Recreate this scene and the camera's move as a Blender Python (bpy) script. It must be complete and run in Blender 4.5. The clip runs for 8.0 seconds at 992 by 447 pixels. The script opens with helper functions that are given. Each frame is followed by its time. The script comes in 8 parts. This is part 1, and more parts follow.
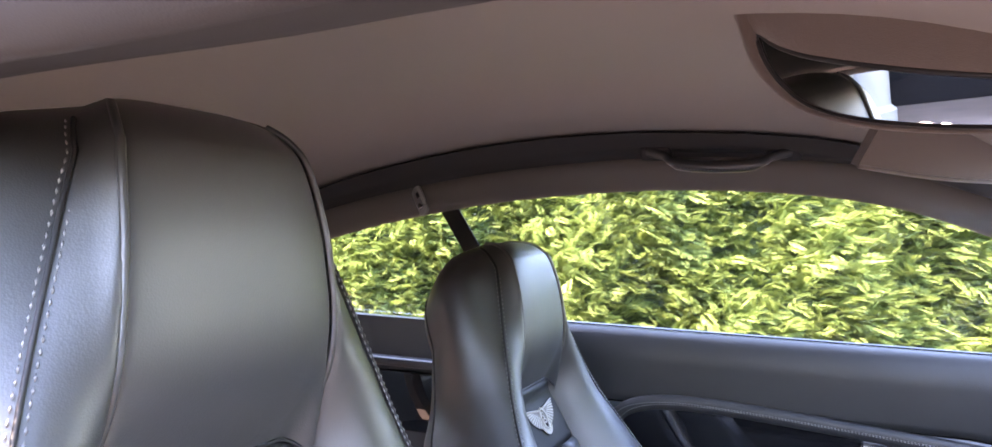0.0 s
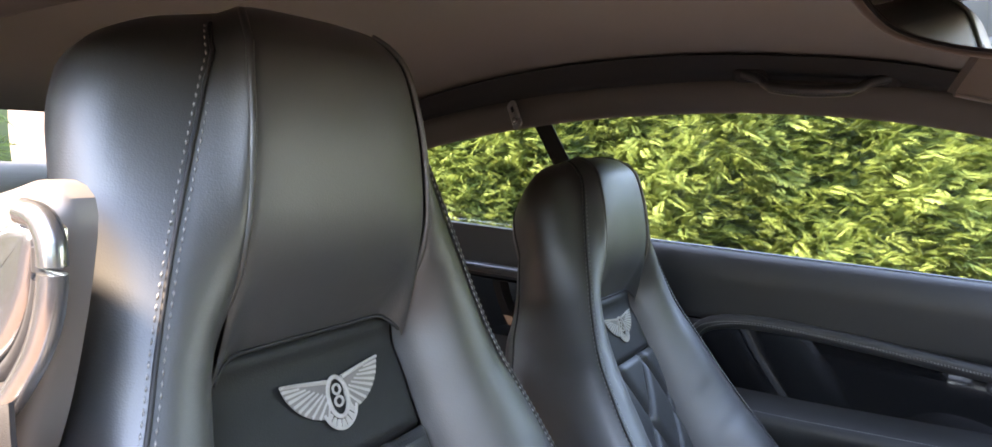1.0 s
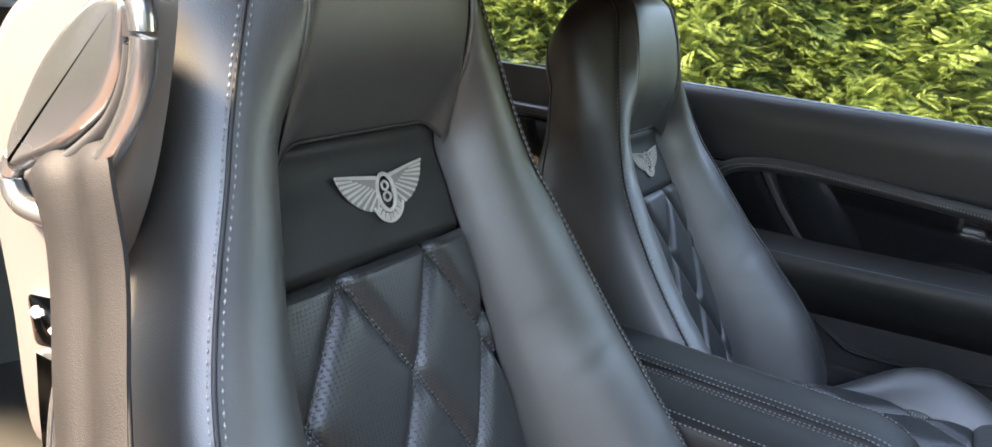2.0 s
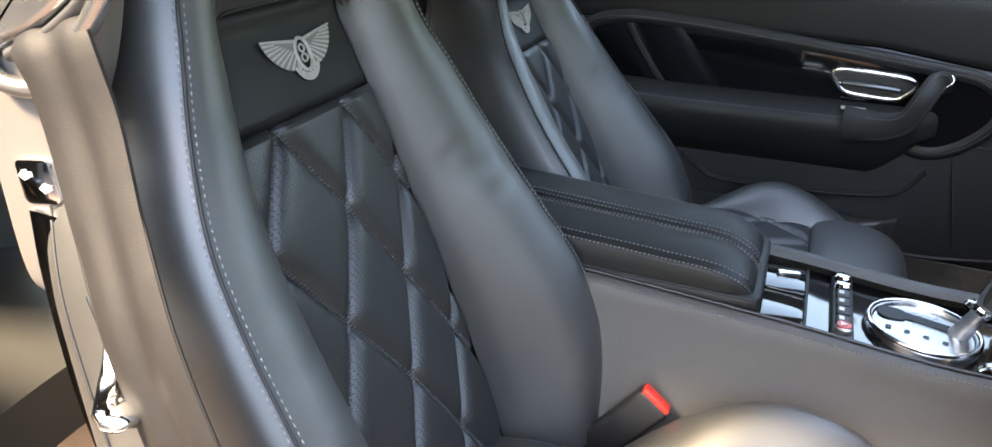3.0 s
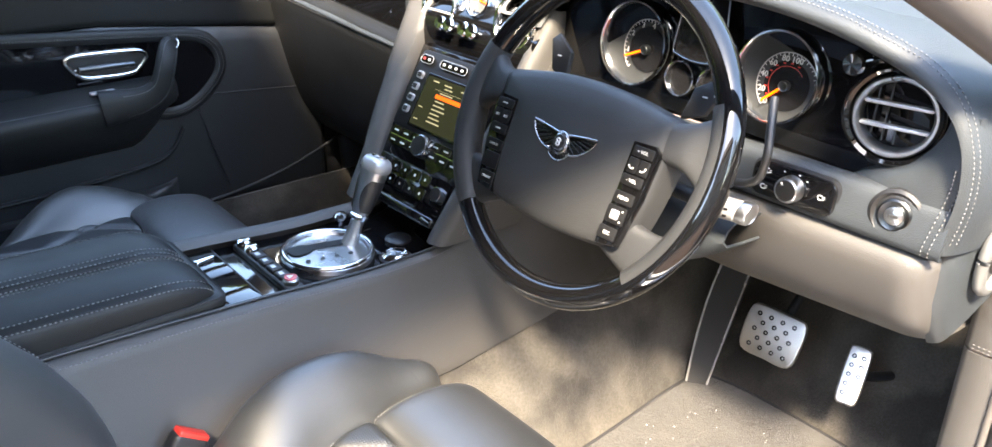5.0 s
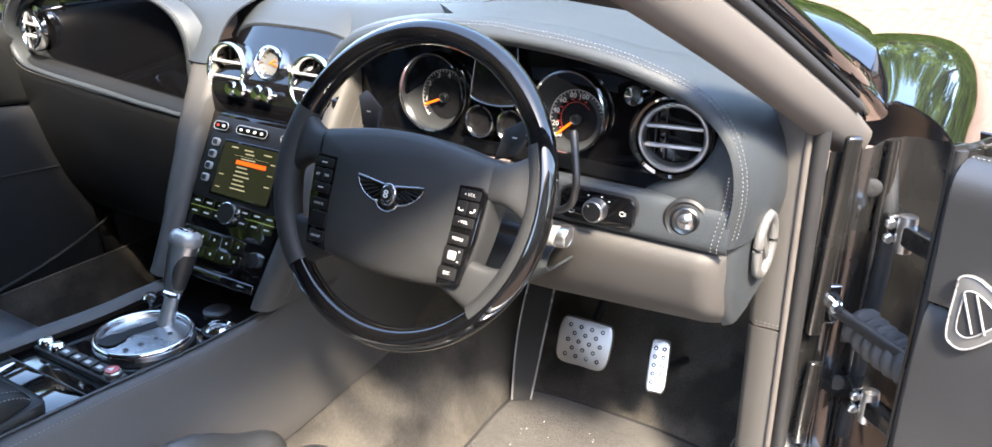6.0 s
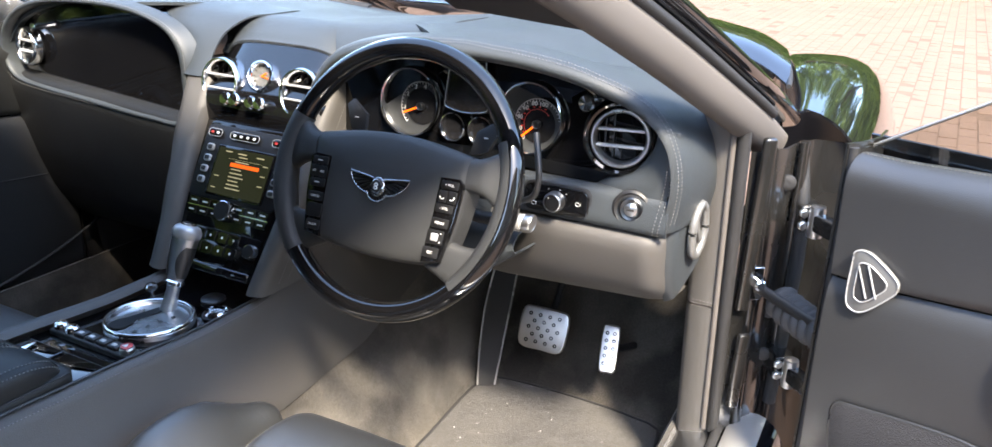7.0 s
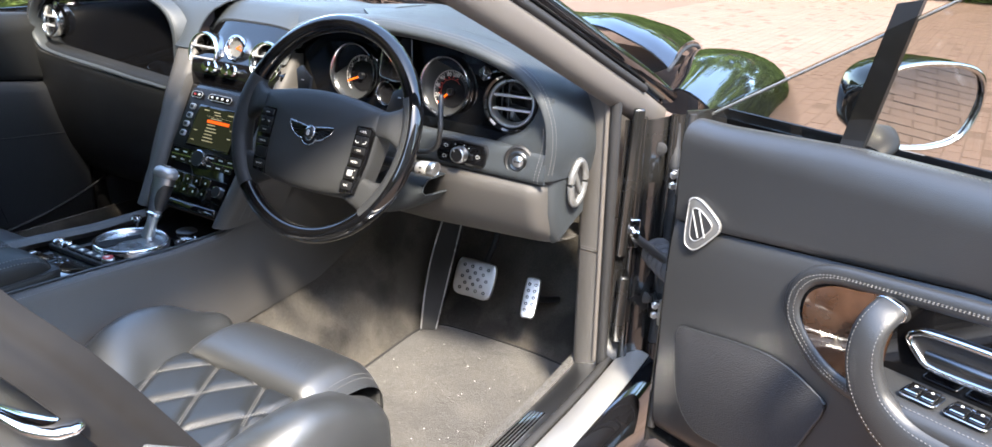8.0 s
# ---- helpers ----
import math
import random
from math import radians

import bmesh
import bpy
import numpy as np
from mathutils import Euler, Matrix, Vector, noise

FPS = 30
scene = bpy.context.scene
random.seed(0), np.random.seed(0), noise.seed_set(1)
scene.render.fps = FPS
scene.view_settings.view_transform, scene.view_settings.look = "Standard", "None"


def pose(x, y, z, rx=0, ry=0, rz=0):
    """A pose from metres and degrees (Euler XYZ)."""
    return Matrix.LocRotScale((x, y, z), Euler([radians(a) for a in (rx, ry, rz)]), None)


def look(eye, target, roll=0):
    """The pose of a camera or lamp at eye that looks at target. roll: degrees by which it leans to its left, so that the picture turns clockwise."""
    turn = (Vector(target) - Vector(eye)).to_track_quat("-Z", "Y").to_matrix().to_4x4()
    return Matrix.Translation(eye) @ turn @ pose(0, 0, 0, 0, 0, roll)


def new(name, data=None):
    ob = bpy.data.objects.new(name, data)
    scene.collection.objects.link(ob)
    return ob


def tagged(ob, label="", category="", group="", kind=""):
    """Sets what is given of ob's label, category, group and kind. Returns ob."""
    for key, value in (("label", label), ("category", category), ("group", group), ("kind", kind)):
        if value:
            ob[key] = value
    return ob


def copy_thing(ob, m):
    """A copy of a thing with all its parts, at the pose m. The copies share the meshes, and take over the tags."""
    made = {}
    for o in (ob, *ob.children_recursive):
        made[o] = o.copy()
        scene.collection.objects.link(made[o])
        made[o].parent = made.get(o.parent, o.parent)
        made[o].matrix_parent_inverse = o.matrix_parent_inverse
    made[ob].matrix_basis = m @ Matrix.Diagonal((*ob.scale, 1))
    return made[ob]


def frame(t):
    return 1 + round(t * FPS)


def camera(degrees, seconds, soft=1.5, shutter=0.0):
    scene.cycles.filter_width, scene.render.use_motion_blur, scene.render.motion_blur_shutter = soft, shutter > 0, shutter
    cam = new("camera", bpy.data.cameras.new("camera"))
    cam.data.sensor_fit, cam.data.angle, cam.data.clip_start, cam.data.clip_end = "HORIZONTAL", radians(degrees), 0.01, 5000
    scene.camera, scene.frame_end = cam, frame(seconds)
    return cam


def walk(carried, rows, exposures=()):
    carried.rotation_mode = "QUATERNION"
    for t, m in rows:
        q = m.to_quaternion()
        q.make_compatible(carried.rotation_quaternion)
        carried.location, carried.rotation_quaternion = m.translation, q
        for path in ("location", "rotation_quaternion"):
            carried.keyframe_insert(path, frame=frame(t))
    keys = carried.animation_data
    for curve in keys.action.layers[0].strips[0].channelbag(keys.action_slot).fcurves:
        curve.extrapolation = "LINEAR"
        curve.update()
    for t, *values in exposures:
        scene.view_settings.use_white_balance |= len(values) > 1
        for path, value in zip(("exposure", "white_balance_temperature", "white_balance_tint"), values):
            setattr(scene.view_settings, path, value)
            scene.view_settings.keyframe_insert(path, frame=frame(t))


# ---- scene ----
cam = camera(61.7, 8.0)
PATH = [
    (0, (0.068, -0.788, 1.114), (-0.673, 1.069, 1.088), 1.6),
    (0.5, (0.089, -0.811, 1.122), (-0.803, 0.976, 1.036), 2.2),
    (1, (0.102, -0.835, 1.106), (-0.834, 0.918, 0.877), 3.9),
    (1.5, (0.111, -0.856, 1.062), (-0.841, 0.858, 0.666), 5.0),
    (2, (0.11, -0.878, 1.073), (-0.808, 0.805, 0.503), 5.7),
    (2.2, (0.116, -0.898, 1.074), (-0.764, 0.773, 0.415), 5.6),
    (3.3, (0.157, -1.041, 1.084), (-0.264, 0.726, 0.247), 1.5),
    (3.5, (0.139, -1.05, 1.097), (-0.111, 0.742, 0.244), 0.8),
    (4, (0.005, -1.043, 1.104), (0.287, 0.721, 0.206), 2.8),
    (4.5, (-0.067, -1.002, 1.096), (0.707, 0.613, 0.205), 2.5),
    (5, (-0.17, -0.968, 1.133), (1.018, 0.39, 0.272), 1.5),
    (5.2, (-0.2, -0.951, 1.14), (1.114, 0.299, 0.298), 1.4),
    (6.3, (-0.282, -0.933, 1.162), (1.332, -0.031, 0.4), 0.4),
    (6.5, (-0.321, -0.927, 1.16), (1.311, -0.056, 0.4), 0.7),
    (7, (-0.401, -0.997, 1.178), (1.248, -0.124, 0.459), 1.4),
    (7.5, (-0.457, -1.173, 1.166), (1.183, -0.263, 0.471), 3.5),
    (8, (-0.54, -1.304, 1.176), (1.08, -0.361, 0.479), 3.0),
]
EXPOSURES = [(0.0, 5.74, 8200, 29), (0.6, 4.98, 9100, 23), (1.0, 4.88, 9500, 20), (1.5, 4.58, 10000, 17), (2.2, 4.57, 10200, 15), (3.3, 4.36, 10600, 13), (5.0, 4.45, 8300, 11), (6.5, 3.78, 7700, 11), (8.0, 3.68, 7400, 10)]
walk(cam, [(t, look(eye, target, roll)) for t, eye, target, roll in PATH], EXPOSURES)

# ---- light ----
SUN_EL, SUN_AZ = 49.5, 226.0          # degrees; azimuth counted from +x towards +y
to_sun = Vector((math.cos(radians(SUN_EL)) * math.cos(radians(SUN_AZ)),
                 math.cos(radians(SUN_EL)) * math.sin(radians(SUN_AZ)), math.sin(radians(SUN_EL))))
world = bpy.data.worlds.new("daylight")
scene.world = world
world.use_nodes = True
wn = world.node_tree.nodes
sky = wn.new("ShaderNodeTexSky")
sky.sky_type, sky.sun_disc = "NISHITA", False
sky.air_density, sky.dust_density, sky.ozone_density = 1.0, 1.0, 5.0
sky.sun_elevation, sky.sun_rotation = radians(SUN_EL), radians(90 - SUN_AZ)
wn["Background"].inputs["Strength"].default_value = 0.15
world.node_tree.links.new(sky.outputs[0], wn["Background"].inputs["Color"])
sun_data = bpy.data.lights.new("sun", "SUN")
sun_data.energy, sun_data.angle, sun_data.color = 1.5, radians(9.0), (1.0, 0.95, 0.87)
sun = new("sun", sun_data)
sun.matrix_world = look(to_sun * 20, (0, 0, 0))

# ---- materials ----
def shader(name, base, rough=0.5, metal=0.0, coat=0.0, spec=0.5, grain=0.0, grain_scale=400.0, mottle=0.15,
           mottle_scale=6.0, rough_var=0.08, tint=None, sheen=0.0):
    """A principled material with colour mottling at a large scale, wear in the gloss and a fine relief."""
    m = bpy.data.materials.new(name)
    m.use_nodes = True
    n, l = m.node_tree.nodes, m.node_tree.links
    p = n["Principled BSDF"]
    p.inputs["Metallic"].default_value = metal
    p.inputs["Specular IOR Level"].default_value = spec
    p.inputs["Coat Weight"].default_value = coat
    p.inputs["Coat Roughness"].default_value = 0.03
    p.inputs["Sheen Weight"].default_value = sheen
    tc = n.new("ShaderNodeTexCoord")
    big = n.new("ShaderNodeTexNoise")
    big.inputs["Scale"].default_value, big.inputs["Detail"].default_value = mottle_scale, 5.0
    l.new(tc.outputs["Object"], big.inputs["Vector"])
    ramp = n.new("ShaderNodeMix")
    ramp.data_type = "RGBA"
    lo = [c * (1 - mottle) for c in base]
    hi = [min(1, c * (1 + mottle)) for c in (tint or base)]
    ramp.inputs[6].default_value, ramp.inputs[7].default_value = (*lo, 1), (*hi, 1)
    l.new(big.outputs["Fac"], ramp.inputs[0])
    l.new(ramp.outputs[2], p.inputs["Base Color"])
    rr = n.new("ShaderNodeMapRange")
    rr.inputs["From Min"].default_value, rr.inputs["From Max"].default_value = 0.3, 0.7
    rr.inputs["To Min"].default_value, rr.inputs["To Max"].default_value = max(0.01, rough - rough_var), rough + rough_var
    l.new(big.outputs["Fac"], rr.inputs["Value"])
    l.new(rr.outputs[0], p.inputs["Roughness"])
    if grain > 0:
        fine = n.new("ShaderNodeTexVoronoi")
        fine.inputs["Scale"].default_value = grain_scale
        l.new(tc.outputs["Object"], fine.inputs["Vector"])
        soft = n.new("ShaderNodeTexNoise")
        soft.inputs["Scale"].default_value, soft.inputs["Detail"].default_value = grain_scale * 0.08, 3.0
        l.new(tc.outputs["Object"], soft.inputs["Vector"])
        add = n.new("ShaderNodeMath")
        add.operation = "ADD"
        l.new(fine.outputs["Distance"], add.inputs[0])
        l.new(soft.outputs["Fac"], add.inputs[1])
        bump = n.new("ShaderNodeBump")
        bump.inputs["Strength"].default_value, bump.inputs["Distance"].default_value = grain, 0.0008
        l.new(add.outputs[0], bump.inputs["Height"])
        l.new(bump.outputs[0], p.inputs["Normal"])
    return m


def carpet(name, base, tint, stain):
    m = shader(name, base, rough=0.95, spec=0.1, grain=1.0, grain_scale=700, mottle=0.35, mottle_scale=14, tint=tint, sheen=0.3)
    n, l = m.node_tree.nodes, m.node_tree.links
    p = n["Principled BSDF"]
    src = p.inputs["Base Color"].links[0].from_socket
    tc = n.new("ShaderNodeTexCoord")
    fib = n.new("ShaderNodeTexNoise")
    fib.inputs["Scale"].default_value, fib.inputs["Detail"].default_value = 260.0, 2.0
    l.new(tc.outputs["Object"], fib.inputs["Vector"])
    wear = n.new("ShaderNodeTexNoise")
    wear.inputs["Scale"].default_value, wear.inputs["Detail"].default_value = 7.5, 6.0
    l.new(tc.outputs["Object"], wear.inputs["Vector"])
    ramp = n.new("ShaderNodeMapRange")
    ramp.inputs["From Min"].default_value, ramp.inputs["From Max"].default_value = 0.44, 0.60
    ramp.inputs["To Max"].default_value = 0.85
    l.new(wear.outputs["Fac"], ramp.inputs["Value"])
    dirt = n.new("ShaderNodeMix")
    dirt.data_type = "RGBA"
    dirt.inputs[7].default_value = (*stain, 1)
    l.new(ramp.outputs[0], dirt.inputs[0])
    l.new(src, dirt.inputs[6])
    mul = n.new("ShaderNodeMix")
    mul.data_type, mul.blend_type = "RGBA", "MULTIPLY"
    mul.inputs[0].default_value = 0.6
    l.new(dirt.outputs[2], mul.inputs[6])
    l.new(fib.outputs["Fac"], mul.inputs[7])
    l.new(mul.outputs[2], p.inputs["Base Color"])
    return m


def perforated(name, base):
    """Leather with rows of pin holes in its relief."""
    m = shader(name, base, rough=0.42, spec=0.8, grain=0.0, mottle=0.1, rough_var=0.03)
    n, l = m.node_tree.nodes, m.node_tree.links
    p = n["Principled BSDF"]
    uv = n.new("ShaderNodeUVMap")
    sc = n.new("ShaderNodeVectorMath")
    sc.operation = "SCALE"
    sc.inputs["Scale"].default_value = 1 / 0.0034
    l.new(uv.outputs[0], sc.inputs[0])
    fr = n.new("ShaderNodeVectorMath")
    fr.operation = "FRACTION"
    l.new(sc.outputs[0], fr.inputs[0])
    sub = n.new("ShaderNodeVectorMath")
    sub.operation = "DISTANCE"
    sub.inputs[1].default_value = (0.5, 0.5, 0.0)
    l.new(fr.outputs[0], sub.inputs[0])
    hole = n.new("ShaderNodeMapRange")
    hole.inputs["From Min"].default_value, hole.inputs["From Max"].default_value = 0.16, 0.28
    l.new(sub.outputs["Value"], hole.inputs["Value"])
    bump = n.new("ShaderNodeBump")
    bump.inputs["Strength"].default_value, bump.inputs["Distance"].default_value = 0.4, 0.0012
    l.new(hole.outputs[0], bump.inputs["Height"])
    l.new(bump.outputs[0], p.inputs["Normal"])
    src = p.inputs["Base Color"].links[0].from_socket
    mul = n.new("ShaderNodeMix")
    mul.data_type, mul.blend_type = "RGBA", "MULTIPLY"
    mul.inputs[0].default_value = 0.8
    l.new(src, mul.inputs[6])
    l.new(hole.outputs[0], mul.inputs[7])
    l.new(mul.outputs[2], p.inputs["Base Color"])
    return m


def glowing(name, base, strength):
    m = shader(name, base, rough=0.25, spec=0.04)
    p = m.node_tree.nodes["Principled BSDF"]
    p.inputs["Emission Color"].default_value = (*base, 1)
    p.inputs["Emission Strength"].default_value = strength
    return m


def pane(name, tint, gloss=1.0):
    m = bpy.data.materials.new(name)
    m.use_nodes = True
    n, l = m.node_tree.nodes, m.node_tree.links
    n.remove(n["Principled BSDF"])
    tr, gl, mix, fr = n.new("ShaderNodeBsdfTransparent"), n.new("ShaderNodeBsdfGlossy"), n.new("ShaderNodeMixShader"), n.new("ShaderNodeLayerWeight")
    pw, ad = n.new("ShaderNodeMath"), n.new("ShaderNodeMath")
    pw.operation, ad.operation = "POWER", "MULTIPLY_ADD"
    pw.inputs[1].default_value, ad.inputs[1].default_value, ad.inputs[2].default_value = 4.0, 0.55, 0.025
    tr.inputs["Color"].default_value = (*tint, 1)
    gl.inputs["Roughness"].default_value = 0.01
    gl.inputs["Color"].default_value = (gloss, gloss, gloss, 1)
    l.new(fr.outputs["Facing"], pw.inputs[0])
    l.new(pw.outputs[0], ad.inputs[0])
    l.new(ad.outputs[0], mix.inputs[0])
    l.new(tr.outputs[0], mix.inputs[1])
    l.new(gl.outputs[0], mix.inputs[2])
    l.new(mix.outputs[0], n["Material Output"].inputs["Surface"])
    return m


def foliage(name, lo, hi):
    m = shader(name, lo, rough=0.65, spec=0.1, mottle=0.0)
    n, l = m.node_tree.nodes, m.node_tree.links
    p = n["Principled BSDF"]
    geo = n.new("ShaderNodeNewGeometry")
    mix = n.new("ShaderNodeMix")
    mix.data_type = "RGBA"
    mix.inputs[6].default_value, mix.inputs[7].default_value = (*lo, 1), (*hi, 1)
    pw = n.new("ShaderNodeMath")
    pw.operation = "POWER"
    pw.inputs[1].default_value = 1.6
    l.new(geo.outputs["Random Per Island"], pw.inputs[0])
    l.new(pw.outputs[0], mix.inputs[0])
    l.new(mix.outputs[2], p.inputs["Base Color"])
    thin, both = n.new("ShaderNodeBsdfTranslucent"), n.new("ShaderNodeMixShader")
    both.inputs[0].default_value = 0.30
    l.new(mix.outputs[2], thin.inputs["Color"])
    l.new(p.outputs[0], both.inputs[1])
    l.new(thin.outputs[0], both.inputs[2])
    l.new(both.outputs[0], n["Material Output"].inputs["Surface"])
    return m


LEATHER = shader("leather", (0.021, 0.0218, 0.0230), rough=0.42, spec=0.7, rough_var=0.03, grain=0.18, grain_scale=900, mottle=0.18, mottle_scale=5)
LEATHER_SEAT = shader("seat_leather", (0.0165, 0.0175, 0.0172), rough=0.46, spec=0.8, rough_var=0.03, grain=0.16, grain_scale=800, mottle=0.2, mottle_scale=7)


def creased(m, scale=26.0, strength=0.35):
    """Adds the shallow creases of worn hide to a material's relief."""
    n, l = m.node_tree.nodes, m.node_tree.links
    p = n["Principled BSDF"]
    tc, warp, add = n.new("ShaderNodeTexCoord"), n.new("ShaderNodeTexNoise"), n.new("ShaderNodeMixRGB")
    warp.inputs["Scale"].default_value, warp.inputs["Detail"].default_value = 9.0, 3.0
    add.inputs[0].default_value = 0.14
    l.new(tc.outputs["Object"], warp.inputs["Vector"])
    l.new(tc.outputs["Object"], add.inputs[1])
    l.new(warp.outputs["Color"], add.inputs[2])
    v = n.new("ShaderNodeTexVoronoi")
    v.feature = "DISTANCE_TO_EDGE"
    v.inputs["Scale"].default_value = scale
    l.new(add.outputs[0], v.inputs["Vector"])
    rng = n.new("ShaderNodeMapRange")
    rng.inputs["From Max"].default_value = 0.10
    l.new(v.outputs["Distance"], rng.inputs["Value"])
    mask, mm = n.new("ShaderNodeTexNoise"), n.new("ShaderNodeMapRange")
    mask.inputs["Scale"].default_value = 6.0
    l.new(tc.outputs["Object"], mask.inputs["Vector"])
    mm.inputs["From Min"].default_value, mm.inputs["From Max"].default_value = 0.50, 0.66
    mm.inputs["To Max"].default_value = strength
    l.new(mask.outputs["Fac"], mm.inputs["Value"])
    b = n.new("ShaderNodeBump")
    b.inputs["Distance"].default_value = 0.0016
    l.new(mm.outputs[0], b.inputs["Strength"])
    l.new(rng.outputs[0], b.inputs["Height"])
    old = p.inputs["Normal"].links
    if old:
        l.new(old[0].from_socket, b.inputs["Normal"])
    l.new(b.outputs[0], p.inputs["Normal"])


LEATHER_PAD = shader("thigh_pad_leather", (0.0135, 0.0145, 0.0150), rough=0.46, spec=1.0, rough_var=0.03, grain=0.16, grain_scale=800, mottle=0.2, mottle_scale=7)
creased(LEATHER_PAD, 30.0, 0.22)
creased(LEATHER_SEAT, 22.0, 0.10)
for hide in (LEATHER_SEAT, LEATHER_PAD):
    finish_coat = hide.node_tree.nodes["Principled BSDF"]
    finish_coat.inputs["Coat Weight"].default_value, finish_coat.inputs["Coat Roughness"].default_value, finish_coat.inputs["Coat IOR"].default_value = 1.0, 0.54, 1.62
# armrest hide; also darkens the passenger door's leather for its shade
LEATHER_ARM_AND_SHADE = shader("armrest_and_shade_leather", (0.012, 0.0125, 0.0125), rough=0.5, spec=0.3, grain=0.2, grain_scale=900, mottle=0.15)
LEATHER_WHEEL = shader("wheel_leather", (0.030, 0.031, 0.032), rough=0.5, spec=0.4, grain=0.3, grain_scale=1100, mottle=0.15, mottle_scale=9)
KEY_PLASTIC = shader("key_plastic", (0.007, 0.007, 0.0075), rough=0.42, spec=0.3, mottle=0.1)
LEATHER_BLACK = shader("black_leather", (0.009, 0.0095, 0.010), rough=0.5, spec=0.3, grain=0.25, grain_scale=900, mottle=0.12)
LEATHER_DASH = shader("dash_leather", (0.0305, 0.036, 0.0405), rough=0.50, spec=0.45, grain=0.35, grain_scale=900, mottle=0.1, mottle_scale=6)
LEATHER_GREY = shader("grey_leather", (0.068, 0.064, 0.060), rough=0.5, spec=0.4, grain=0.35, grain_scale=900, mottle=0.12)
PERFORATED = perforated("perforated_leather", (0.0155, 0.0168, 0.0175))
THREAD = shader("thread", (0.17, 0.168, 0.164), rough=0.8, mottle=0.2, mottle_scale=200)
CREST_THREAD = shader("pale_thread", (0.23, 0.226, 0.22), rough=0.8, mottle=0.2, mottle_scale=200)
DARK_THREAD = shader("dark_thread", (0.15, 0.154, 0.158), rough=0.7, mottle=0.2, mottle_scale=200)
EMBROIDERY_DIM = shader("embroidery_ground", (0.24, 0.225, 0.20), rough=0.8, grain=0.8, grain_scale=1500, mottle=0.2, mottle_scale=90)
EMBROIDERY = shader("embroidery", (0.50, 0.47, 0.42), rough=0.7, grain=0.8, grain_scale=1500, mottle=0.2, mottle_scale=90)
GLOSS_BLACK = shader("black_lacquer", (0.004, 0.004, 0.0045), rough=0.045, coat=1.0, spec=0.15, mottle=0.3, mottle_scale=20, rough_var=0.01)
GLOSS_BLACK.node_tree.nodes["Principled BSDF"].inputs["Coat IOR"].default_value = 1.52
VENEER_BLACK = shader("black_polished_veneer", (0.0035, 0.0033, 0.0035), rough=0.07, coat=0.6, spec=0.15, mottle=0.3, mottle_scale=20, rough_var=0.01)
PAINT = shader("black_paint", (0.006, 0.006, 0.007), rough=0.08, coat=1.0, mottle=0.2, rough_var=0.02)
DUSTY_PAINT = shader("dusty_black_paint", (0.013, 0.0128, 0.0125), rough=0.24, coat=0.6, grain=0.15, grain_scale=60, mottle=0.5, mottle_scale=9, rough_var=0.15)
RUBBER = shader("rubber", (0.016, 0.016, 0.017), rough=0.62, grain=0.2, mottle=0.3)
BELLOWS = shader("dusty_rubber", (0.045, 0.045, 0.047), rough=0.7, grain=0.3, mottle=0.35, mottle_scale=25)
PLASTIC = shader("black_plastic", (0.014, 0.014, 0.015), rough=0.4, grain=0.2, grain_scale=1200, mottle=0.15)
CHROME = shader("chrome", (0.78, 0.79, 0.80), rough=0.09, metal=1.0, mottle=0.05, rough_var=0.03)
SATIN = shader("satin_metal", (0.55, 0.56, 0.57), rough=0.30, metal=1.0, grain=0.12, grain_scale=300, mottle=0.08)
WARM_SHELL = shader("warm_silver_plastic", (0.15, 0.138, 0.13), rough=0.42, metal=0.25, mottle=0.08)
GREY_SATIN = shader("grey_satin_plastic", (0.18, 0.18, 0.175), rough=0.42, metal=0.5, mottle=0.08)
SATIN_DARK = shader("dark_satin_metal", (0.10, 0.105, 0.11), rough=0.3, metal=1.0, mottle=0.1)
ALU = shader("aluminium", (0.62, 0.62, 0.61), rough=0.36, metal=1.0, grain=0.2, grain_scale=500, mottle=0.12, mottle_scale=30)
GUIDE_SILVER = shader("satin_silver_lacquer", (0.36, 0.36, 0.36), rough=0.24, metal=0.9, mottle=0.06)
SILVER_PLASTIC = shader("silver_plastic", (0.46, 0.46, 0.46), rough=0.3, metal=0.45, mottle=0.06)
HEADLINER = shader("headliner_suede", (0.112, 0.088, 0.077), rough=0.95, spec=0.15, grain=0.6, grain_scale=1300, mottle=0.14, mottle_scale=3, sheen=0.4)
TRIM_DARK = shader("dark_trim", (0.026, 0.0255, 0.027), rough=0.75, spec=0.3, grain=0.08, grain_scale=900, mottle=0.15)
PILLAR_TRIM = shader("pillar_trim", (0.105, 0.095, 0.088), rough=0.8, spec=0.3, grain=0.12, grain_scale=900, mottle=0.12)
CARPET = carpet("tan_grey_carpet", (0.100, 0.090, 0.077), (0.136, 0.121, 0.102), (0.036, 0.032, 0.028))
MAT = carpet("dark_mat", (0.044, 0.040, 0.036), (0.060, 0.055, 0.049), (0.030, 0.027, 0.025))
WEBBING = shader("belt_webbing", (0.0125, 0.0115, 0.0112), rough=0.62, spec=0.2, grain=0.22, grain_scale=1500, mottle=0.10, mottle_scale=40)
RED = shader("red_plastic", (0.55, 0.03, 0.02), rough=0.35)
RED_BUTTON = shader("hazard_red", (0.45, 0.05, 0.05), rough=0.25)
WHITE_MARK = shader("white_marking", (0.62, 0.62, 0.60), rough=0.5)
ORANGE = glowing("orange_needle", (0.85, 0.11, 0.008), 0.14)
DIAL = shader("dial_face", (0.030, 0.032, 0.034), rough=0.32, spec=0.4, mottle=0.15)
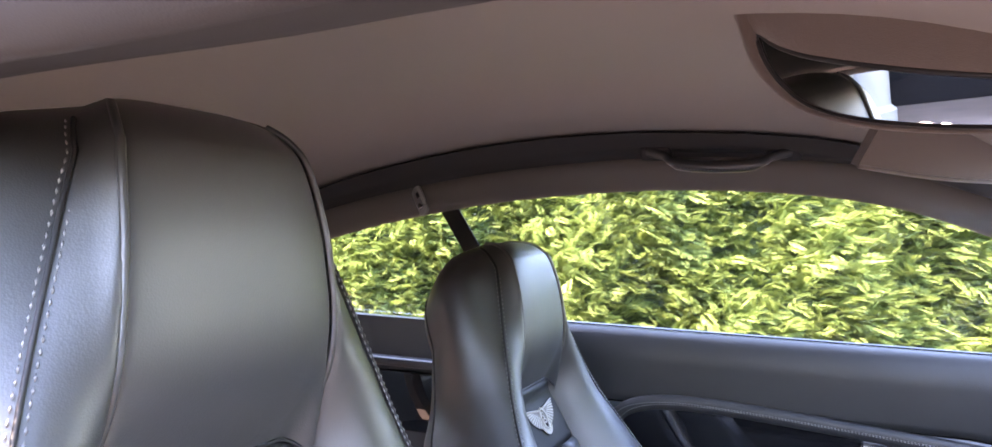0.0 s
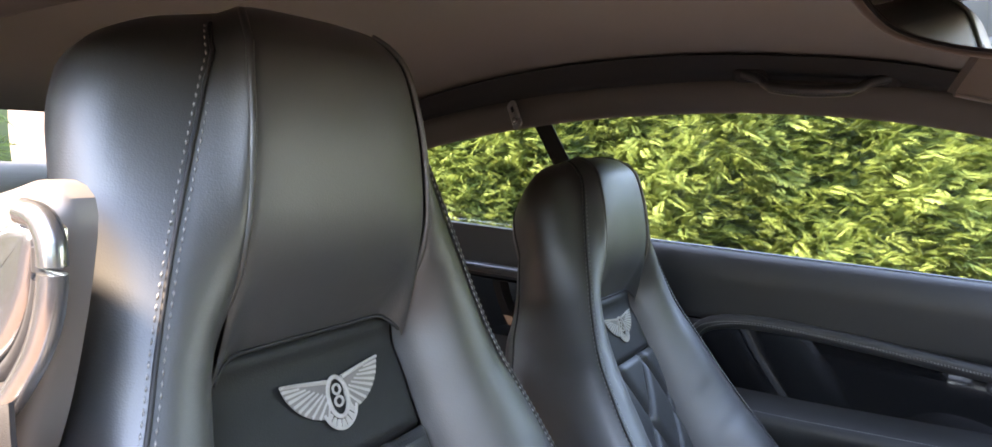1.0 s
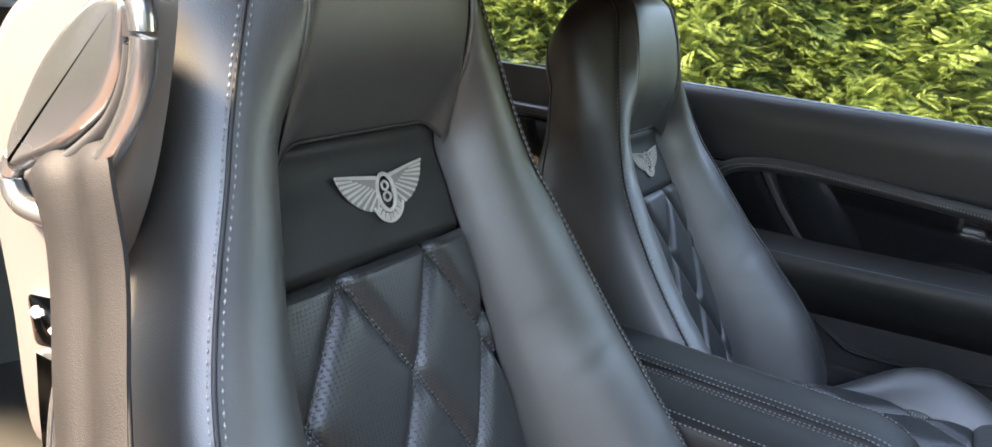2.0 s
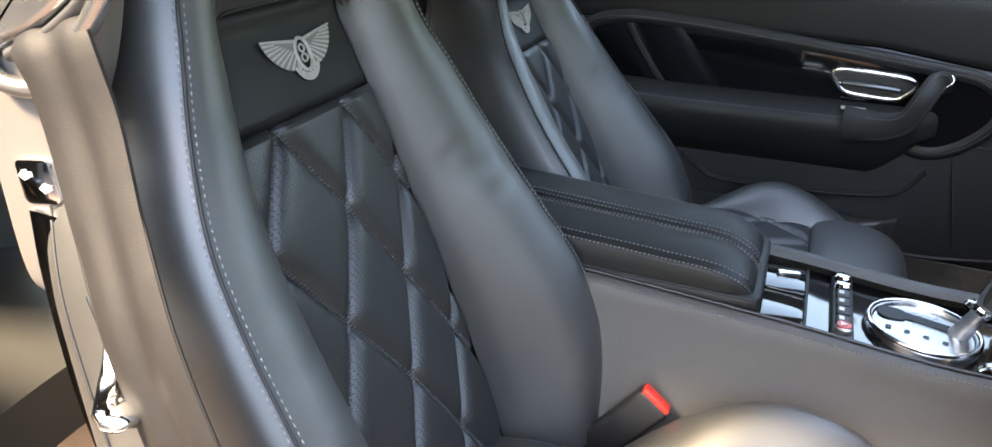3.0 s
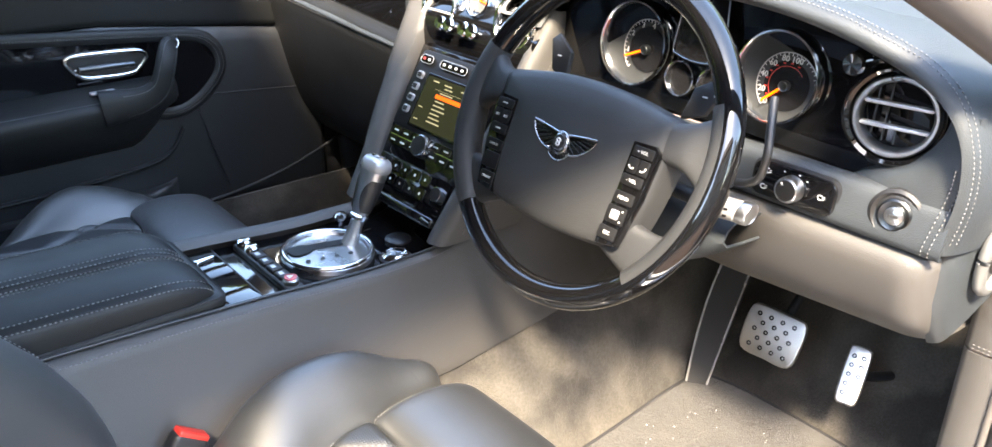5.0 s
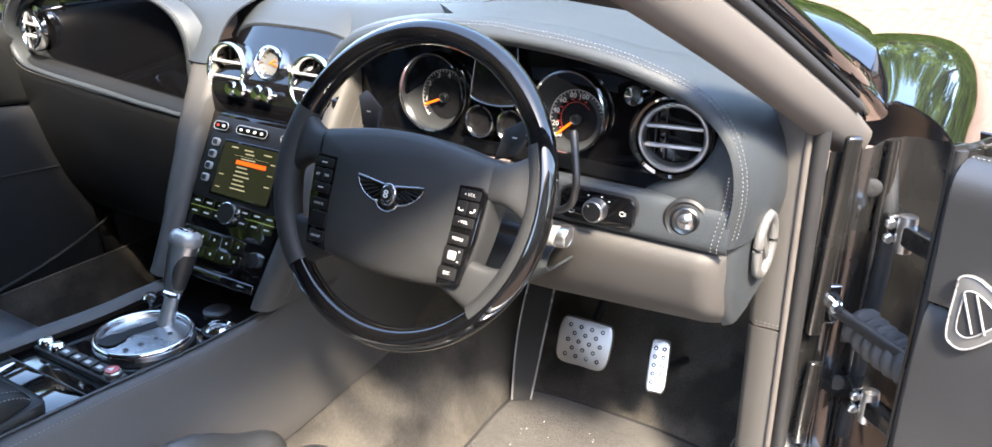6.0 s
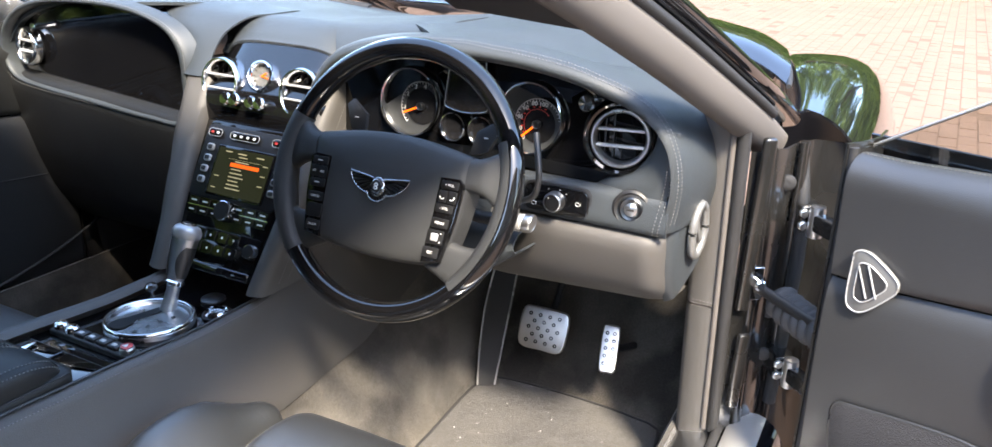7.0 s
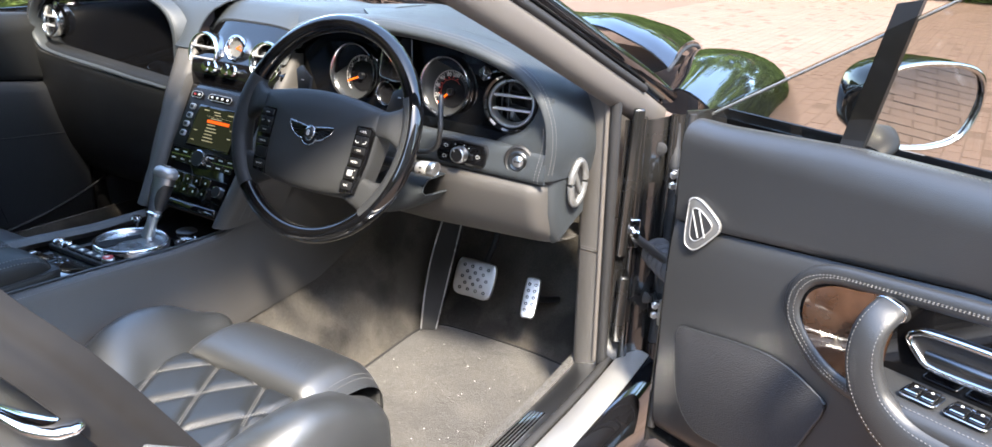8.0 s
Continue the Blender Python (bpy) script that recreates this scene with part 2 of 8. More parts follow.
DIAL_DARK = shader("dial_dark", (0.008, 0.008, 0.009), rough=0.2, spec=0.4, mottle=0.2)
SCREEN = glowing("screen_dark", (0.008, 0.009, 0.005), 0.2)
SCREEN_TEXT = glowing("screen_text", (0.36, 0.31, 0.18), 0.07)
SCREEN_BAR = glowing("screen_bar", (0.70, 0.09, 0.012), 0.13)
BROWN_REFLECTION = shader("brown_reflection", (0.030, 0.016, 0.010), rough=0.06, coat=1.0, mottle=0.6, mottle_scale=30, tint=(0.060, 0.030, 0.017))
MIRROR = shader("mirror_glass", (0.86, 0.87, 0.87), rough=0.01, metal=1.0, mottle=0.0, rough_var=0.0)
GLASS = pane("clear_glass", (0.96, 0.975, 0.97))
TINTED = pane("tinted_glass", (0.72, 0.70, 0.66))
MESH_CLOTH = shader("speaker_cloth", (0.016, 0.0165, 0.019), rough=0.75, grain=1.0, grain_scale=500, mottle=0.2)
LEAF = foliage("conifer_leaf", (0.125, 0.185, 0.054), (0.205, 0.278, 0.082))
SILL_PLATE = shader("brushed_sill_plate", (0.72, 0.72, 0.71), rough=0.42, metal=0.85, grain=0.15, grain_scale=300, mottle=0.12, mottle_scale=12)
LEAF_SHADE = shader("conifer_inner_shade", (0.045, 0.075, 0.020), rough=0.8, mottle=0.6, mottle_scale=9)
BARK = shader("bark", (0.07, 0.05, 0.035), rough=0.9, grain=0.8, grain_scale=60, mottle=0.4)
PAVER = shader("block_paver", (0.146, 0.096, 0.071), rough=0.85, spec=0.25, grain=0.7, grain_scale=120, mottle=0.25, mottle_scale=2.5, tint=(0.166, 0.110, 0.082))
JOINT = shader("paving_joint_sand", (0.125, 0.086, 0.065), rough=0.95, spec=0.1, grain=0.8, grain_scale=80, mottle=0.3)


# ---- building tools ----
def finish(name, verts, faces, mat, parent=None, label="", smooth=True, sharp=None):
    me = bpy.data.meshes.new(name)
    me.from_pydata([tuple(map(float, v)) for v in verts], [], faces)
    me.validate()
    bm = bmesh.new()
    bm.from_mesh(me)
    bmesh.ops.recalc_face_normals(bm, faces=bm.faces)
    bm.to_mesh(me)
    bm.free()
    return part_from(name, me, mat, parent, label, smooth, sharp)


def part_from(name, me, mat, parent=None, label="", smooth=True, sharp=None):
    me.materials.append(mat)
    if smooth:
        me.shade_smooth()
        if sharp:
            me.set_sharp_from_angle(angle=radians(sharp))
    ob = new(name, me)
    if parent:
        ob.parent = parent
    if label:
        ob["label"] = label
    return ob


def part(name, bm, mat, parent=None, label="", smooth=True, sharp=35):
    me = bpy.data.meshes.new(name)
    bm.to_mesh(me)
    bm.free()
    return part_from(name, me, mat, parent, label, smooth, sharp)


def thing(name, label, category, at=(0, 0, 0), group="", kind=""):
    e = new(name)
    e.empty_display_size = 0.05
    tagged(e, label, category, group, kind)
    return e


def spline(pts, n, closed=False):
    """A smooth curve of n points through pts, even in length."""
    p = np.array(pts, float)
    if closed:
        q = np.vstack([p[-1], p, p[0], p[1]])
    else:
        q = np.vstack([2 * p[0] - p[1], p, 2 * p[-1] - p[-2]])
    out = []
    for i in range(len(q) - 3):
        a, b, c, d = q[i:i + 4]
        t = np.linspace(0, 1, 24, endpoint=False)[:, None]
        out.append(0.5 * ((2 * b) + (c - a) * t + (2 * a - 5 * b + 4 * c - d) * t**2 + (3 * b - a - 3 * c + d) * t**3))
    out.append(q[-2][None])
    c = np.vstack(out)
    s = np.r_[0, np.cumsum(np.linalg.norm(np.diff(c, axis=0), axis=1))]
    w = np.linspace(0, s[-1], n + 1 if closed else n)
    r = np.stack([np.interp(w, s, c[:, k]) for k in range(c.shape[1])], 1)
    return r[:-1] if closed else r


def frames(path, closed=False, up=(0, 0, 1)):
    p = np.array(path, float)
    t = np.roll(p, -1, 0) - np.roll(p, 1, 0) if closed else np.gradient(p, axis=0)
    t /= np.linalg.norm(t, axis=1)[:, None] + 1e-12
    u = np.array(up, float)
    a = np.cross(t, u)
    bad = np.linalg.norm(a, axis=1) < 1e-3
    a[bad] = np.cross(t[bad], (1, 0.1, 0))
    a /= np.linalg.norm(a, axis=1)[:, None]
    return p, t, a, np.cross(a, t)


def quads(nu, nv, wrap_u=False, wrap_v=False, base=0):
    f = []
    for i in range(nu if wrap_u else nu - 1):
        for j in range(nv if wrap_v else nv - 1):
            a, b = i * nv + j, ((i + 1) % nu) * nv + j
            c, d = ((i + 1) % nu) * nv + (j + 1) % nv, i * nv + (j + 1) % nv
            f.append((base + a, base + b, base + c, base + d))
    return f


def sweep(name, path, prof, mat, parent=None, label="", closed=False, up=(0, 0, 1), scale=None, sharp=None):
    """A closed profile (pairs: aside, above) carried along a path."""
    p, t, a, b = frames(path, closed, up)
    prof = np.array(prof, float)
    k = np.ones(len(p)) if scale is None else np.array(scale, float)
    v = (p[:, None] + k[:, None, None] * (prof[None, :, :1] * a[:, None] + prof[None, :, 1:] * b[:, None])).reshape(-1, 3)
    m = len(prof)
    f = quads(len(p), m, closed, True)
    if not closed:
        f += [tuple(range(m))[::-1], tuple((len(p) - 1) * m + i for i in range(m))]
    return finish(name, v, f, mat, parent, label, True, sharp or 50)


def disc_profile(r, n=10, flat=1.0):
    return [(r * math.cos(2 * math.pi * i / n), flat * r * math.sin(2 * math.pi * i / n)) for i in range(n)]


def tube(name, path, r, mat, parent=None, label="", closed=False, n=10, up=(0, 0, 1), scale=None, flat=1.0):
    return sweep(name, path, disc_profile(r, n, flat), mat, parent, label, closed, up, scale, 80)


def sheet(name, grid, mat, parent=None, label="", thick=0.0, uv=None, wrap_u=False, sharp=None):
    """A surface from a grid of points; with thick it becomes a slab, set back along its normals."""
    g = np.array(grid, float)
    nu, nv = g.shape[:2]
    v = g.reshape(-1, 3)
    f = quads(nu, nv, wrap_u)
    if thick:
        du, dv = np.gradient(g, axis=0), np.gradient(g, axis=1)
        nrm = np.cross(du, dv)
        nrm /= np.linalg.norm(nrm, axis=2)[..., None] + 1e-12
        if (nrm * (np.array((-0.1, -0.95, 1.12)) - g)).sum() < 0:      # grow away from the open doorway
            nrm = -nrm
        v = np.vstack([v, (g - thick * nrm).reshape(-1, 3)])
        m = nu * nv
        f += [tuple(i + m for i in q[::-1]) for q in quads(nu, nv, wrap_u)]
        rim = [i * nv for i in range(nu)] + [(nu - 1) * nv + j for j in range(1, nv)]
        rim += [i * nv + nv - 1 for i in range(nu - 2, -1, -1)] + [j for j in range(nv - 2, 0, -1)]
        f += [(rim[i], rim[(i + 1) % len(rim)], rim[(i + 1) % len(rim)] + m, rim[i] + m) for i in range(len(rim))]
    me = bpy.data.meshes.new(name)
    me.from_pydata([tuple(map(float, q)) for q in v], [], f)
    if uv is not None:
        layer = me.uv_layers.new(name="UVMap")
        flat = np.array(uv, float).reshape(-1, 2)
        idx = np.zeros(len(me.loops), int)
        me.loops.foreach_get("vertex_index", idx)
        layer.data.foreach_set("uv", flat[idx % len(flat)].ravel())
    if thick:
        bm = bmesh.new()
        bm.from_mesh(me)
        bmesh.ops.recalc_face_normals(bm, faces=bm.faces)
        bm.to_mesh(me)
        bm.free()
    return part_from(name, me, mat, parent, label, True, sharp or (60 if thick else None))


def lathe(name, prof, m, mat, parent=None, label="", n=32, sharp=40):
    """A turned body: (radius, height) pairs about the local z axis of the pose m."""
    prof = np.array(prof, float)
    ang = np.linspace(0, 2 * np.pi, n, endpoint=False)
    v = np.stack([prof[:, None, 0] * np.cos(ang), prof[:, None, 0] * np.sin(ang), prof[:, None, 1] + 0 * ang], -1).reshape(-1, 3)
    f = quads(len(prof), n, False, True)
    mm = np.array(m)
    return finish(name, v @ mm[:3, :3].T + mm[:3, 3], f, mat, parent, label, True, sharp)


def rbox(name, size, m, mat, parent=None, label="", bevel=0.003, segs=3, taper=None):
    bm = bmesh.new()
    bmesh.ops.create_cube(bm, size=1.0)
    for v in bm.verts:
        if taper and v.co.z > 0:
            v.co.x, v.co.y = v.co.x * taper[0], v.co.y * taper[1]
        v.co = Vector((v.co.x * size[0], v.co.y * size[1], v.co.z * size[2]))
    if bevel:
        bmesh.ops.bevel(bm, geom=list(bm.edges), offset=bevel, segments=segs, affect="EDGES", profile=0.5)
    bmesh.ops.transform(bm, matrix=m, verts=bm.verts)
    return part(name, bm, mat, parent, label)


def plate(name, outline, thick, m, mat, parent=None, label="", bevel=0.002, segs=2):
    """A flat body: an outline in the local x-y plane of m, from z = 0 up to thick, its upper edge rounded."""
    bm = bmesh.new()
    vs = [bm.verts.new((x, y, 0)) for x, y in outline]
    face = bm.faces.new(vs)
    r = bmesh.ops.extrude_face_region(bm, geom=[face])
    top = [e for e in r["geom"] if isinstance(e, bmesh.types.BMVert)]
    bmesh.ops.translate(bm, vec=(0, 0, thick), verts=top)
    bmesh.ops.recalc_face_normals(bm, faces=bm.faces)
    if bevel:
        up = set(top)
        bmesh.ops.bevel(bm, geom=[e for e in bm.edges if e.verts[0] in up and e.verts[1] in up], offset=bevel, segments=segs, affect="EDGES", profile=0.5)
    bmesh.ops.transform(bm, matrix=m, verts=bm.verts)
    return part(name, bm, mat, parent, label)


def round_rect(w, h, r, n=5, cx=0.0, cy=0.0):
    out = []
    for sx, sy, a0 in ((1, 1, 0), (-1, 1, 90), (-1, -1, 180), (1, -1, 270)):
        for i in range(n + 1):
            a = radians(a0 + 90 * i / n)
            out.append((cx + sx * (w / 2 - r) + r * math.cos(a), cy + sy * (h / 2 - r) + r * math.sin(a)))
    return out


def stitches(name, path, parent, mat=None, step=0.0052, length=0.0042, r=0.00065, lift=(0, 0, 0), label=""):
    """A seam of short threads along a path, all of one seam in one mesh."""
    p = np.array(path, float) + np.array(lift, float)
    s = np.r_[0, np.cumsum(np.linalg.norm(np.diff(p, axis=0), axis=1))]
    k = max(2, int(s[-1] / step))
    at = lambda w: np.stack([np.interp(w, s, p[:, i]) for i in range(3)], -1)
    mid = (np.arange(k) + 0.5) * s[-1] / k
    a, b = at(mid - length / 2), at(mid + length / 2)
    d = b - a
    d /= np.linalg.norm(d, axis=1)[:, None] + 1e-12
    x = np.cross(d, (0.31, 0.22, 0.92))
    x /= np.linalg.norm(x, axis=1)[:, None] + 1e-12
    y = np.cross(d, x)
    c = (a + b) / 2
    v = np.stack([a, c + r * x, c + r * y, c - r * x, c - r * y, b], 1).reshape(-1, 3)
    f = []
    for i in range(k):
        o = 6 * i
        for j in range(4):
            f += [(o, o + 1 + j, o + 1 + (j + 1) % 4), (o + 5, o + 1 + (j + 1) % 4, o + 1 + j)]
    me = bpy.data.meshes.new(name)
    me.from_pydata([tuple(map(float, q)) for q in v], [], f)
    ob = part_from(name, me, mat or THREAD, parent, label)
    tagged(ob, kind="stuff")
    return ob


def basis(o, x, y, z):
    """The pose with origin o and the axes x, y, z."""
    m = Matrix.Identity(4)
    for i, c in enumerate((x, y, z, o)):
        for k in range(3):
            m[k][i] = c[k]
    return m


def interp(x, xs, ys):
    """Smooth interpolation of ys at xs."""
    xs, ys = np.array(xs, float), np.array(ys, float)
    d = np.gradient(ys, xs)
    x = np.clip(np.asarray(x, float), xs[0], xs[-1])
    i = np.clip(np.searchsorted(xs, x) - 1, 0, len(xs) - 2)
    h = xs[i + 1] - xs[i]
    t = (x - xs[i]) / h
    return ((2 * t**3 - 3 * t**2 + 1) * ys[i] + (t**3 - 2 * t**2 + t) * h * d[i]
            + (-2 * t**3 + 3 * t**2) * ys[i + 1] + (t**3 - t**2) * h * d[i + 1])


def text_mesh(name, words, size, m, mat, parent, depth=0.0004):
    c = bpy.data.curves.new(name, "FONT")
    c.body, c.size, c.align_x, c.align_y, c.extrude, c.resolution_u = words, size, "CENTER", "CENTER", depth, 2
    ob = bpy.data.objects.new(name, c)
    scene.collection.objects.link(ob)
    dg = bpy.context.evaluated_depsgraph_get()
    me = bpy.data.meshes.new_from_object(ob.evaluated_get(dg))
    bpy.data.objects.remove(ob)
    me.transform(m)
    return part_from(name, me, mat, parent, "", False)

# ---- the car's shell ----
def floor_grid(side):
    """Tunnel flank, floor and toe board of one footwell, as a grid over x and the way outwards."""
    rows = []
    for x in np.linspace(-0.45, 1.32, 60):
        rise = max(0.0, x - 0.98)
        zf = 0.22 + 0.95 * rise + 0.10 * max(0, x - 1.05)
        ztop = np.interp(x, [-0.45, 0.46, 0.67, 0.84, 1.32], [0.42, 0.42, 0.44, 0.50, 0.78])
        line = spline([(0.155, ztop), (0.20, 0.5 * (ztop + zf) + 0.03), (0.255, zf + 0.015), (0.32, zf), (0.50, zf), (0.66, zf + 0.004), (0.690, zf + 0.04), (0.698, max(0.318 if side < 0 else 0.37, zf + 0.10))], 30)
        rows.append([(x, side * y, z) for y, z in line])
    return np.array(rows)


tagged(sheet("floor", floor_grid(-1), CARPET, thick=0.006), "worn tan-grey carpet of the driver's footwell", "car floor", kind="structure")
tagged(sheet("floor", floor_grid(1), CARPET, thick=0.006), "tan-grey carpet of the passenger's footwell", "car floor", kind="structure")


def floor_mat(side, label):
    mat = thing("floor_mat", label, "floor mat", group="front floor mats")
    out = [(0.36, 0.30), (0.40, 0.285), (0.70, 0.272), (0.90, 0.262), (0.96, 0.285), (0.975, 0.42), (0.965, 0.60), (0.92, 0.655), (0.60, 0.665), (0.40, 0.66), (0.355, 0.63)]
    c = spline([(x, side * y) for x, y in out], 70, True)
    bm = bmesh.new()
    bm.faces.new([bm.verts.new((x, y, 0.2275)) for x, y in c])
    bmesh.ops.recalc_face_normals(bm, faces=bm.faces)
    r = bmesh.ops.extrude_face_region(bm, geom=list(bm.faces))
    bmesh.ops.translate(bm, vec=(0, 0, 0.007), verts=[e for e in r["geom"] if isinstance(e, bmesh.types.BMVert)])
    bmesh.ops.recalc_face_normals(bm, faces=bm.faces)
    part("mat_top", bm, MAT, mat)
    tube("bound_edge", [(x, y, 0.2335) for x, y in c], 0.0035, TRIM_DARK, mat, "dark stitched binding", True, 6)
    for x, y in ((0.43, 0.42), (0.43, 0.56)):
        lathe("eyelet", [(0.016, 0), (0.016, 0.004), (0.012, 0.006), (0.007, 0.004), (0.007, 0.0)], pose(x, side * y, 0.2345), ALU, mat, "metal eyelet", 20)
    return mat


floor_mat(-1, "dark grey carpet mat, dusty, in the driver's footwell")
floor_mat(1, "dark grey carpet mat in the passenger's footwell")

# crumbs of grit on the driver's mat
gv, gf = [], []
for i in range(60):
    x, y = random.uniform(0.45, 0.92), random.uniform(-0.63, -0.30)
    s = random.uniform(0.0005, 0.0012)
    o = len(gv)
    gv += [(x - s, y - s, 0.2345), (x + s, y - s, 0.2345), (x, y + s, 0.2345), (x, y, 0.2345 + 1.3 * s)]
    gf += [(o, o + 1, o + 2), (o, o + 1, o + 3), (o + 1, o + 2, o + 3), (o + 2, o, o + 3)]
tagged(finish("grit", gv, gf, WHITE_MARK), "pale crumbs of grit on the mat", "grit", kind="stuff")


def sill(side):
    s = thing("door_sill", "scuffed aluminium kick plate on a black painted door sill", "door sill", kind="structure")
    n = 40
    xs = np.linspace(-0.75, 0.86, n)

    def strip(prof):
        return np.array([[(x, side * y, z + 0.018 * max(0, (x - 0.6) / 0.26) ** 2) for y, z in prof] for x in xs])
    if side < 0:
      sheet("carpet_lip", strip([(0.694, 0.27), (0.697, 0.330), (0.703, 0.342), (0.712, 0.342), (0.717, 0.332)]), MAT, s, "rolled dark carpet edge", 0.004)
      sheet("kick_plate", strip([(0.717, 0.336), (0.724, 0.341), (0.764, 0.350), (0.772, 0.350)]), SATIN, s, "scuffed metal kick plate", 0.003)
    for k in range(5 if side < 0 else 0):
        y = 0.728 + 0.007 * k
        rbox("tread_rib", (0.62, 0.0035, 0.002), pose(0.30, side * y, 0.3435 + 0.0016 * k), CHROME, s, bevel=0.0006, segs=1)
    sheet("seal_channel", strip([(0.772, 0.350), (0.776, 0.342), (0.790, 0.342), (0.794, 0.356)]), RUBBER, s, "", 0.003)
    sheet("painted_sill", strip([(0.794, 0.358), (0.806, 0.367), (0.836, 0.370), (0.850, 0.366)]), SILL_PLATE if side < 0 else PAINT, s, "bright worn sill plate", 0.004)
    sheet("outer_sill", strip([(0.850, 0.364), (0.864, 0.356), (0.880, 0.330), (0.890, 0.27), (0.880, 0.20), (0.84, 0.18)]), PAINT, s, "gloss black outer sill", 0.004)
    tube("door_seal", [(x, side * 0.783, 0.360 + 0.018 * max(0, (x - 0.6) / 0.26) ** 2) for x in xs], 0.008, RUBBER, s, "rubber door seal", n=8)
    return s


sill(-1)
sill(1)


def front_post(side):
    """The lower windscreen post: leather-faced kick panel, seal and painted hinge face."""
    s = thing("front_post", "windscreen post with leather kick panel, rubber seal and dusty black hinge face", "car pillar", kind="structure")

    def wall(plan, z0, z1, lean=0.0, n=16):
        return np.array([[(x + lean * (z - 0.36), side * y, z) for x, y in plan] for z in np.linspace(z0, z1, n)])
    lean = -0.10
    sheet("kick_panel", wall([(1.05, 0.700), (0.90, 0.703), (0.83, 0.708), (0.808, 0.713), (0.800, 0.722), (0.802, 0.755), (0.808, 0.765)], 0.35, 0.60, lean), LEATHER_GREY, s, "grey leather kick panel", 0.004)
    sheet("upper_panel", wall([(1.05, 0.700), (0.90, 0.703), (0.83, 0.708), (0.808, 0.713), (0.800, 0.722), (0.802, 0.755), (0.808, 0.765)], 0.604, 0.91, lean), LEATHER_GREY, s, "grey leather panel with a stitched seam", 0.004)
    for dz in (0.606, 0.611):
        stitches("stitching", [(0.800 + lean * (dz - 0.36) - 0.001, side * y, dz) for y in np.linspace(0.722, 0.756, 8)], s)
    zz = np.linspace(0.37, 0.93, 20)
    tube("door_seal", [(0.806 + lean * (z - 0.36), side * 0.774, z) for z in zz], 0.010, RUBBER, s, "rubber door seal", n=10)
    tube("inner_seal", [(0.803 + lean * (z - 0.36), side * 0.760, z) for z in zz], 0.005, PILLAR_TRIM, s, "", n=8)
    sheet("hinge_face", wall([(0.812, 0.782), (0.818, 0.790), (0.846, 0.812), (0.858, 0.822), (0.905, 0.832), (0.935, 0.850), (0.940, 0.885), (0.945, 0.940)], 0.20, 0.855, -0.06), DUSTY_PAINT, s, "dusty black painted steel", 0.003)
    for k, (y, w) in enumerate(((0.80, 0.010), (0.838, 0.008))):
        tube("pressed_rib", [(0.835 + 0.06 * k - 0.06 * (z - 0.36), side * (y + 0.003), z) for z in np.linspace(0.32, 0.86, 12)], w, DUSTY_PAINT, s, "", n=8)
    if side > 0:
        # added panel that stops daylight leaking between door and post
        rbox("gap_filler", (0.13, 0.006, 0.70), pose(0.765, 0.728, 0.55), RUBBER, s, "black panel added to close a light gap", 0.002)
    if side < 0:
        for z0, z1, y in ((0.60, 0.88, 0.800), (0.42, 0.56, 0.802)):
            rbox("pressed_panel", (0.012, 0.020, z1 - z0), pose(0.812 - 0.06 * (0.5 * (z0 + z1) - 0.36), side * y, 0.5 * (z0 + z1), 0, -3.4, 35), DUSTY_PAINT, s, "", 0.005, 3)
        tube("wiring_boot", spline([(0.885, side * 0.835, 0.84), (0.870, side * 0.850, 0.76), (0.872, side * 0.855, 0.68), (0.884, side * 0.850, 0.52), (0.892, side * 0.845, 0.40)], 40), 0.011, RUBBER, s, "black rubber edge trim", n=10)
        for z in (0.80, 0.58, 0.50):
            lathe("plug", [(0.012, 0), (0.011, 0.004), (0.006, 0.006), (0.0, 0.005)], pose(0.872 - 0.06 * (z - 0.36), side * 0.828, z, 0, -90, 12), RUBBER, s, "rubber plug", 16)
    return s


front_post(-1)
front_post(1)


# windscreen pillars running on as roof rails
def pillar(side):
    s = thing("pillar_and_roof_rail", "dark pillar and roof rail with suede-faced trim and door seal", "car pillar", kind="structure")
    run = [(0.90, 0.790, 0.835), (0.80, 0.780, 0.882), (0.70, 0.764, 0.928), (0.50, 0.712, 1.030), (0.28, 0.652, 1.126), (0.10, 0.620, 1.170), (-0.15, 0.604, 1.181), (-0.42, 0.600, 1.161), (-0.64, 0.600, 1.124), (-0.85, 0.606, 1.070), (-1.05, 0.622, 0.990), (-1.25, 0.64, 0.90)]
    c = spline([(x, side * y, z + (0.024 * math.exp(-(((x - 0.10) / 0.16) ** 2)) if side < 0 else 0)) for x, y, z in run], 90)
    inner = [(0.018, 0.022), (0.014, -0.004), (0.002, -0.018), (-0.012, -0.021), (-0.028, -0.008), (-0.036, 0.018), (-0.026, 0.034), (0.0, 0.030)]
    prof = spline([(side * a, b) for a, b in inner], 26, True)
    sweep("trim", c[:27], prof, PILLAR_TRIM, s, "suede-faced pillar trim")
    # same trim on both rails; the driver's is coloured darker for shade
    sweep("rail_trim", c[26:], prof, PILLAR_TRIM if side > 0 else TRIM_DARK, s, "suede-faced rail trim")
    tube("door_seal", c[4:] + np.array([0.0, side * 0.018, 0.030]), 0.007, RUBBER, s, "rubber door seal", n=10)
    outer = [(0.0, 0.036), (0.014, 0.036), (0.028, 0.043), (0.027, 0.058), (0.0, 0.064)]
    sweep("painted_rail", c, spline([(a * side, b) for a, b in outer], 20, True), PAINT, s, "gloss black outer rail")
    return s


pillar(-1)
pillar(1)


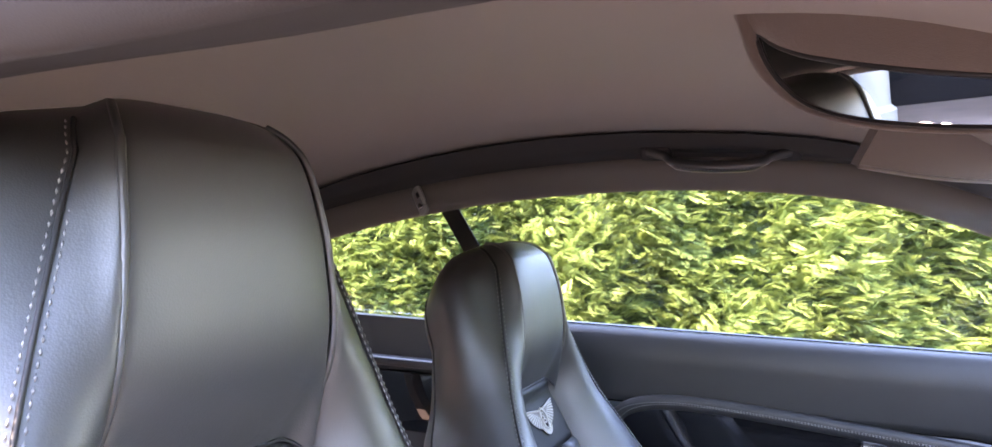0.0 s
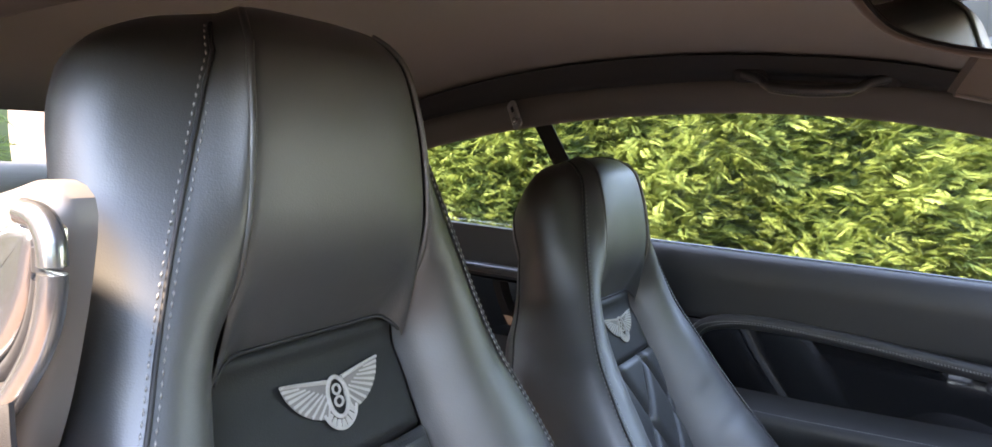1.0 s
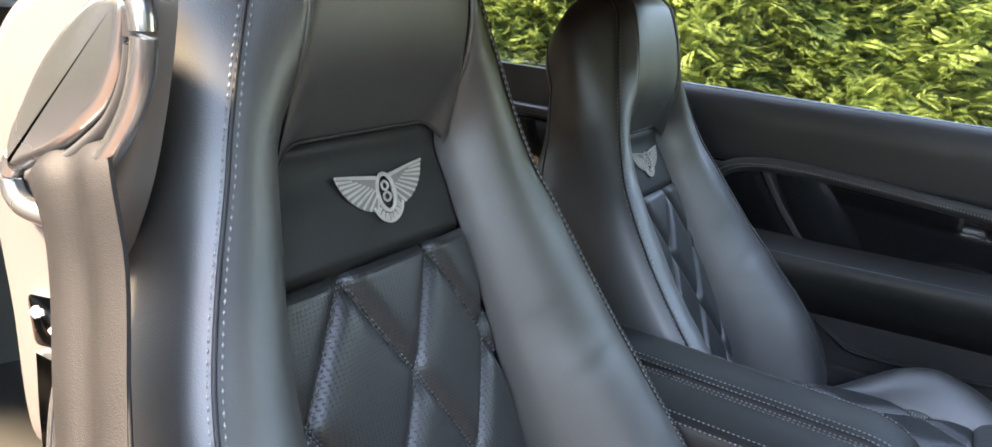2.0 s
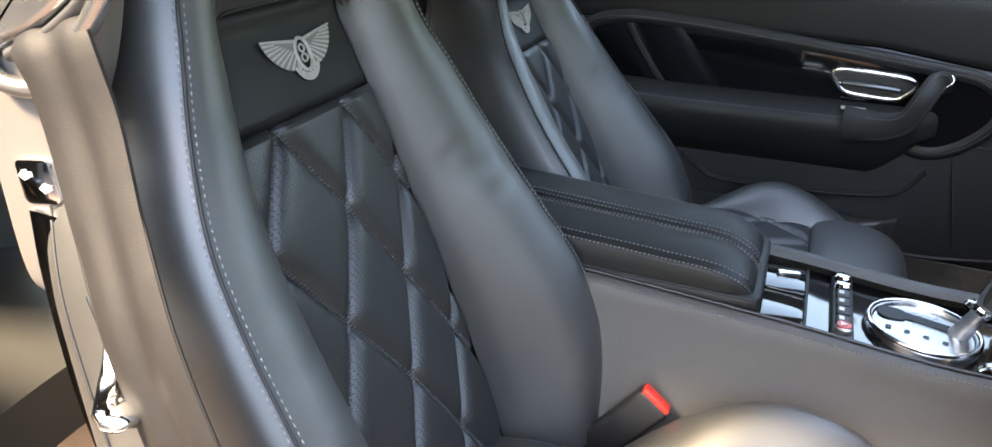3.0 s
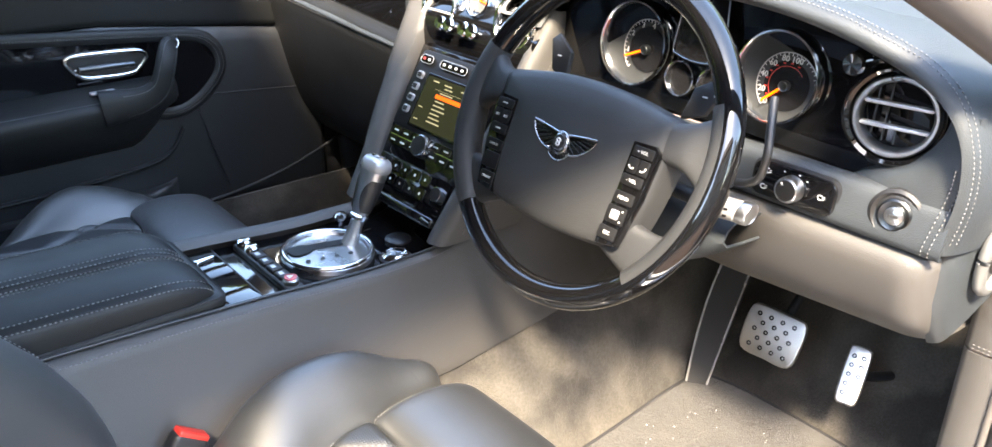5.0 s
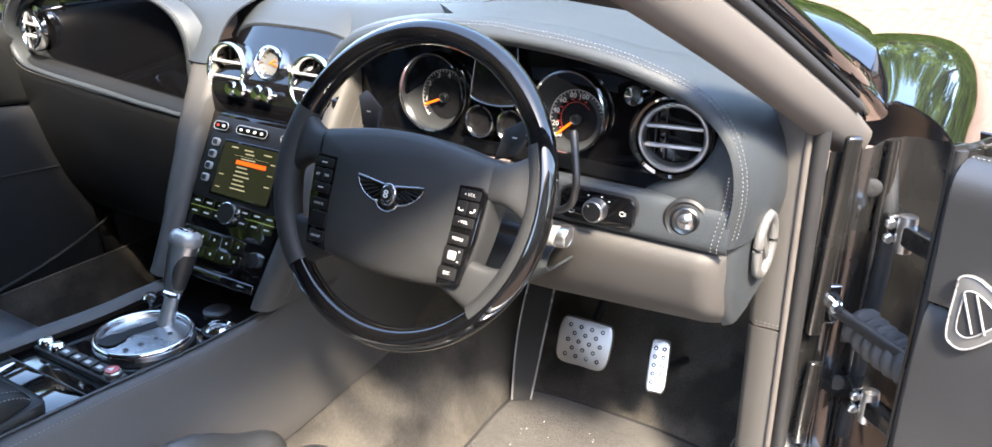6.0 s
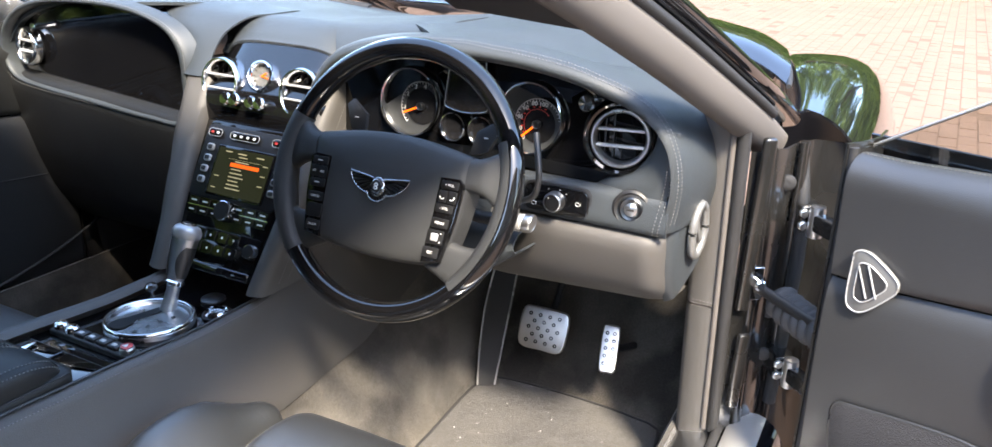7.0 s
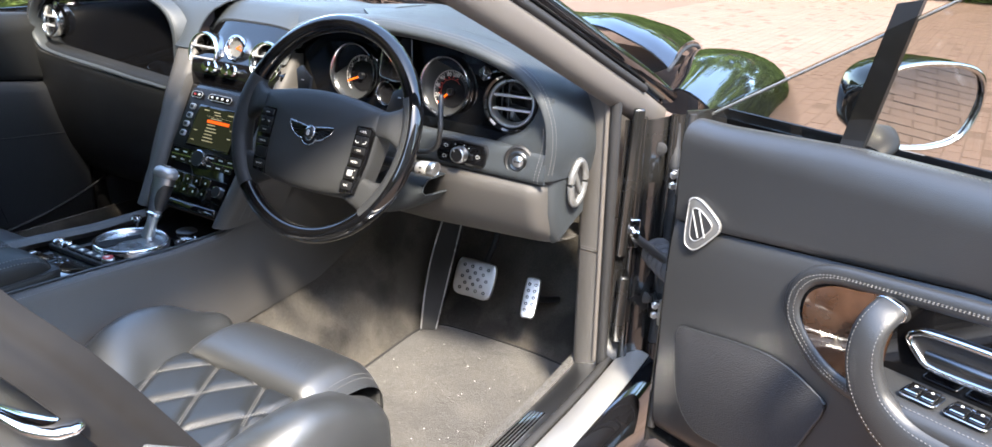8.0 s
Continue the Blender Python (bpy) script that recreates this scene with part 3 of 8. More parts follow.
# roof lining and outer roof
def roof_z(x, y):
    edge = interp(x, [-1.3, -1.0, -0.75, -0.45, -0.15, 0.10, 0.30], [0.98, 1.07, 1.16, 1.222, 1.240, 1.222, 1.165])
    crown = interp(x, [-1.3, -0.9, -0.4, 0.1, 0.3], [0.10, 0.09, 0.075, 0.06, 0.05])
    return edge + crown * (1 - (abs(y) / 0.60) ** 2.6)


rx, ry = np.linspace(-1.3, 0.30, 50), np.linspace(-0.60, 0.60, 50)
tagged(sheet("ceiling", [[(x, y, roof_z(x, y)) for y in ry] for x in rx], HEADLINER, thick=0.012), "brown-grey suede roof lining", "roof lining", kind="structure")
tagged(sheet("roof", [[(x, 1.04 * y, roof_z(x, y) + 0.045) for y in ry] for x in np.linspace(-1.35, 0.33, 50)], PAINT, thick=0.004), "gloss black car roof", "car roof", kind="structure")
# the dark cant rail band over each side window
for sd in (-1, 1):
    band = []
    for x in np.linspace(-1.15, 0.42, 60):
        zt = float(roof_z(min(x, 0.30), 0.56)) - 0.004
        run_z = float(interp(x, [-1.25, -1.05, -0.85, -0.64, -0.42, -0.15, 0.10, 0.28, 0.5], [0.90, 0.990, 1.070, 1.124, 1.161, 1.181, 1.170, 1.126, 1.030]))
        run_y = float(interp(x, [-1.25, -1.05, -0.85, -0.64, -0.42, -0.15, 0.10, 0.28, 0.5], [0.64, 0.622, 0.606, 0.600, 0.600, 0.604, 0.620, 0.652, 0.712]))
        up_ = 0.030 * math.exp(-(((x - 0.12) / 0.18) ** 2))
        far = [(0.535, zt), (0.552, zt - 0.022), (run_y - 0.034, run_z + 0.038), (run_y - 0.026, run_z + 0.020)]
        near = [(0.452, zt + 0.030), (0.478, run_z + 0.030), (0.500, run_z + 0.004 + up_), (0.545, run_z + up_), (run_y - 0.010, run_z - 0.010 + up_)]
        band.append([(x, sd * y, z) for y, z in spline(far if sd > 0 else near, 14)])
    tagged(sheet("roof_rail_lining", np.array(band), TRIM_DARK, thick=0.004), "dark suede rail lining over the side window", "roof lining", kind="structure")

# side glass of the passenger's side and the rear quarter
tagged(sheet("side_window", [[(x, 0.735 - 0.125 * k, 0.90 + k * (float(interp(x, [-1.25, -0.9, -0.5, -0.15, 0.15, 0.30, 0.55, 0.85], [0.90, 1.06, 1.16, 1.175, 1.155, 1.125, 1.01, 0.905])) - 0.90)) for k in np.linspace(0, 1, 8)] for x in np.linspace(-1.22, 0.84, 36)], GLASS, thick=0.004),
       "clear closed side window facing the hedge", "car window", kind="structure").visible_shadow = False
tagged(sheet("side_window", [[(x, -0.690 + 0.075 * k, 0.895 + k * (float(interp(x, [-1.2, -0.9, -0.62, -0.5], [0.93, 1.045, 1.105, 1.12])) - 0.895)) for k in np.linspace(0, 1, 8)] for x in np.linspace(-1.18, -0.52, 20)], TINTED, thick=0.004),
       "tinted rear quarter window behind the driver's seat", "car window", kind="structure").visible_shadow = False
# windscreen
ws = []
for y in np.linspace(-0.73, 0.73, 24):
    k = (abs(y) / 0.73) ** 2
    ws.append([(1.16 - 0.20 * k + s * (0.31 - 1.16 + 0.20 * k), y * (1 - 0.14 * s), 0.975 - 0.06 * k + s * (1.26 - 0.06 * k - 0.975 + 0.03 * k)) for s in np.linspace(0, 1, 12)])
tagged(sheet("windscreen", ws, GLASS, thick=0.004), "clear curved windscreen", "windscreen", kind="structure").visible_shadow = False

# rear of the cabin
shelf = thing("rear_cabin", "dark rear cabin trim and parcel shelf", "car interior", kind="structure")
sheet("parcel_shelf", [[(x, y, 0.93 + 0.02 * math.cos(y * 2)) for y in np.linspace(-0.62, 0.62, 12)] for x in np.linspace(-1.9, -1.18, 10)], TRIM_DARK, shelf, "", 0.02)
for sd in (-1, 1):
    sheet("rear_quarter_trim", [[(x, sd * (0.70 + 0.02 * math.sin(3 * z)), z) for z in np.linspace(0.25, 0.895, 12)] for x in np.linspace(-1.9, -0.43, 14)], LEATHER, shelf, "black leather quarter trim", 0.02)
    sheet("rear_side_post", [[(x, sd * (0.66 - 0.05 * k), 0.92 + k * (float(interp(x, [-1.95, -1.5, -1.2, -0.95], [0.95, 1.00, 1.12, 1.10])) - 0.92)) for k in np.linspace(0, 1, 6)] for x in np.linspace(-1.9, -1.50, 10)], HEADLINER, shelf, "", 0.02)
    rbox("quarter_veneer", (0.34, 0.012, 0.12), pose(-0.62, sd * 0.682, 0.735), GLOSS_BLACK, shelf, "gloss black veneer strip", 0.005)
    rbox("quarter_ledge", (0.40, 0.03, 0.018), pose(-0.62, sd * 0.682, 0.812), LEATHER, shelf, "stitched leather ledge", 0.006)
sheet("rear_roof", [[(x, y, float(interp(x, [-1.95, -1.6, -1.3], [1.15, 1.18, 1.12])) + 0.03 * (1 - (y / 0.62) ** 2)) for y in np.linspace(-0.62, 0.62, 12)] for x in np.linspace(-1.95, -1.29, 10)], HEADLINER, shelf, "", 0.012)


# rear bench
def bench():
    b = thing("rear_bench", "black leather rear bench in the dark", "car seat")
    for sd in (-1, 1):
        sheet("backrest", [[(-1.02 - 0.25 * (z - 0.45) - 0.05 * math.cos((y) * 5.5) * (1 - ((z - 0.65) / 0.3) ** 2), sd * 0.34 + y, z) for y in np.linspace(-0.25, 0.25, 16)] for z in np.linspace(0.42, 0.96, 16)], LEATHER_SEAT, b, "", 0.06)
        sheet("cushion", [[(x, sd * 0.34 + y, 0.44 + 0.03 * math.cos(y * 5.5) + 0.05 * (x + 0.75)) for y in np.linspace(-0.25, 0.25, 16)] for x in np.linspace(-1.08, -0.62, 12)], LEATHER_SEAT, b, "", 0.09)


bench()

# ---- front seats ----
VK = [-0.54, -0.45, -0.35, -0.25, -0.15, -0.05, 0.0, 0.05, 0.10, 0.18, 0.25]
PANEL = [0.128, 0.134, 0.135, 0.131, 0.125, 0.116, 0.111, 0.107, 0.103, 0.095, 0.086]
CREST = [0.225, 0.256, 0.258, 0.246, 0.230, 0.207, 0.190, 0.173, 0.156, 0.125, 0.096]
SIDE = [0.246, 0.279, 0.283, 0.268, 0.250, 0.226, 0.209, 0.194, 0.184, 0.178, 0.168]
W_MID = [0.0, 0.0, 0.0, 0.0, 0.0, 0.0, 0.0, 0.003, 0.052, 0.086, 0.098]
W_CREST = [0.085, 0.112, 0.112, 0.090, 0.067, 0.052, 0.047, 0.049, 0.055, 0.066, 0.076]
TOP_V, TOP_H, ROUND_V = 0.25, 0.056, 0.222


def seat_ring(v):
    """Half a cross-section of the backrest at the height v: points (aside, forward) from the front's middle to the back's, by section."""
    s, vv = 1.0, min(v, TOP_V)
    if v > ROUND_V:
        k = min(1.0, (v - ROUND_V) / (TOP_V + TOP_H - ROUND_V))
        s = max(0.02, (1 - k**2.8)) ** 0.5
    p, e, sw, wm, wc = (float(interp(vv, VK, a)) for a in (PANEL, CREST, SIDE, W_MID, W_CREST))
    hw = 0.034 * float(np.clip(v / 0.20, 0, 1))
    back = -0.115 + 0.02 * max(0, v) / 0.3 + hw
    mid = -0.03 + hw
    panel = [(p * k, wm + 0.006 * (1 - k**4)) for k in np.linspace(0, 1, 41)]
    bol = spline([(p, wm), (p + 0.10 * (e - p), wm + 0.30 * (wc - wm) + 0.008), (p + 0.40 * (e - p), wm + 0.80 * (wc - wm) + 0.010), (p + 0.75 * (e - p), wc + 0.006), (e, wc)], 15)
    ds = sw - e
    side = spline([(e, wc), (e + 0.50 * ds, wc - 0.010 - 0.12 * (ds - 0.02)), (e + 0.86 * ds, 0.6 * wc - 0.014 + 0.4 * hw), (sw, 0.2 * wc - 0.03 + 0.8 * hw), (sw - 0.003 - hw, -0.075 + hw), (sw - 0.022 - 1.4 * hw, back + 0.006), (sw - 0.06 - 1.5 * hw, back - 0.004)], 21)
    rear = [(x, back - 0.004) for x in np.linspace(sw - 0.06 - 1.5 * hw, 0, 8)]
    return [[(u * s, mid + (w - mid) * s ** 0.8) for u, w in sec] for sec in (panel, bol, side, rear)]


def quilt(u, v):
    """Height of the diamond quilting, from 0 in the seams to 1."""
    a, b = (u + 0.5525 * (v + 0.045)) / 0.105, (u - 0.5525 * (v + 0.045)) / 0.105
    da, db = np.abs(a - 0.5 - np.round(a - 0.5)), np.abs(b - 0.5 - np.round(b - 0.5))
    return np.sqrt(1 - np.exp(-((da / 0.085) ** 1.5))) * np.sqrt(1 - np.exp(-((db / 0.085) ** 1.5)))


def wings(thing_, m, w, h, mat, name="winged_badge", depth=0.0012, count=9, rim=None, solid=None):
    """A plain winged badge: two fans of separate feathers under a leading edge, and an oval ring between them."""
    b = new(name)
    b.parent = thing_
    mm = np.array(m)
    lead = spline([(0.08, 0.36), (0.20, 0.40), (0.35, 0.45), (0.50, 0.49)], 24)
    trail = spline([(0.495, 0.42), (0.455, 0.24), (0.375, 0.05), (0.26, -0.10), (0.13, -0.17)], 60)
    for sd in (-1, 1):
        def put2(q):
            return (sd * q[0] * w, q[1] * h)
        for k in range(count):
            t = k / (count - 1)
            a = lead[int(23 * (0.62 * (1 - t) ** 1.3))] + np.array((0.0, -0.05 - 0.20 * t))
            c = trail[int(59 * t)]
            d = (c - a) * np.array((w, h))
            d /= np.linalg.norm(d)
            n = np.array((-d[1], d[0])) / np.array((w, h))
            wa, wc = 0.0065 * w, 0.0125 * w
            poly = [a - n * wa, c - n * wc * 0.9 - 0.04 * (c - a), c, c + n * wc * 0.9 - 0.04 * (c - a), a + n * wa]
            poly = [put2(q) for q in poly]
            plate("feather", poly if sd > 0 else poly[::-1], depth, m, mat, b, "", depth * 0.3, 1)
        edge = np.array([mm[:3, :3] @ np.array((*put2(q), depth * 0.8)) + mm[:3, 3] for q in lead])
        tube("leading_edge", edge, 0.016 * w, rim or mat, b, "", False, 6, scale=np.linspace(1.0, 0.7, 24))
        if rim:
            edge = np.array([mm[:3, :3] @ np.array((*put2(q), depth * 0.8)) + mm[:3, 3] for q in trail])
            tube("trailing_edge", edge, 0.010 * w, rim, b, "", False, 6)
    if solid:
        for sd in (-1, 1):
            poly = [(sd * q[0] * w, q[1] * h) for q in list(lead) + list(trail[::3]) + [np.array((0.07, 0.0))]]
            plate("wing", poly if sd < 0 else poly[::-1], depth * 0.5, m, solid, b, "", 0)
    ring = spline([(0.098 * w * math.cos(a), 0.10 * h + 0.30 * h * math.sin(a)) for a in np.linspace(0, 2 * math.pi, 12, endpoint=False)], 28, True)
    tube("ring", np.array([mm[:3, :3] @ np.array((x, y, depth)) + mm[:3, 3] for x, y in ring]), 0.016 * w, rim or mat, b, "", True, 6)
    for y, q in ((0.21, 0.036), (0.03, 0.040)):
        loop = [(q * w * math.cos(a), (y + 0.07 * math.sin(a)) * h) for a in np.linspace(0, 2 * math.pi, 16, endpoint=False)]
        tube("boss_loop", np.array([mm[:3, :3] @ np.array((x, z, depth)) + mm[:3, 3] for x, z in loop]), 0.010 * w, rim or mat, b, "", True, 5)
    def fan(r, deg):
        return (0.17 * w * r * math.sin(radians(deg)), -0.02 * h - 0.36 * h * r * math.cos(radians(deg)))
    for deg in (-62, -42, -21, 0, 21, 42, 62):
        plate("tail_feather", [fan(0.62, deg - 6), fan(0.95, deg - 8), fan(0.95, deg + 8), fan(0.62, deg + 6)], depth, m, mat, b, "", 0)
    arc = [fan(1.0, deg) for deg in np.linspace(-78, 78, 22)]
    tube("tail_edge", np.array([mm[:3, :3] @ np.array((x, y, depth * 0.8)) + mm[:3, 3] for x, y in arc]), 0.010 * w, rim or mat, b, "", False, 6)
    return b


def car_seat(label, at, cushion_at, head, slim=0.0, recline=22.0, flare=0.0):
    s = thing("car_seat", label, "car seat", group="front seats")
    o = np.array(at, float)
    SN = np.array([math.cos(radians(recline)), 0, math.sin(radians(recline))])
    SV = np.array([-math.sin(radians(recline)), 0, math.cos(radians(recline))])

    def put(u, v, w):
        if u < 0 and flare:
            k = float(np.clip((0.05 - v) / 0.17, 0, 1))
            u = u - flare * k * k * (3 - 2 * k) * min(1.0, -u / 0.10)
        if v > 0.05 and w < 0.02:
            v = v - 0.45 * (0.02 - w) * min(1.0, (v - 0.05) / 0.15)
        return o + np.array([0, u * (1 - slim * float(np.clip((v + 0.02) / 0.10, 0, 1))), 0]) + v * SV + w * SN
    vs = np.r_[np.linspace(-0.54, 0.25, 80), TOP_V + TOP_H * np.sin(np.linspace(0.04, 1, 16) * math.pi / 2)]
    rings = [seat_ring(v) for v in vs]
    vs = np.where(vs < 0.06, vs, 0.06 + (vs - 0.06) * head)

    def cut(sec, lo, hi, sign, fn=None):
        rows = []
        for v, r in zip(vs, rings):
            if lo - 1e-6 <= v <= hi + 1e-6:
                rows.append([put(sign * u, v, w) for u, w in r[sec]])
        return np.array(rows)

    # middle: quilted panel, badge panel, head panel
    def panel(lo, hi, bump, n=60, edge=0.006, nu=61):
        g, uv = [], []
        for v in np.linspace(lo, hi, n):
            r = np.array(seat_ring(v)[0])
            p = r[-1, 0]
            k = np.linspace(-1, 1, nu)
            w = np.interp(np.abs(k) * p, r[:, 0], r[:, 1])
            dip = np.minimum(1, np.minimum((1 - np.abs(k)) * p / 0.010, min(v - lo, hi - v + 1e-9) / 0.010))
            w = w - edge * (1 - np.clip(dip, 0, 1)) ** 2 + bump(k * p, v)
            g.append([put(u, v, x) for u, x in zip(k * p, w)])
            uv.append([(u, v) for u in k * p])
        return np.array(g), np.array(uv)
    g, uv = panel(-0.54, -0.042, lambda u, v: 0.0130 * quilt(u, v) - 0.0075, 190, 0.006, 121)
    sheet("quilted_panel", g, PERFORATED, s, "black perforated leather quilted in diamonds", uv=uv)
    g, uv = panel(-0.042, 0.058, lambda u, v: 0.002 + 0 * u, 30, 0.007)
    sheet("badge_panel", g, LEATHER_ARM_AND_SHADE, s, "plain black leather panel")
    g = []
    for v, r in zip(vs, rings):
        if v >= 0.056:
            q = np.array(r[0])
            wig = 0.006 * np.clip(1 - (v - 0.056) / 0.012, 0, 1) ** 2
            ed = 0.004 * (np.clip(1 - (q[-1, 0] - q[:, 0]) / 0.008, 0, 1)) ** 2
            ww = q[:, 1] - wig - ed
            fade = float(np.clip(1 - (v - 0.056) / 0.05, 0, 1))
            low = 0.026 * np.clip((q[:, 0] / q[-1, 0] - 0.66) / 0.34, 0, 1) ** 2.4 * fade
            ww = ww + 0.0065 * low / 0.026
            g.append([put(-u, v - d, w) for u, w, d in zip(q[::-1, 0], ww[::-1], low[::-1])] + [put(u, v - d, w) for u, w, d in zip(q[1:, 0], ww[1:], low[1:])])
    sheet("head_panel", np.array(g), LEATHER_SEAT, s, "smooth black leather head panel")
    tube("crease", spline(np.array(g)[0][2:-2], 60) - 0.001 * SV, 0.0016, RUBBER, s, "", n=6)
    for sign in (-1, 1):
        g = cut(1, -0.54, 1, sign)
        # a few creases in the hide
        for i in range(g.shape[0]):
            for j in range(g.shape[1]):
                a = noise.noise(Vector(g[i, j] * 9)) * 0.0016 + noise.noise(Vector(g[i, j] * (30, 30, 55))) * 0.0007
                if sign > 0:
                    f = j / (g.shape[1] - 1)
                    for k, vk in enumerate((-0.165, -0.185, -0.203, -0.23)):
                        a -= (0.0044 - 0.0006 * k) * math.exp(-(((vs[i] - vk - 0.05 * f) / (0.0045 + 0.001 * k)) ** 2)) * math.exp(-(((f - 0.42 - 0.05 * k) / (0.20 - 0.02 * k)) ** 2))
                g[i, j] += SN * a
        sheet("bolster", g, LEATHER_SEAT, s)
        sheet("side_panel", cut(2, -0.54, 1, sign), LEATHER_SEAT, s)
        low = [i for i, v in enumerate(vs) if v > -0.5]
        for du in (-0.0042, 0.0042):
            edge = [put(sign * (rings[i][1][-1][0] + du + 0.0012), vs[i], rings[i][1][-1][1] + 0.0034 - (0.0028 if du > 0 else 0)) for i in low if vs[i] < 0.268]
            stitches("stitching", spline(edge, 160), s, CREST_THREAD, 0.0062, 0.0047, 0.0009)
        tube("crest_groove", spline([put(sign * (rings[i][1][-1][0] + 0.0012), vs[i], rings[i][1][-1][1] + 0.0014) for i in low if vs[i] < 0.268], 120), 0.0016, RUBBER, s, "", n=6)
        seam = [put(sign * (rings[i][2][13][0] + 0.0004), vs[i], rings[i][2][13][1]) for i in low if vs[i] < 0.25]
        tube("side_seam", spline(seam, 90), 0.0014, RUBBER, s, "", n=6)
        pipe = [put(sign * rings[i][0][-1][0], vs[i], rings[i][0][-1][1] + 0.0014) for i in low if 0.06 < vs[i] < 0.272]
        tube("piping", spline(pipe, 60), 0.0028, LEATHER_SEAT, s, "", n=6)
    rear = np.array([[put(-u, v, w) for u, w in r[3]] + [put(u, v, w) for u, w in r[3][::-1][1:]] for v, r in zip(vs, rings)])
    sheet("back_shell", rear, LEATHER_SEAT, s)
    # dark double seams along the quilting
    for fam in (1, -1):
        for k in range(-9, 10):
            c = 0.105 * (k + 0.5)
            pts = []
            for v in np.linspace(-0.045, -0.53, 120):
                u = c + fam * 0.5525 * (v + 0.045)
                if abs(u) < float(interp(v, VK, PANEL)) - 0.008:
                    pts.append(put(u, v, 0.0025))
            if len(pts) > 6:
                for d in (-0.0016, 0.0016):
                    stitches("quilt_seam", np.array(pts) + np.array([0, d, 0]), s, DARK_THREAD, 0.0048, 0.0037, 0.0008)
    wings(s, basis(put(0.010, 0.003, 0.0095), (0, 1, 0), tuple(SV), tuple(SN)), 0.110, 0.050, EMBROIDERY, solid=EMBROIDERY_DIM)

    # cushion
    c = np.array(cushion_at, float)
    xs = np.linspace(-0.20, 0.222, 70)

    def mid_z(x):
        return 0.004 + 0.075 * (x + 0.20) - 0.03 * ((x - 0.02) / 0.25) ** 2 + 0.02
    ys = np.linspace(-0.130, 0.130, 80)
    g = [[(x, y, mid_z(x) + 0.0125 * float(quilt(y, 1.05 * x + 0.094)) - 0.008 - 0.012 * max(0, abs(y) - 0.118) / 0.012 - 0.010 * max(0, (x - 0.212) / 0.01)) for y in ys] for x in xs]
    sheet("quilted_cushion", np.array(g) + c, PERFORATED, s, "black perforated leather quilted in diamonds", uv=[[(y, x) for y in ys] for x in xs])
    for fam in (1, -1):
        for k in range(-8, 9):
            pts = []
            for x in np.linspace(-0.19, 0.215, 110):
                y = 0.105 * (k + 0.5) + fam * 0.5525 * (1.05 * x + 0.094 + 0.045)
                if abs(y) < 0.120:
                    pts.append(c + (x, y, mid_z(x) - 0.0012))
            if len(pts) > 6:
                # paler thread than the backrest's quilting: the light on the cushion, as colour
                for d in (-0.002, 0.002):
                    stitches("quilt_seam", np.array(pts) + np.array([0, d, 0]), s, CREST_THREAD, 0.0050, 0.0038, 0.0007)
    # thigh pad: a separate rounded block at the front
    pad, c_pad = [], c + (-0.034, 0.010 if c[1] > 0 else -0.012, 0.0)
    for y in np.linspace(-0.152, 0.152, 40):
        k = abs(y) / 0.152
        sh = 1 - 0.22 * np.clip((k - 0.72) / 0.28, 0, 1) ** 2
        line = spline([(0.262, -0.03), (0.250, 0.028), (0.268, 0.052), (0.320, 0.058), (0.375, 0.046), (0.412, 0.012), (0.418, -0.05), (0.395, -0.12)], 36)
        pad.append([(0.33 + (x - 0.33) * (1 - 0.10 * (1 - sh)), y, -0.12 + (z + 0.12) * sh + 0.005 * math.cos(y * 9)) for x, z in line])
    sheet("thigh_pad", np.array(pad) + c_pad, LEATHER_PAD, s, "creased black leather thigh pad")
    for sg in (-1, 1):
        q = spline([(0.262, -0.03), (0.250, 0.028), (0.268, 0.052), (0.320, 0.058), (0.375, 0.046), (0.412, 0.012), (0.418, -0.05)], 60)
        for d in (0.144, 0.139):
            kk = d / 0.152
            sh = 1 - 0.22 * max(0, (kk - 0.72) / 0.28) ** 2
            stitches("stitching", [c_pad + (0.33 + (x - 0.33) * (1 - 0.10 * (1 - sh)), sg * d, -0.12 + (z + 0.12) * sh + 0.0035) for x, z in q[8:]], s)
    # side bolsters of the cushion
    for sg in (-1, 1):
        g = []
        for x in np.linspace(-0.24, 0.315 if sg * c[1] > 0 else 0.345, 50):
            top = float(interp(x, [-0.24, -0.10, -0.02, 0.045, 0.09, 0.18, 0.245, 0.29, 0.355, 0.365], [-0.050, -0.040, -0.005, 0.051, 0.083, 0.100, 0.084, 0.054, 0.010, -0.005]))
            inn = float(interp(x, [-0.24, 0.0, 0.085, 0.145, 0.21, 0.26, 0.365], [0.050, 0.054, 0.074, 0.102, 0.118, 0.134, 0.148]))
            rim = float(interp(x, [-0.24, -0.02, 0.05, 0.25, 0.365], [0.168, 0.172, 0.190, 0.203, 0.190]))
            if sg * c[1] > 0:
                inn, rim, top = max(inn, 0.122), rim + 0.026, top - 0.026 - 0.02 * float(np.clip((x - 0.15) / 0.1, 0, 1))
            base = min(mid_z(min(x, 0.22)) - 0.010, top + 0.06) if x < 0.24 else min(mid_z(0.22) - 0.010, top - 0.004)
            mid = rim - inn
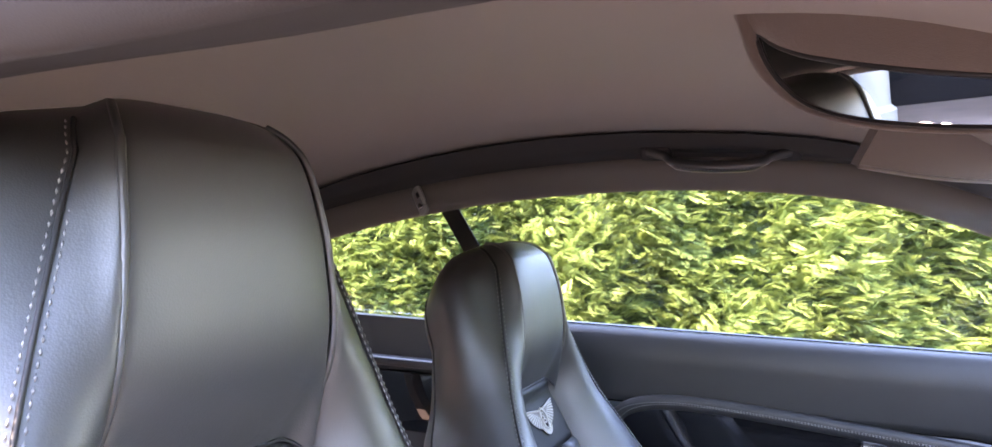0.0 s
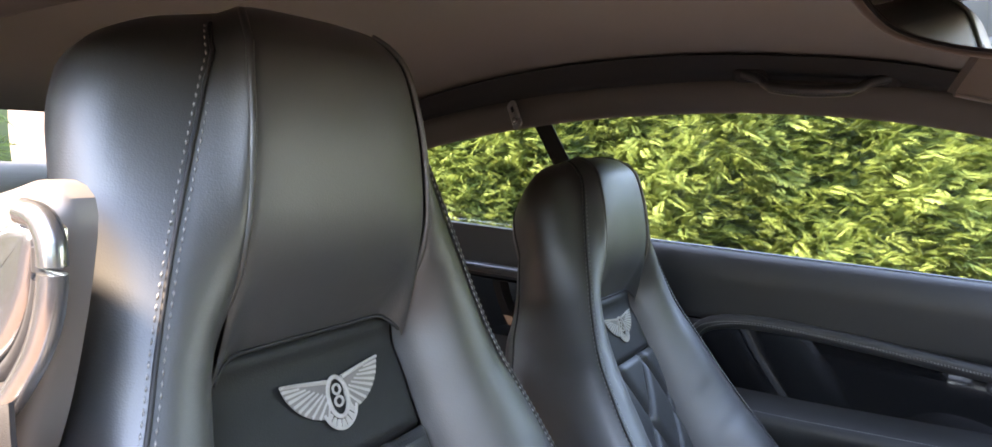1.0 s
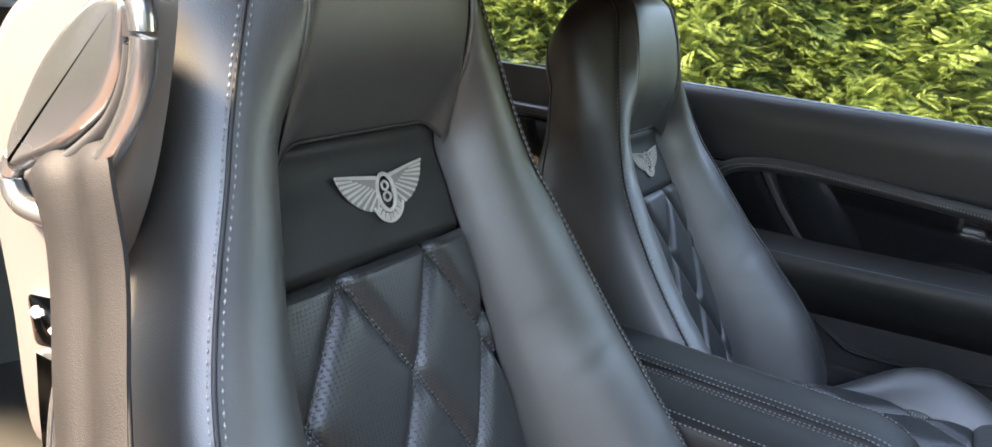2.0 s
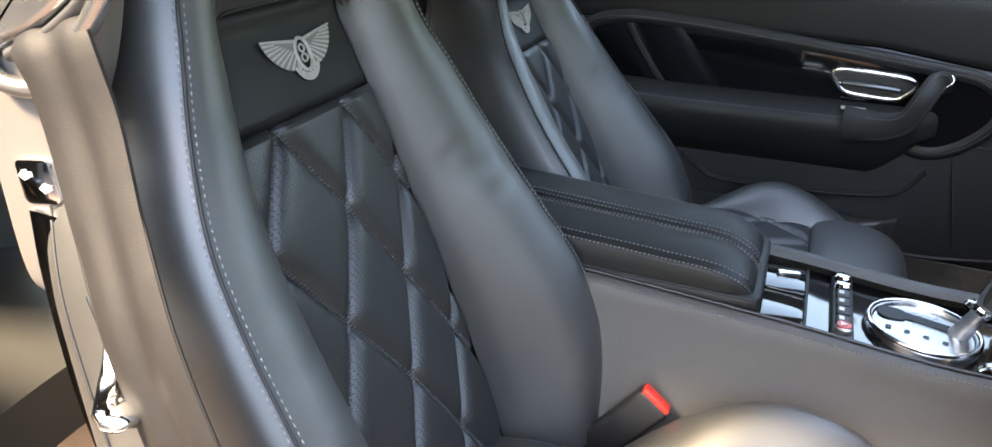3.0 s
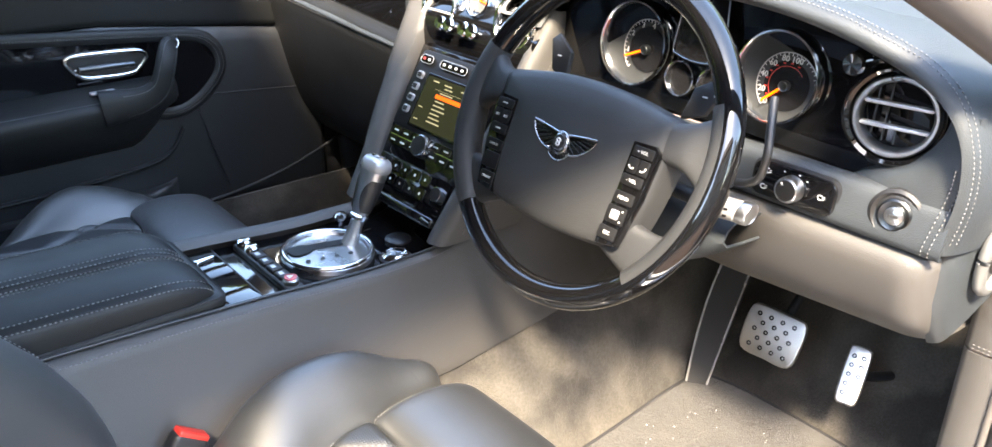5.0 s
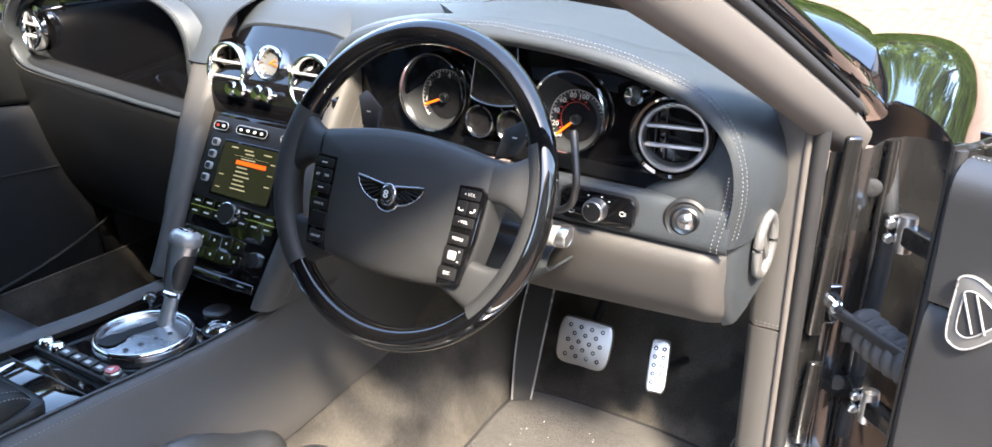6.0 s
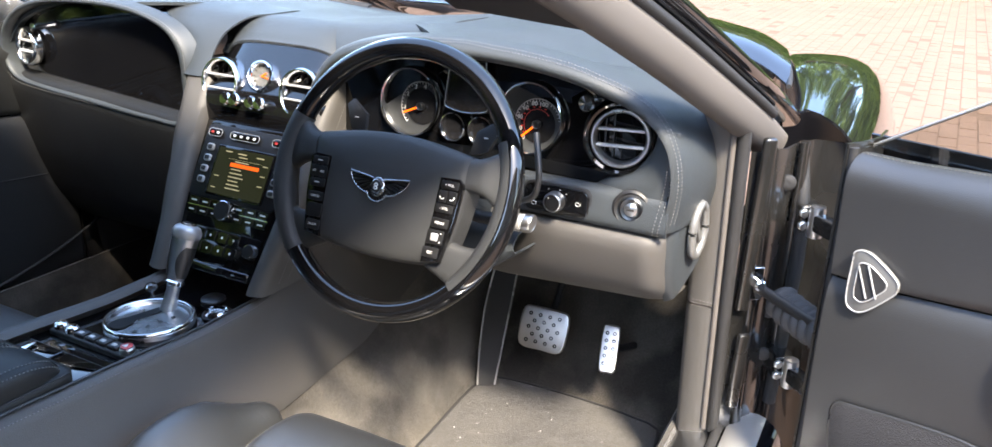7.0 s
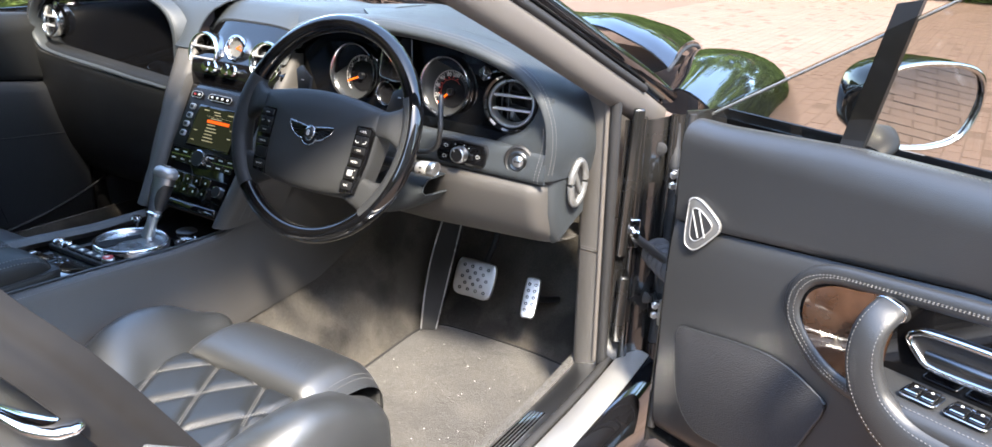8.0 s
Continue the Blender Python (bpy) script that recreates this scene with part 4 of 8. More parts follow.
            g.append([(x, sg * y, z) for y, z in spline([(inn, base - 0.010), (inn + 0.006, base + 0.006), (inn + 0.30 * mid, base + 0.40 * (top - base) + 0.016), (inn + 0.62 * mid, base + 0.76 * (top - base) + 0.018), (inn + 0.86 * mid, base + 0.96 * (top - base) + 0.011), (rim, top), (rim + 0.007, top - 0.012), (rim + 0.012, top - 0.06), (rim + 0.010, -0.14), (rim, -0.22)], 36)])
        front = g[-1]
        g.append([(x + 0.012, 0.7 * y + 0.3 * sg * 0.2, z * 0.9 - 0.03) for x, y, z in front])
        g.append([(x + 0.012, 0.4 * y + 0.6 * sg * 0.2, min(z, -0.10) - 0.02) for x, y, z in front])
        g = np.array(g) + c
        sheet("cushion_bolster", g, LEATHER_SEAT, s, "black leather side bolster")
        for d in (20,):
            stitches("stitching", g[12:46, d], s, lift=(0, 0, 0.0014))
        tube("crest_seam", g[12:46, 21] + np.array([0, 0, 0.0004]), 0.0012, RUBBER, s, "", n=6)
    rbox("seat_base", (0.46, 0.46, 0.16), Matrix.Translation(c + (0.05, 0, -0.155)), PLASTIC, s, "", 0.02)
    for sg in (-1, 1):
        rbox("seat_rail", (0.52, 0.035, 0.04), Matrix.Translation((c[0] + 0.05, c[1] + sg * 0.17, 0.247)), SATIN, s, "steel floor rail", 0.004)
    return s


driver_seat = car_seat("black leather driver's seat, diamond quilted, with a stitched winged badge", (-0.285, -0.365, 0.887), (0.045, -0.372, 0.425), 0.96, flare=0.020)
car_seat("black leather passenger seat, diamond quilted, set a little lower", (-0.316, 0.363, 0.802), (0.010, 0.372, 0.440), 0.88, 0.06, 27.5)

# ---- centre console ----
console = thing("centre_console", "grey leather centre console with gloss black top", "centre console")


def con_top(x):
    return float(interp(x, [-0.35, -0.05, 0.20, 0.40, 0.50, 0.56], [0.612, 0.603, 0.588, 0.574, 0.580, 0.610]))


for sd in (-1, 1):
    rows = []
    for x in np.linspace(-0.40, 0.95, 60):
        zt = con_top(min(x, 0.52)) + max(0, x - 0.52) * 0.3
        zb = float(np.interp(x, [-0.45, 0.46, 0.67, 0.84, 1.0], [0.41, 0.41, 0.43, 0.49, 0.53]))
        rows.append([(x, sd * y, z) for y, z in spline([(0.094, zt - 0.004), (0.100, zt + 0.003), (0.110, zt + 0.003), (0.118, zt - 0.006), (0.125, zt - 0.03), (0.145, 0.5 * (zt + zb)), (0.165, zb + 0.02), (0.168, zb)], 24)])
    g = np.array(rows)
    sheet("side_wall", g, LEATHER_GREY, console, "smooth grey leather flank", 0.004)
    stitches("stitching", g[:41, 3], console, lift=(0, 0, 0.001))
    tube("edge_piping", g[:41, 1] + np.array([0, 0, 0.002]), 0.002, LEATHER, console, "", n=6)
# gloss tray
tray = [[(x, y, con_top(x) - 0.012) for y in np.linspace(-0.096, 0.096, 8)] for x in np.linspace(0.12, 0.515, 20)]
sheet("gloss_tray", tray, GLOSS_BLACK, console, "gloss black veneer", 0.006)
rbox("lid_gap", (0.004, 0.18, 0.004), pose(0.215, 0, con_top(0.215) - 0.010), PLASTIC, console, bevel=0.001, segs=1)
for k, y in enumerate((-0.045, 0.045)):
    rbox("ashtray_lid", (0.062, 0.082, 0.006), pose(0.182, y, con_top(0.18) - 0.009, 0, 2, 0), GLOSS_BLACK, console, "gloss black lid", 0.002)
rbox("lid_catch", (0.030, 0.010, 0.006), pose(0.190, 0.052, con_top(0.19) - 0.003, 0, 2, 15), CHROME, console, "chrome catch", 0.002)
# a row of small switches across the tray
row = rbox("switch_panel", (0.026, 0.165, 0.010), pose(0.258, 0.002, con_top(0.258) - 0.008, 0, 2, 0), PLASTIC, console, "row of small switches", 0.003)
for k in range(7):
    y = 0.072 - 0.0235 * k
    if k in (0, 1, 6):
        lathe("knob" if k < 2 else "hazard_button", [(0.0105, 0), (0.0105, 0.006), (0.008, 0.0085), (0.0, 0.009)], pose(0.258, y, con_top(0.258) - 0.003), CHROME if k < 2 else ALU, row, "", 20)
        if k == 6:
            lathe("hazard_cap", [(0.0085, 0), (0.0085, 0.0035), (0.0, 0.004)], pose(0.258, y, con_top(0.258) + 0.0035), RED_BUTTON, row, "red hazard button", 20)
            plate("hazard_mark", [(-0.004, -0.0045), (0.004, 0.0), (-0.004, 0.0045)], 0.0004, pose(0.258, y, con_top(0.258) + 0.0076), WHITE_MARK, row, "", 0)
    else:
        rbox("rocker", (0.017, 0.019, 0.007), pose(0.258, y, con_top(0.258) - 0.001, 0, 2, 0), PLASTIC, row, "", 0.002)
        rbox("rocker_mark", (0.006, 0.008, 0.0006), pose(0.256, y, con_top(0.258) + 0.0030, 0, 2, 0), WHITE_MARK, row, "", 0)
# round cup cover and lighter at the front of the tray
lathe("cubby_cover", [(0.020, 0), (0.020, 0.003), (0.017, 0.005), (0.0, 0.004)], pose(0.462, -0.020, con_top(0.46) - 0.011), PLASTIC, console, "", 24)
lathe("lighter", [(0.020, 0), (0.020, 0.005), (0.016, 0.008), (0.013, 0.006), (0.012, 0.010), (0.0, 0.011)], pose(0.425, -0.068, con_top(0.42) - 0.010), CHROME, console, "chrome lighter knob", 24)
lathe("lighter_ring", [(0.024, 0), (0.024, 0.002), (0.021, 0.003), (0.021, 0)], pose(0.425, -0.068, con_top(0.42) - 0.010), PLASTIC, console, "", 24)
kn = new("cubby_pull")
kn.parent = console
lathe("pull_stem", [(0.0035, 0), (0.0035, 0.018)], pose(0.412, 0.062, con_top(0.41) - 0.010), CHROME, kn, "", 10)
lathe("pull_knob", [(0.004, 0.014), (0.010, 0.019), (0.011, 0.023), (0.008, 0.027), (0.0, 0.028)], pose(0.412, 0.062, con_top(0.41) - 0.010), CHROME, kn, "chrome pull knob", 18)

# armrest box with two lids
arm = thing("armrest_box", "black leather armrest box with pale stitching", "armrest")
for sd in (-1, 1):
    rows = []
    for x in np.r_[np.linspace(-0.33, 0.08, 24), 0.085 + 0.067 * np.sin(np.linspace(0.05, 1, 14) * math.pi / 2)]:
        k = np.clip((x - 0.085) / 0.067, 0, 1)
        zt = 0.641 + 0.016 * (0.152 - x) / 0.4 - 0.034 * (1 - math.sqrt(max(0.0, 1 - k**2)))
        zb = min(0.612, zt - 0.013)
        out = 0.097 - 0.012 * k**3 + 0.006 * max(0, -x)
        rows.append([(x, sd * y, z) for y, z in [(0.003, zt - 0.007), (0.0045, zt - 0.002), (0.008, zt), (0.013, zt + 0.0005), (0.018, zt + 0.0015), (0.035, zt + 0.0035), (0.060, zt + 0.003), (0.078, zt + 0.001), (out - 0.012, zt - 0.0005), (out - 0.007, zt - 0.002), (out - 0.002, zt - 0.0055), (out, zt - 0.010), (out + 0.001, 0.5 * (zt - 0.010 + zb)), (out, zb)]])
    g = np.array(rows)
    sheet("lid", g, LEATHER_ARM_AND_SHADE, arm, "padded black leather lid", 0.004)
    for j in (2, 4, 8, 10):
        stitches("stitching", g[:, j], arm, lift=(0, 0, 0.0010), r=0.0009)
    body = []
    for x in np.linspace(-0.33, 0.155, 30):
        body.append([(x, sd * y, z) for y, z in spline([(0.0, 0.613), (0.090, 0.612), (0.097, 0.609), (0.098, 0.602), (0.093, 0.588), (0.080, 0.581), (0.0, 0.580)], 20)])
    body.append([(x + 0.006, 0.9 * y, 0.604 + 0.8 * (z - 0.604)) for x, y, z in body[-1]])
    body.append([(x + 0.001, 0.2 * y, 0.604 + 0.2 * (z - 0.604)) for x, y, z in body[-1]])
    sheet("box", np.array(body), LEATHER_ARM_AND_SHADE, arm, "", 0.0)
    tube("parting_line", [(x, sd * 0.0985, 0.613 - 0.004 * (x + 0.3)) for x in np.linspace(-0.32, 0.15, 20)], 0.0012, RUBBER, arm, "", n=6)

# gear selector
sel = thing("gear_selector", "silver gear selector on a round chrome gate", "gear lever")
gz = con_top(0.355) - 0.006
lathe("gate_plate", [(0.066, -0.006), (0.067, 0.002), (0.063, 0.006), (0.059, 0.005), (0.057, 0.001), (0.0, 0.003)], pose(0.352, -0.002, gz, 0, 2, 0), SATIN, sel, "satin round gate plate with chrome rim", 56)
tube("gate_rim", [(0.352 + 0.0635 * math.cos(a), -0.002 + 0.0635 * math.sin(a), gz + 0.005 - 0.0022 * math.cos(a)) for a in np.linspace(0, 2 * math.pi, 64, endpoint=False)], 0.0035, CHROME, sel, "chrome rim", True, 10)
slot = round_rect(0.090, 0.017, 0.008)
plate("slot", slot, 0.0012, pose(0.345, 0.018, gz + 0.0032, 0, 2, -12), KEY_PLASTIC, sel, "black selector slot", 0.0004, 1)
plate("slot_hook", round_rect(0.034, 0.030, 0.012), 0.0012, pose(0.318, 0.020, gz + 0.0040, 0, 2, 0), KEY_PLASTIC, sel, "", 0.0004, 1)
for k in range(4):
    lathe("position_dot", [(0.0036, 0), (0.0036, 0.0012), (0.0028, 0.0014), (0.0024, 0.0004), (0.0, 0.0003)], pose(0.312 + 0.021 * k, -0.016 - 0.0035 * k, gz + 0.0036 - 0.0008 * k, 0, 2, 0), SATIN_DARK, sel, "", 14)
la, lb = np.array((0.392, 0.004, gz)), np.array((0.442, -0.003, 0.689))
ax = (lb - la) / np.linalg.norm(lb - la)
L = float(np.linalg.norm(lb - la))
ly = np.cross(ax, (1, 0, 0))
ly /= np.linalg.norm(ly)
lx = np.cross(ly, ax)
lm = basis(la, tuple(lx), tuple(ly), tuple(ax))
lathe("shaft", [(0.013, -0.006), (0.0115, 0.01), (0.010, 0.030), (0.0105, 0.042)], lm, SATIN, sel, "satin silver shaft", 24)
lathe("collar", [(0.011, 0.038), (0.0145, 0.041), (0.0150, 0.046), (0.012, 0.049)], lm, CHROME, sel, "chrome collar", 24)
lathe("grip", [(0.012, 0.047), (0.0145, 0.060), (0.0175, 0.085), (0.0200, L - 0.022), (0.0202, L - 0.014)], lm, SATIN, sel, "satin silver grip", 30)
for sg in (-1, 1):
    g = []
    for k in np.linspace(0, 1, 16):
        h = 0.053 + k * (L - 0.026 - 0.053)
        r = float(np.interp(h, [0.047, 0.060, 0.085, L - 0.014], [0.012, 0.0145, 0.0175, 0.0202])) + 0.0012
        wdt = 1.15 * math.sin(math.pi * min(1, 0.12 + k * 0.80)) ** 0.5
        g.append([(r * math.cos(a), r * math.sin(a), h) for a in np.linspace(-wdt, wdt, 12) + (math.pi * 1.5 if sg < 0 else math.pi * 0.5)])
    g = np.array(g)
    mm = np.array(lm)
    sheet("leather_inlay", g @ mm[:3, :3].T + mm[:3, 3], LEATHER, sel, "black leather inlay", 0.001)
lathe("cap", [(0.0202, L - 0.014), (0.0225, L - 0.010), (0.0228, L - 0.003), (0.0195, L + 0.004), (0.014, L + 0.007), (0.0, L + 0.0075)], lm, SILVER_PLASTIC, sel, "pale silver cap", 30)
lathe("cap_button", [(0.012, L + 0.0065), (0.012, L + 0.009), (0.009, L + 0.0105), (0.0, L + 0.0105)], lm, CHROME, sel, "chrome button", 24)

# ---- dashboard ----
dash = thing("dashboard", "grey leather dashboard with gloss black fascia and chrome instruments", "dashboard")
ARCH = [(-0.098, 0.800), (-0.104, 0.850), (-0.128, 0.905), (-0.185, 0.955), (-0.29, 0.980), (-0.42, 0.983), (-0.53, 0.974), (-0.617, 0.953), (-0.675, 0.925), (-0.706, 0.885), (-0.714, 0.830), (-0.704, 0.765)]
arch = spline(ARCH, 90)


def arch_path(pts, x0, x1):
    """Arch in the y-z plane; x runs from x0 on the crown to x1 at the feet."""
    zt = max(p[1] for p in pts)
    return np.array([(x0 + (x1 - x0) * min(1.0, (zt - z) / 0.2) ** 1.3, y, z) for y, z in pts])


roll = arch_path(arch, 0.612, 0.632)
# brow: from the arch edge back over the dash to the windscreen
brow = []
for x, y, z in roll:
    k, b = np.clip((z - 0.80) / 0.15, 0, 1), float(np.clip((-y - 0.54) / 0.10, 0, 1))
    out_y = float(np.clip((y + 0.4) / 0.12, -1, 1))
    line = spline([(x + 0.030, y, z - 0.016 * k), (x + 0.004, y, z - 0.010 * k), (x - 0.004, y, z), (x + 0.010, y + out_y * 0.012 * (1 - 0.6 * k), z + 0.012 * k), (x + 0.045, y + out_y * 0.022 * (1 - 0.7 * k), z + 0.014 * k), (x + 0.055 + 0.040 * b, y + out_y * (0.022 + 0.006 * b) * (1 - 0.7 * k), z + 0.014 * k - 0.006 * (1 - b)), (x + 0.065 + 0.085 * b, y + out_y * (0.022 + 0.012 * b) * (1 - 0.7 * k), z + 0.012 * k - 0.012 * (1 - b))], 30)
    brow.append(line)
sheet("brow", np.array(brow), LEATHER_DASH, dash, "grey leather brow with double stitching", 0.003)
for d in (0.013, 0.020):
    seam = []
    for line in brow[8:]:
        i = int(np.argmin(line[:, 0]))
        run = np.r_[0, np.cumsum(np.linalg.norm(np.diff(line[i:], axis=0), axis=1))]
        seam.append([np.interp(d, run, line[i:, c]) for c in range(3)])
    seam = np.array(seam)
    seam = np.array([seam[max(0, i - 2):i + 3].mean(0) for i in range(len(seam))])
    stitches("stitching", spline(seam, 200) + np.array((-0.0014, 0, 0.0017)), dash)


def top_z(x, y):
    """Dash top: two shallow crowns over the driver's and the passenger's side."""
    crown = 0.985 - 0.012 * math.cos(2 * math.pi * y / 0.76) if abs(y) < 0.38 else float(interp(abs(y), [0.38, 0.45, 0.53, 0.617, 0.66, 0.69, 0.72], [0.997, 0.994, 0.983, 0.959, 0.938, 0.912, 0.870]))
    k = (x - 0.64) / 0.5
    return crown - 0.002 + 0.012 * math.sin(min(1, max(0, k)) * math.pi) - 0.025 * k**2


tops = []
for y in np.linspace(-0.706, 0.706, 90):
    far = 1.18 - 0.22 * (abs(y) / 0.735) ** 2
    near = 0.648 + 0.10 * float(np.clip((0.33 - abs(y)) / 0.10, 0, 1))
    tops.append([(near + s * (far - near), y, top_z(near + s * (far - near), y)) for s in np.linspace(0, 1, 30)])
sheet("dash_top", np.array(tops), LEATHER_DASH, dash, "grey leather dash top", 0.006)
# defroster slot
for sd in (-1, 1):
    d = new("demister_vent")
    d.parent = dash
    path = [(0.90 + 0.24 * (1 - (abs(y) / 0.58) ** 2), sd * y, top_z(0.90 + 0.24 * (1 - (abs(y) / 0.58) ** 2), y) + 0.002) for y in np.linspace(0.14, 0.56, 30)]
    sweep("slot", path, [(-0.013, 0), (0.013, 0), (0.011, 0.004), (-0.011, 0.004)], PLASTIC, d, "black slotted vent")
    for k in (-1, 0, 1):
        tube("slat", np.array(path) + np.array([0.007 * k, 0, 0.0045]), 0.0012, RUBBER, d, "", n=5)
# the face under the driver's arch
cut = []
for y in np.linspace(-0.708, -0.100, 50):
    zt = float(np.interp(-y, [-p[0] for p in ARCH[:9]] + [0.706, 0.714], [p[1] for p in ARCH[:9]] + [0.885, 0.83])) - 0.004
    cut.append([(0.660 + 0.018 * math.sin((y + 0.1) / -0.61 * math.pi), y, 0.805 + k * (zt - 0.805)) for k in np.linspace(0, 1, 8)])
sheet("fascia", np.array(cut), GLOSS_BLACK, dash, "gloss black veneer fascia", 0.006)
# leather strip under the fascia and knee pad
low = []
for y in np.linspace(-0.712, -0.13, 40):
    e = np.clip((abs(y + 0.42) - 0.2) / 0.09, 0, 1) ** 2
    low.append([(x, y, z) for x, z in spline([(0.668, 0.806), (0.645, 0.815), (0.632, 0.808), (0.626, 0.785), (0.624, 0.765), (0.630, 0.759)], 16)])
sheet("switch_strip", np.array(low), LEATHER_DASH, dash, "grey leather strip", 0.004)
knee = []
for y in np.r_[np.linspace(-0.708, -0.67, 12), np.linspace(-0.665, -0.15, 36)]:
    zb = 0.622 + 0.014 * np.clip((-y - 0.45) / 0.25, 0, 1)
    rnd = 0.030 * (1 - math.sqrt(max(0.0, 1 - (max(0.0, -y - 0.672) / 0.036) ** 2)))
    knee.append([(x + rnd, y, z) for x, z in spline([(0.640, 0.757), (0.624, 0.750), (0.628, 0.72), (0.648, 0.67), (0.670, zb + 0.015), (0.690, zb), (0.74, zb - 0.012), (0.86, zb - 0.02)], 26)])
sheet("knee_pad", np.array(knee), LEATHER_GREY, dash, "grey leather knee pad", 0.004)
endc = []
for k in np.linspace(0, 1, 20):
    row = []
    for x, y in spline([(0.650, -0.700), (0.654, -0.712), (0.668, -0.720), (0.70, -0.727), (0.745, -0.733)], 16):
        zl = 0.634 + 0.055 * (max(0.0, x - 0.65) / 0.095) ** 0.7
        z = zl + k * (0.800 - zl)
        x0 = float(np.interp(z, [0.62, 0.66, 0.70, 0.74, 0.765, 0.80], [0.706, 0.676, 0.658, 0.650, 0.650, 0.650]))
        row.append((x0 + (x - 0.650) * (0.745 - x0) / 0.095, y, z))
    endc.append(row)
sheet("end_cap", np.array(endc), LEATHER_DASH, dash, "grey leather dash end", 0.004)
corner = []
for z in np.linspace(0.800, 0.905, 22):
    yi = float(interp(z, [0.800, 0.822, 0.837, 0.853, 0.873, 0.896, 0.91], [-0.585, -0.612, -0.645, -0.662, -0.674, -0.680, -0.684]))
    yo = float(interp(z, [0.80, 0.86, 0.91], [-0.713, -0.716, -0.714]))
    corner.append([(x, yi + f * (yo - yi), z) for f, x in ((0.0, 0.664), (0.05, 0.652), (0.16, 0.644), (0.4, 0.638), (0.7, 0.634), (0.92, 0.634), (1.0, 0.640))])
sheet("fascia_corner", np.array(corner), LEATHER_DASH, dash, "grey leather corner round the fascia", 0.003)
for d in (0.0, 0.007):
    stitches("stitching", spline([(0.6225, -0.7135 + d, 0.857), (0.6315, -0.7105 + d, 0.835), (0.6315, -0.708 + d, 0.815), (0.6265, -0.705 + d, 0.792), (0.6232, -0.702 + d, 0.771), (0.627, -0.701 + d, 0.760)], 40), dash, lift=(-0.0010, 0, 0))
ev = new("end_vent")
ev.parent = dash
evc = spline([(x - 0.018, -0.7285 - 0.16 * (x - 0.673), z) for x, z in ((0.722, 0.790), (0.738, 0.780), (0.745, 0.755), (0.738, 0.728), (0.720, 0.714), (0.707, 0.728), (0.705, 0.765))], 40, True)
tube("vent_frame", evc, 0.0065, GREY_SATIN, ev, "satin oval vent frame", True, 8)
rbox("vent_slat", (0.062, 0.007, 0.010), pose(0.707, -0.735, 0.752, 0, 62, -10), GREY_SATIN, ev, "", 0.003, 2)
rbox("vent_back", (0.034, 0.003, 0.062), pose(0.707, -0.7335, 0.752, 0, 0, -9), PLASTIC, ev, "", 0.001, 1)

# passenger's arch, mirrored shape
ARCH_P = [(0.205, 0.795), (0.192, 0.870), (0.196, 0.925), (0.235, 0.962), (0.33, 0.983), (0.46, 0.985), (0.57, 0.975), (0.645, 0.950), (0.690, 0.910), (0.702, 0.865), (0.680, 0.828), (0.62, 0.815), (0.45, 0.803), (0.30, 0.792)]
archp = spline(ARCH_P, 110, True)
rollp = np.array([(0.628 + 0.02 * (0.985 - z), y, z) for y, z in archp])
browp = []
for (x, y, z), (dy, dz) in zip(rollp, np.stack([archp[:, 0] - 0.45, (archp[:, 1] - 0.89) * 2.2], 1)):
    n = np.array([dy, dz])
    n /= np.linalg.norm(n)
    browp.append(spline([(x + 0.034, y - 0.002 * n[0], z - 0.002 * n[1]), (x + 0.006, y, z), (x, y + 0.004 * n[0], z + 0.004 * n[1]), (x + 0.006, y + 0.014 * n[0], z + 0.010 * n[1]), (x + 0.030, y + 0.026 * n[0], z + 0.014 * n[1])], 12))
sheet("brow", np.array(browp), LEATHER_DASH, dash, "grey leather brow with double stitching", 0.0, wrap_u=True)
for d in (0.010, 0.016):
    stitches("stitching", [(x + 0.002, y + d * (1 if y > 0.45 else -1) * 0.7, z + 0.5 * d * (1 if z > 0.89 else -1)) for x, y, z in rollp[list(range(0, 92))]], dash)
bm = bmesh.new()
bm.faces.new([bm.verts.new((0.664, y, z)) for y, z in archp])
r = bmesh.ops.extrude_face_region(bm, geom=list(bm.faces))
bmesh.ops.translate(bm, vec=(0.012, 0, 0), verts=[e for e in r["geom"] if isinstance(e, bmesh.types.BMVert)])
bmesh.ops.recalc_face_normals(bm, faces=bm.faces)
part("passenger_fascia", bm, GLOSS_BLACK, dash, "gloss black veneer panel")
glove = []
for y in np.linspace(0.16, 0.722, 40):
    zt = 0.790 + 0.04 * (y - 0.16) / 0.56
    glove.append([(x, y, z) for x, z in spline([(0.668, zt + 0.008), (0.640, zt - 0.002), (0.636, zt - 0.02), (0.646, zt - 0.08), (0.672, 0.63), (0.715, 0.53), (0.80, 0.455), (0.95, 0.41)], 28)])
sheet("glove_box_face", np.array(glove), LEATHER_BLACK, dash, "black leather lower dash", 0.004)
lathe("glove_box_lock", [(0.008, 0), (0.008, 0.003), (0.005, 0.004), (0.0, 0.004)], pose(0.652, 0.26, 0.700, 0, -80, 0), CHROME, dash, "small chrome lock", 16)
endl = [[(x, 0.722 - 0.02 * max(0, (z - 0.86) / 0.07) ** 2, z) for x in np.linspace(0.636, 0.80, 8)] for z in np.linspace(0.56, 0.93, 12)]
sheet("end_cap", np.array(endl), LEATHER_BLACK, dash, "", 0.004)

# ---- centre stack ----
SX = np.array((0.0, -1.0, 0.0))                     # to the right as one faces it
SA = math.atan(0.60)
SU = np.array((math.sin(SA), 0, math.cos(SA)))      # up its slope
SF = np.array((-math.cos(SA), 0, math.sin(SA)))     # out of its face
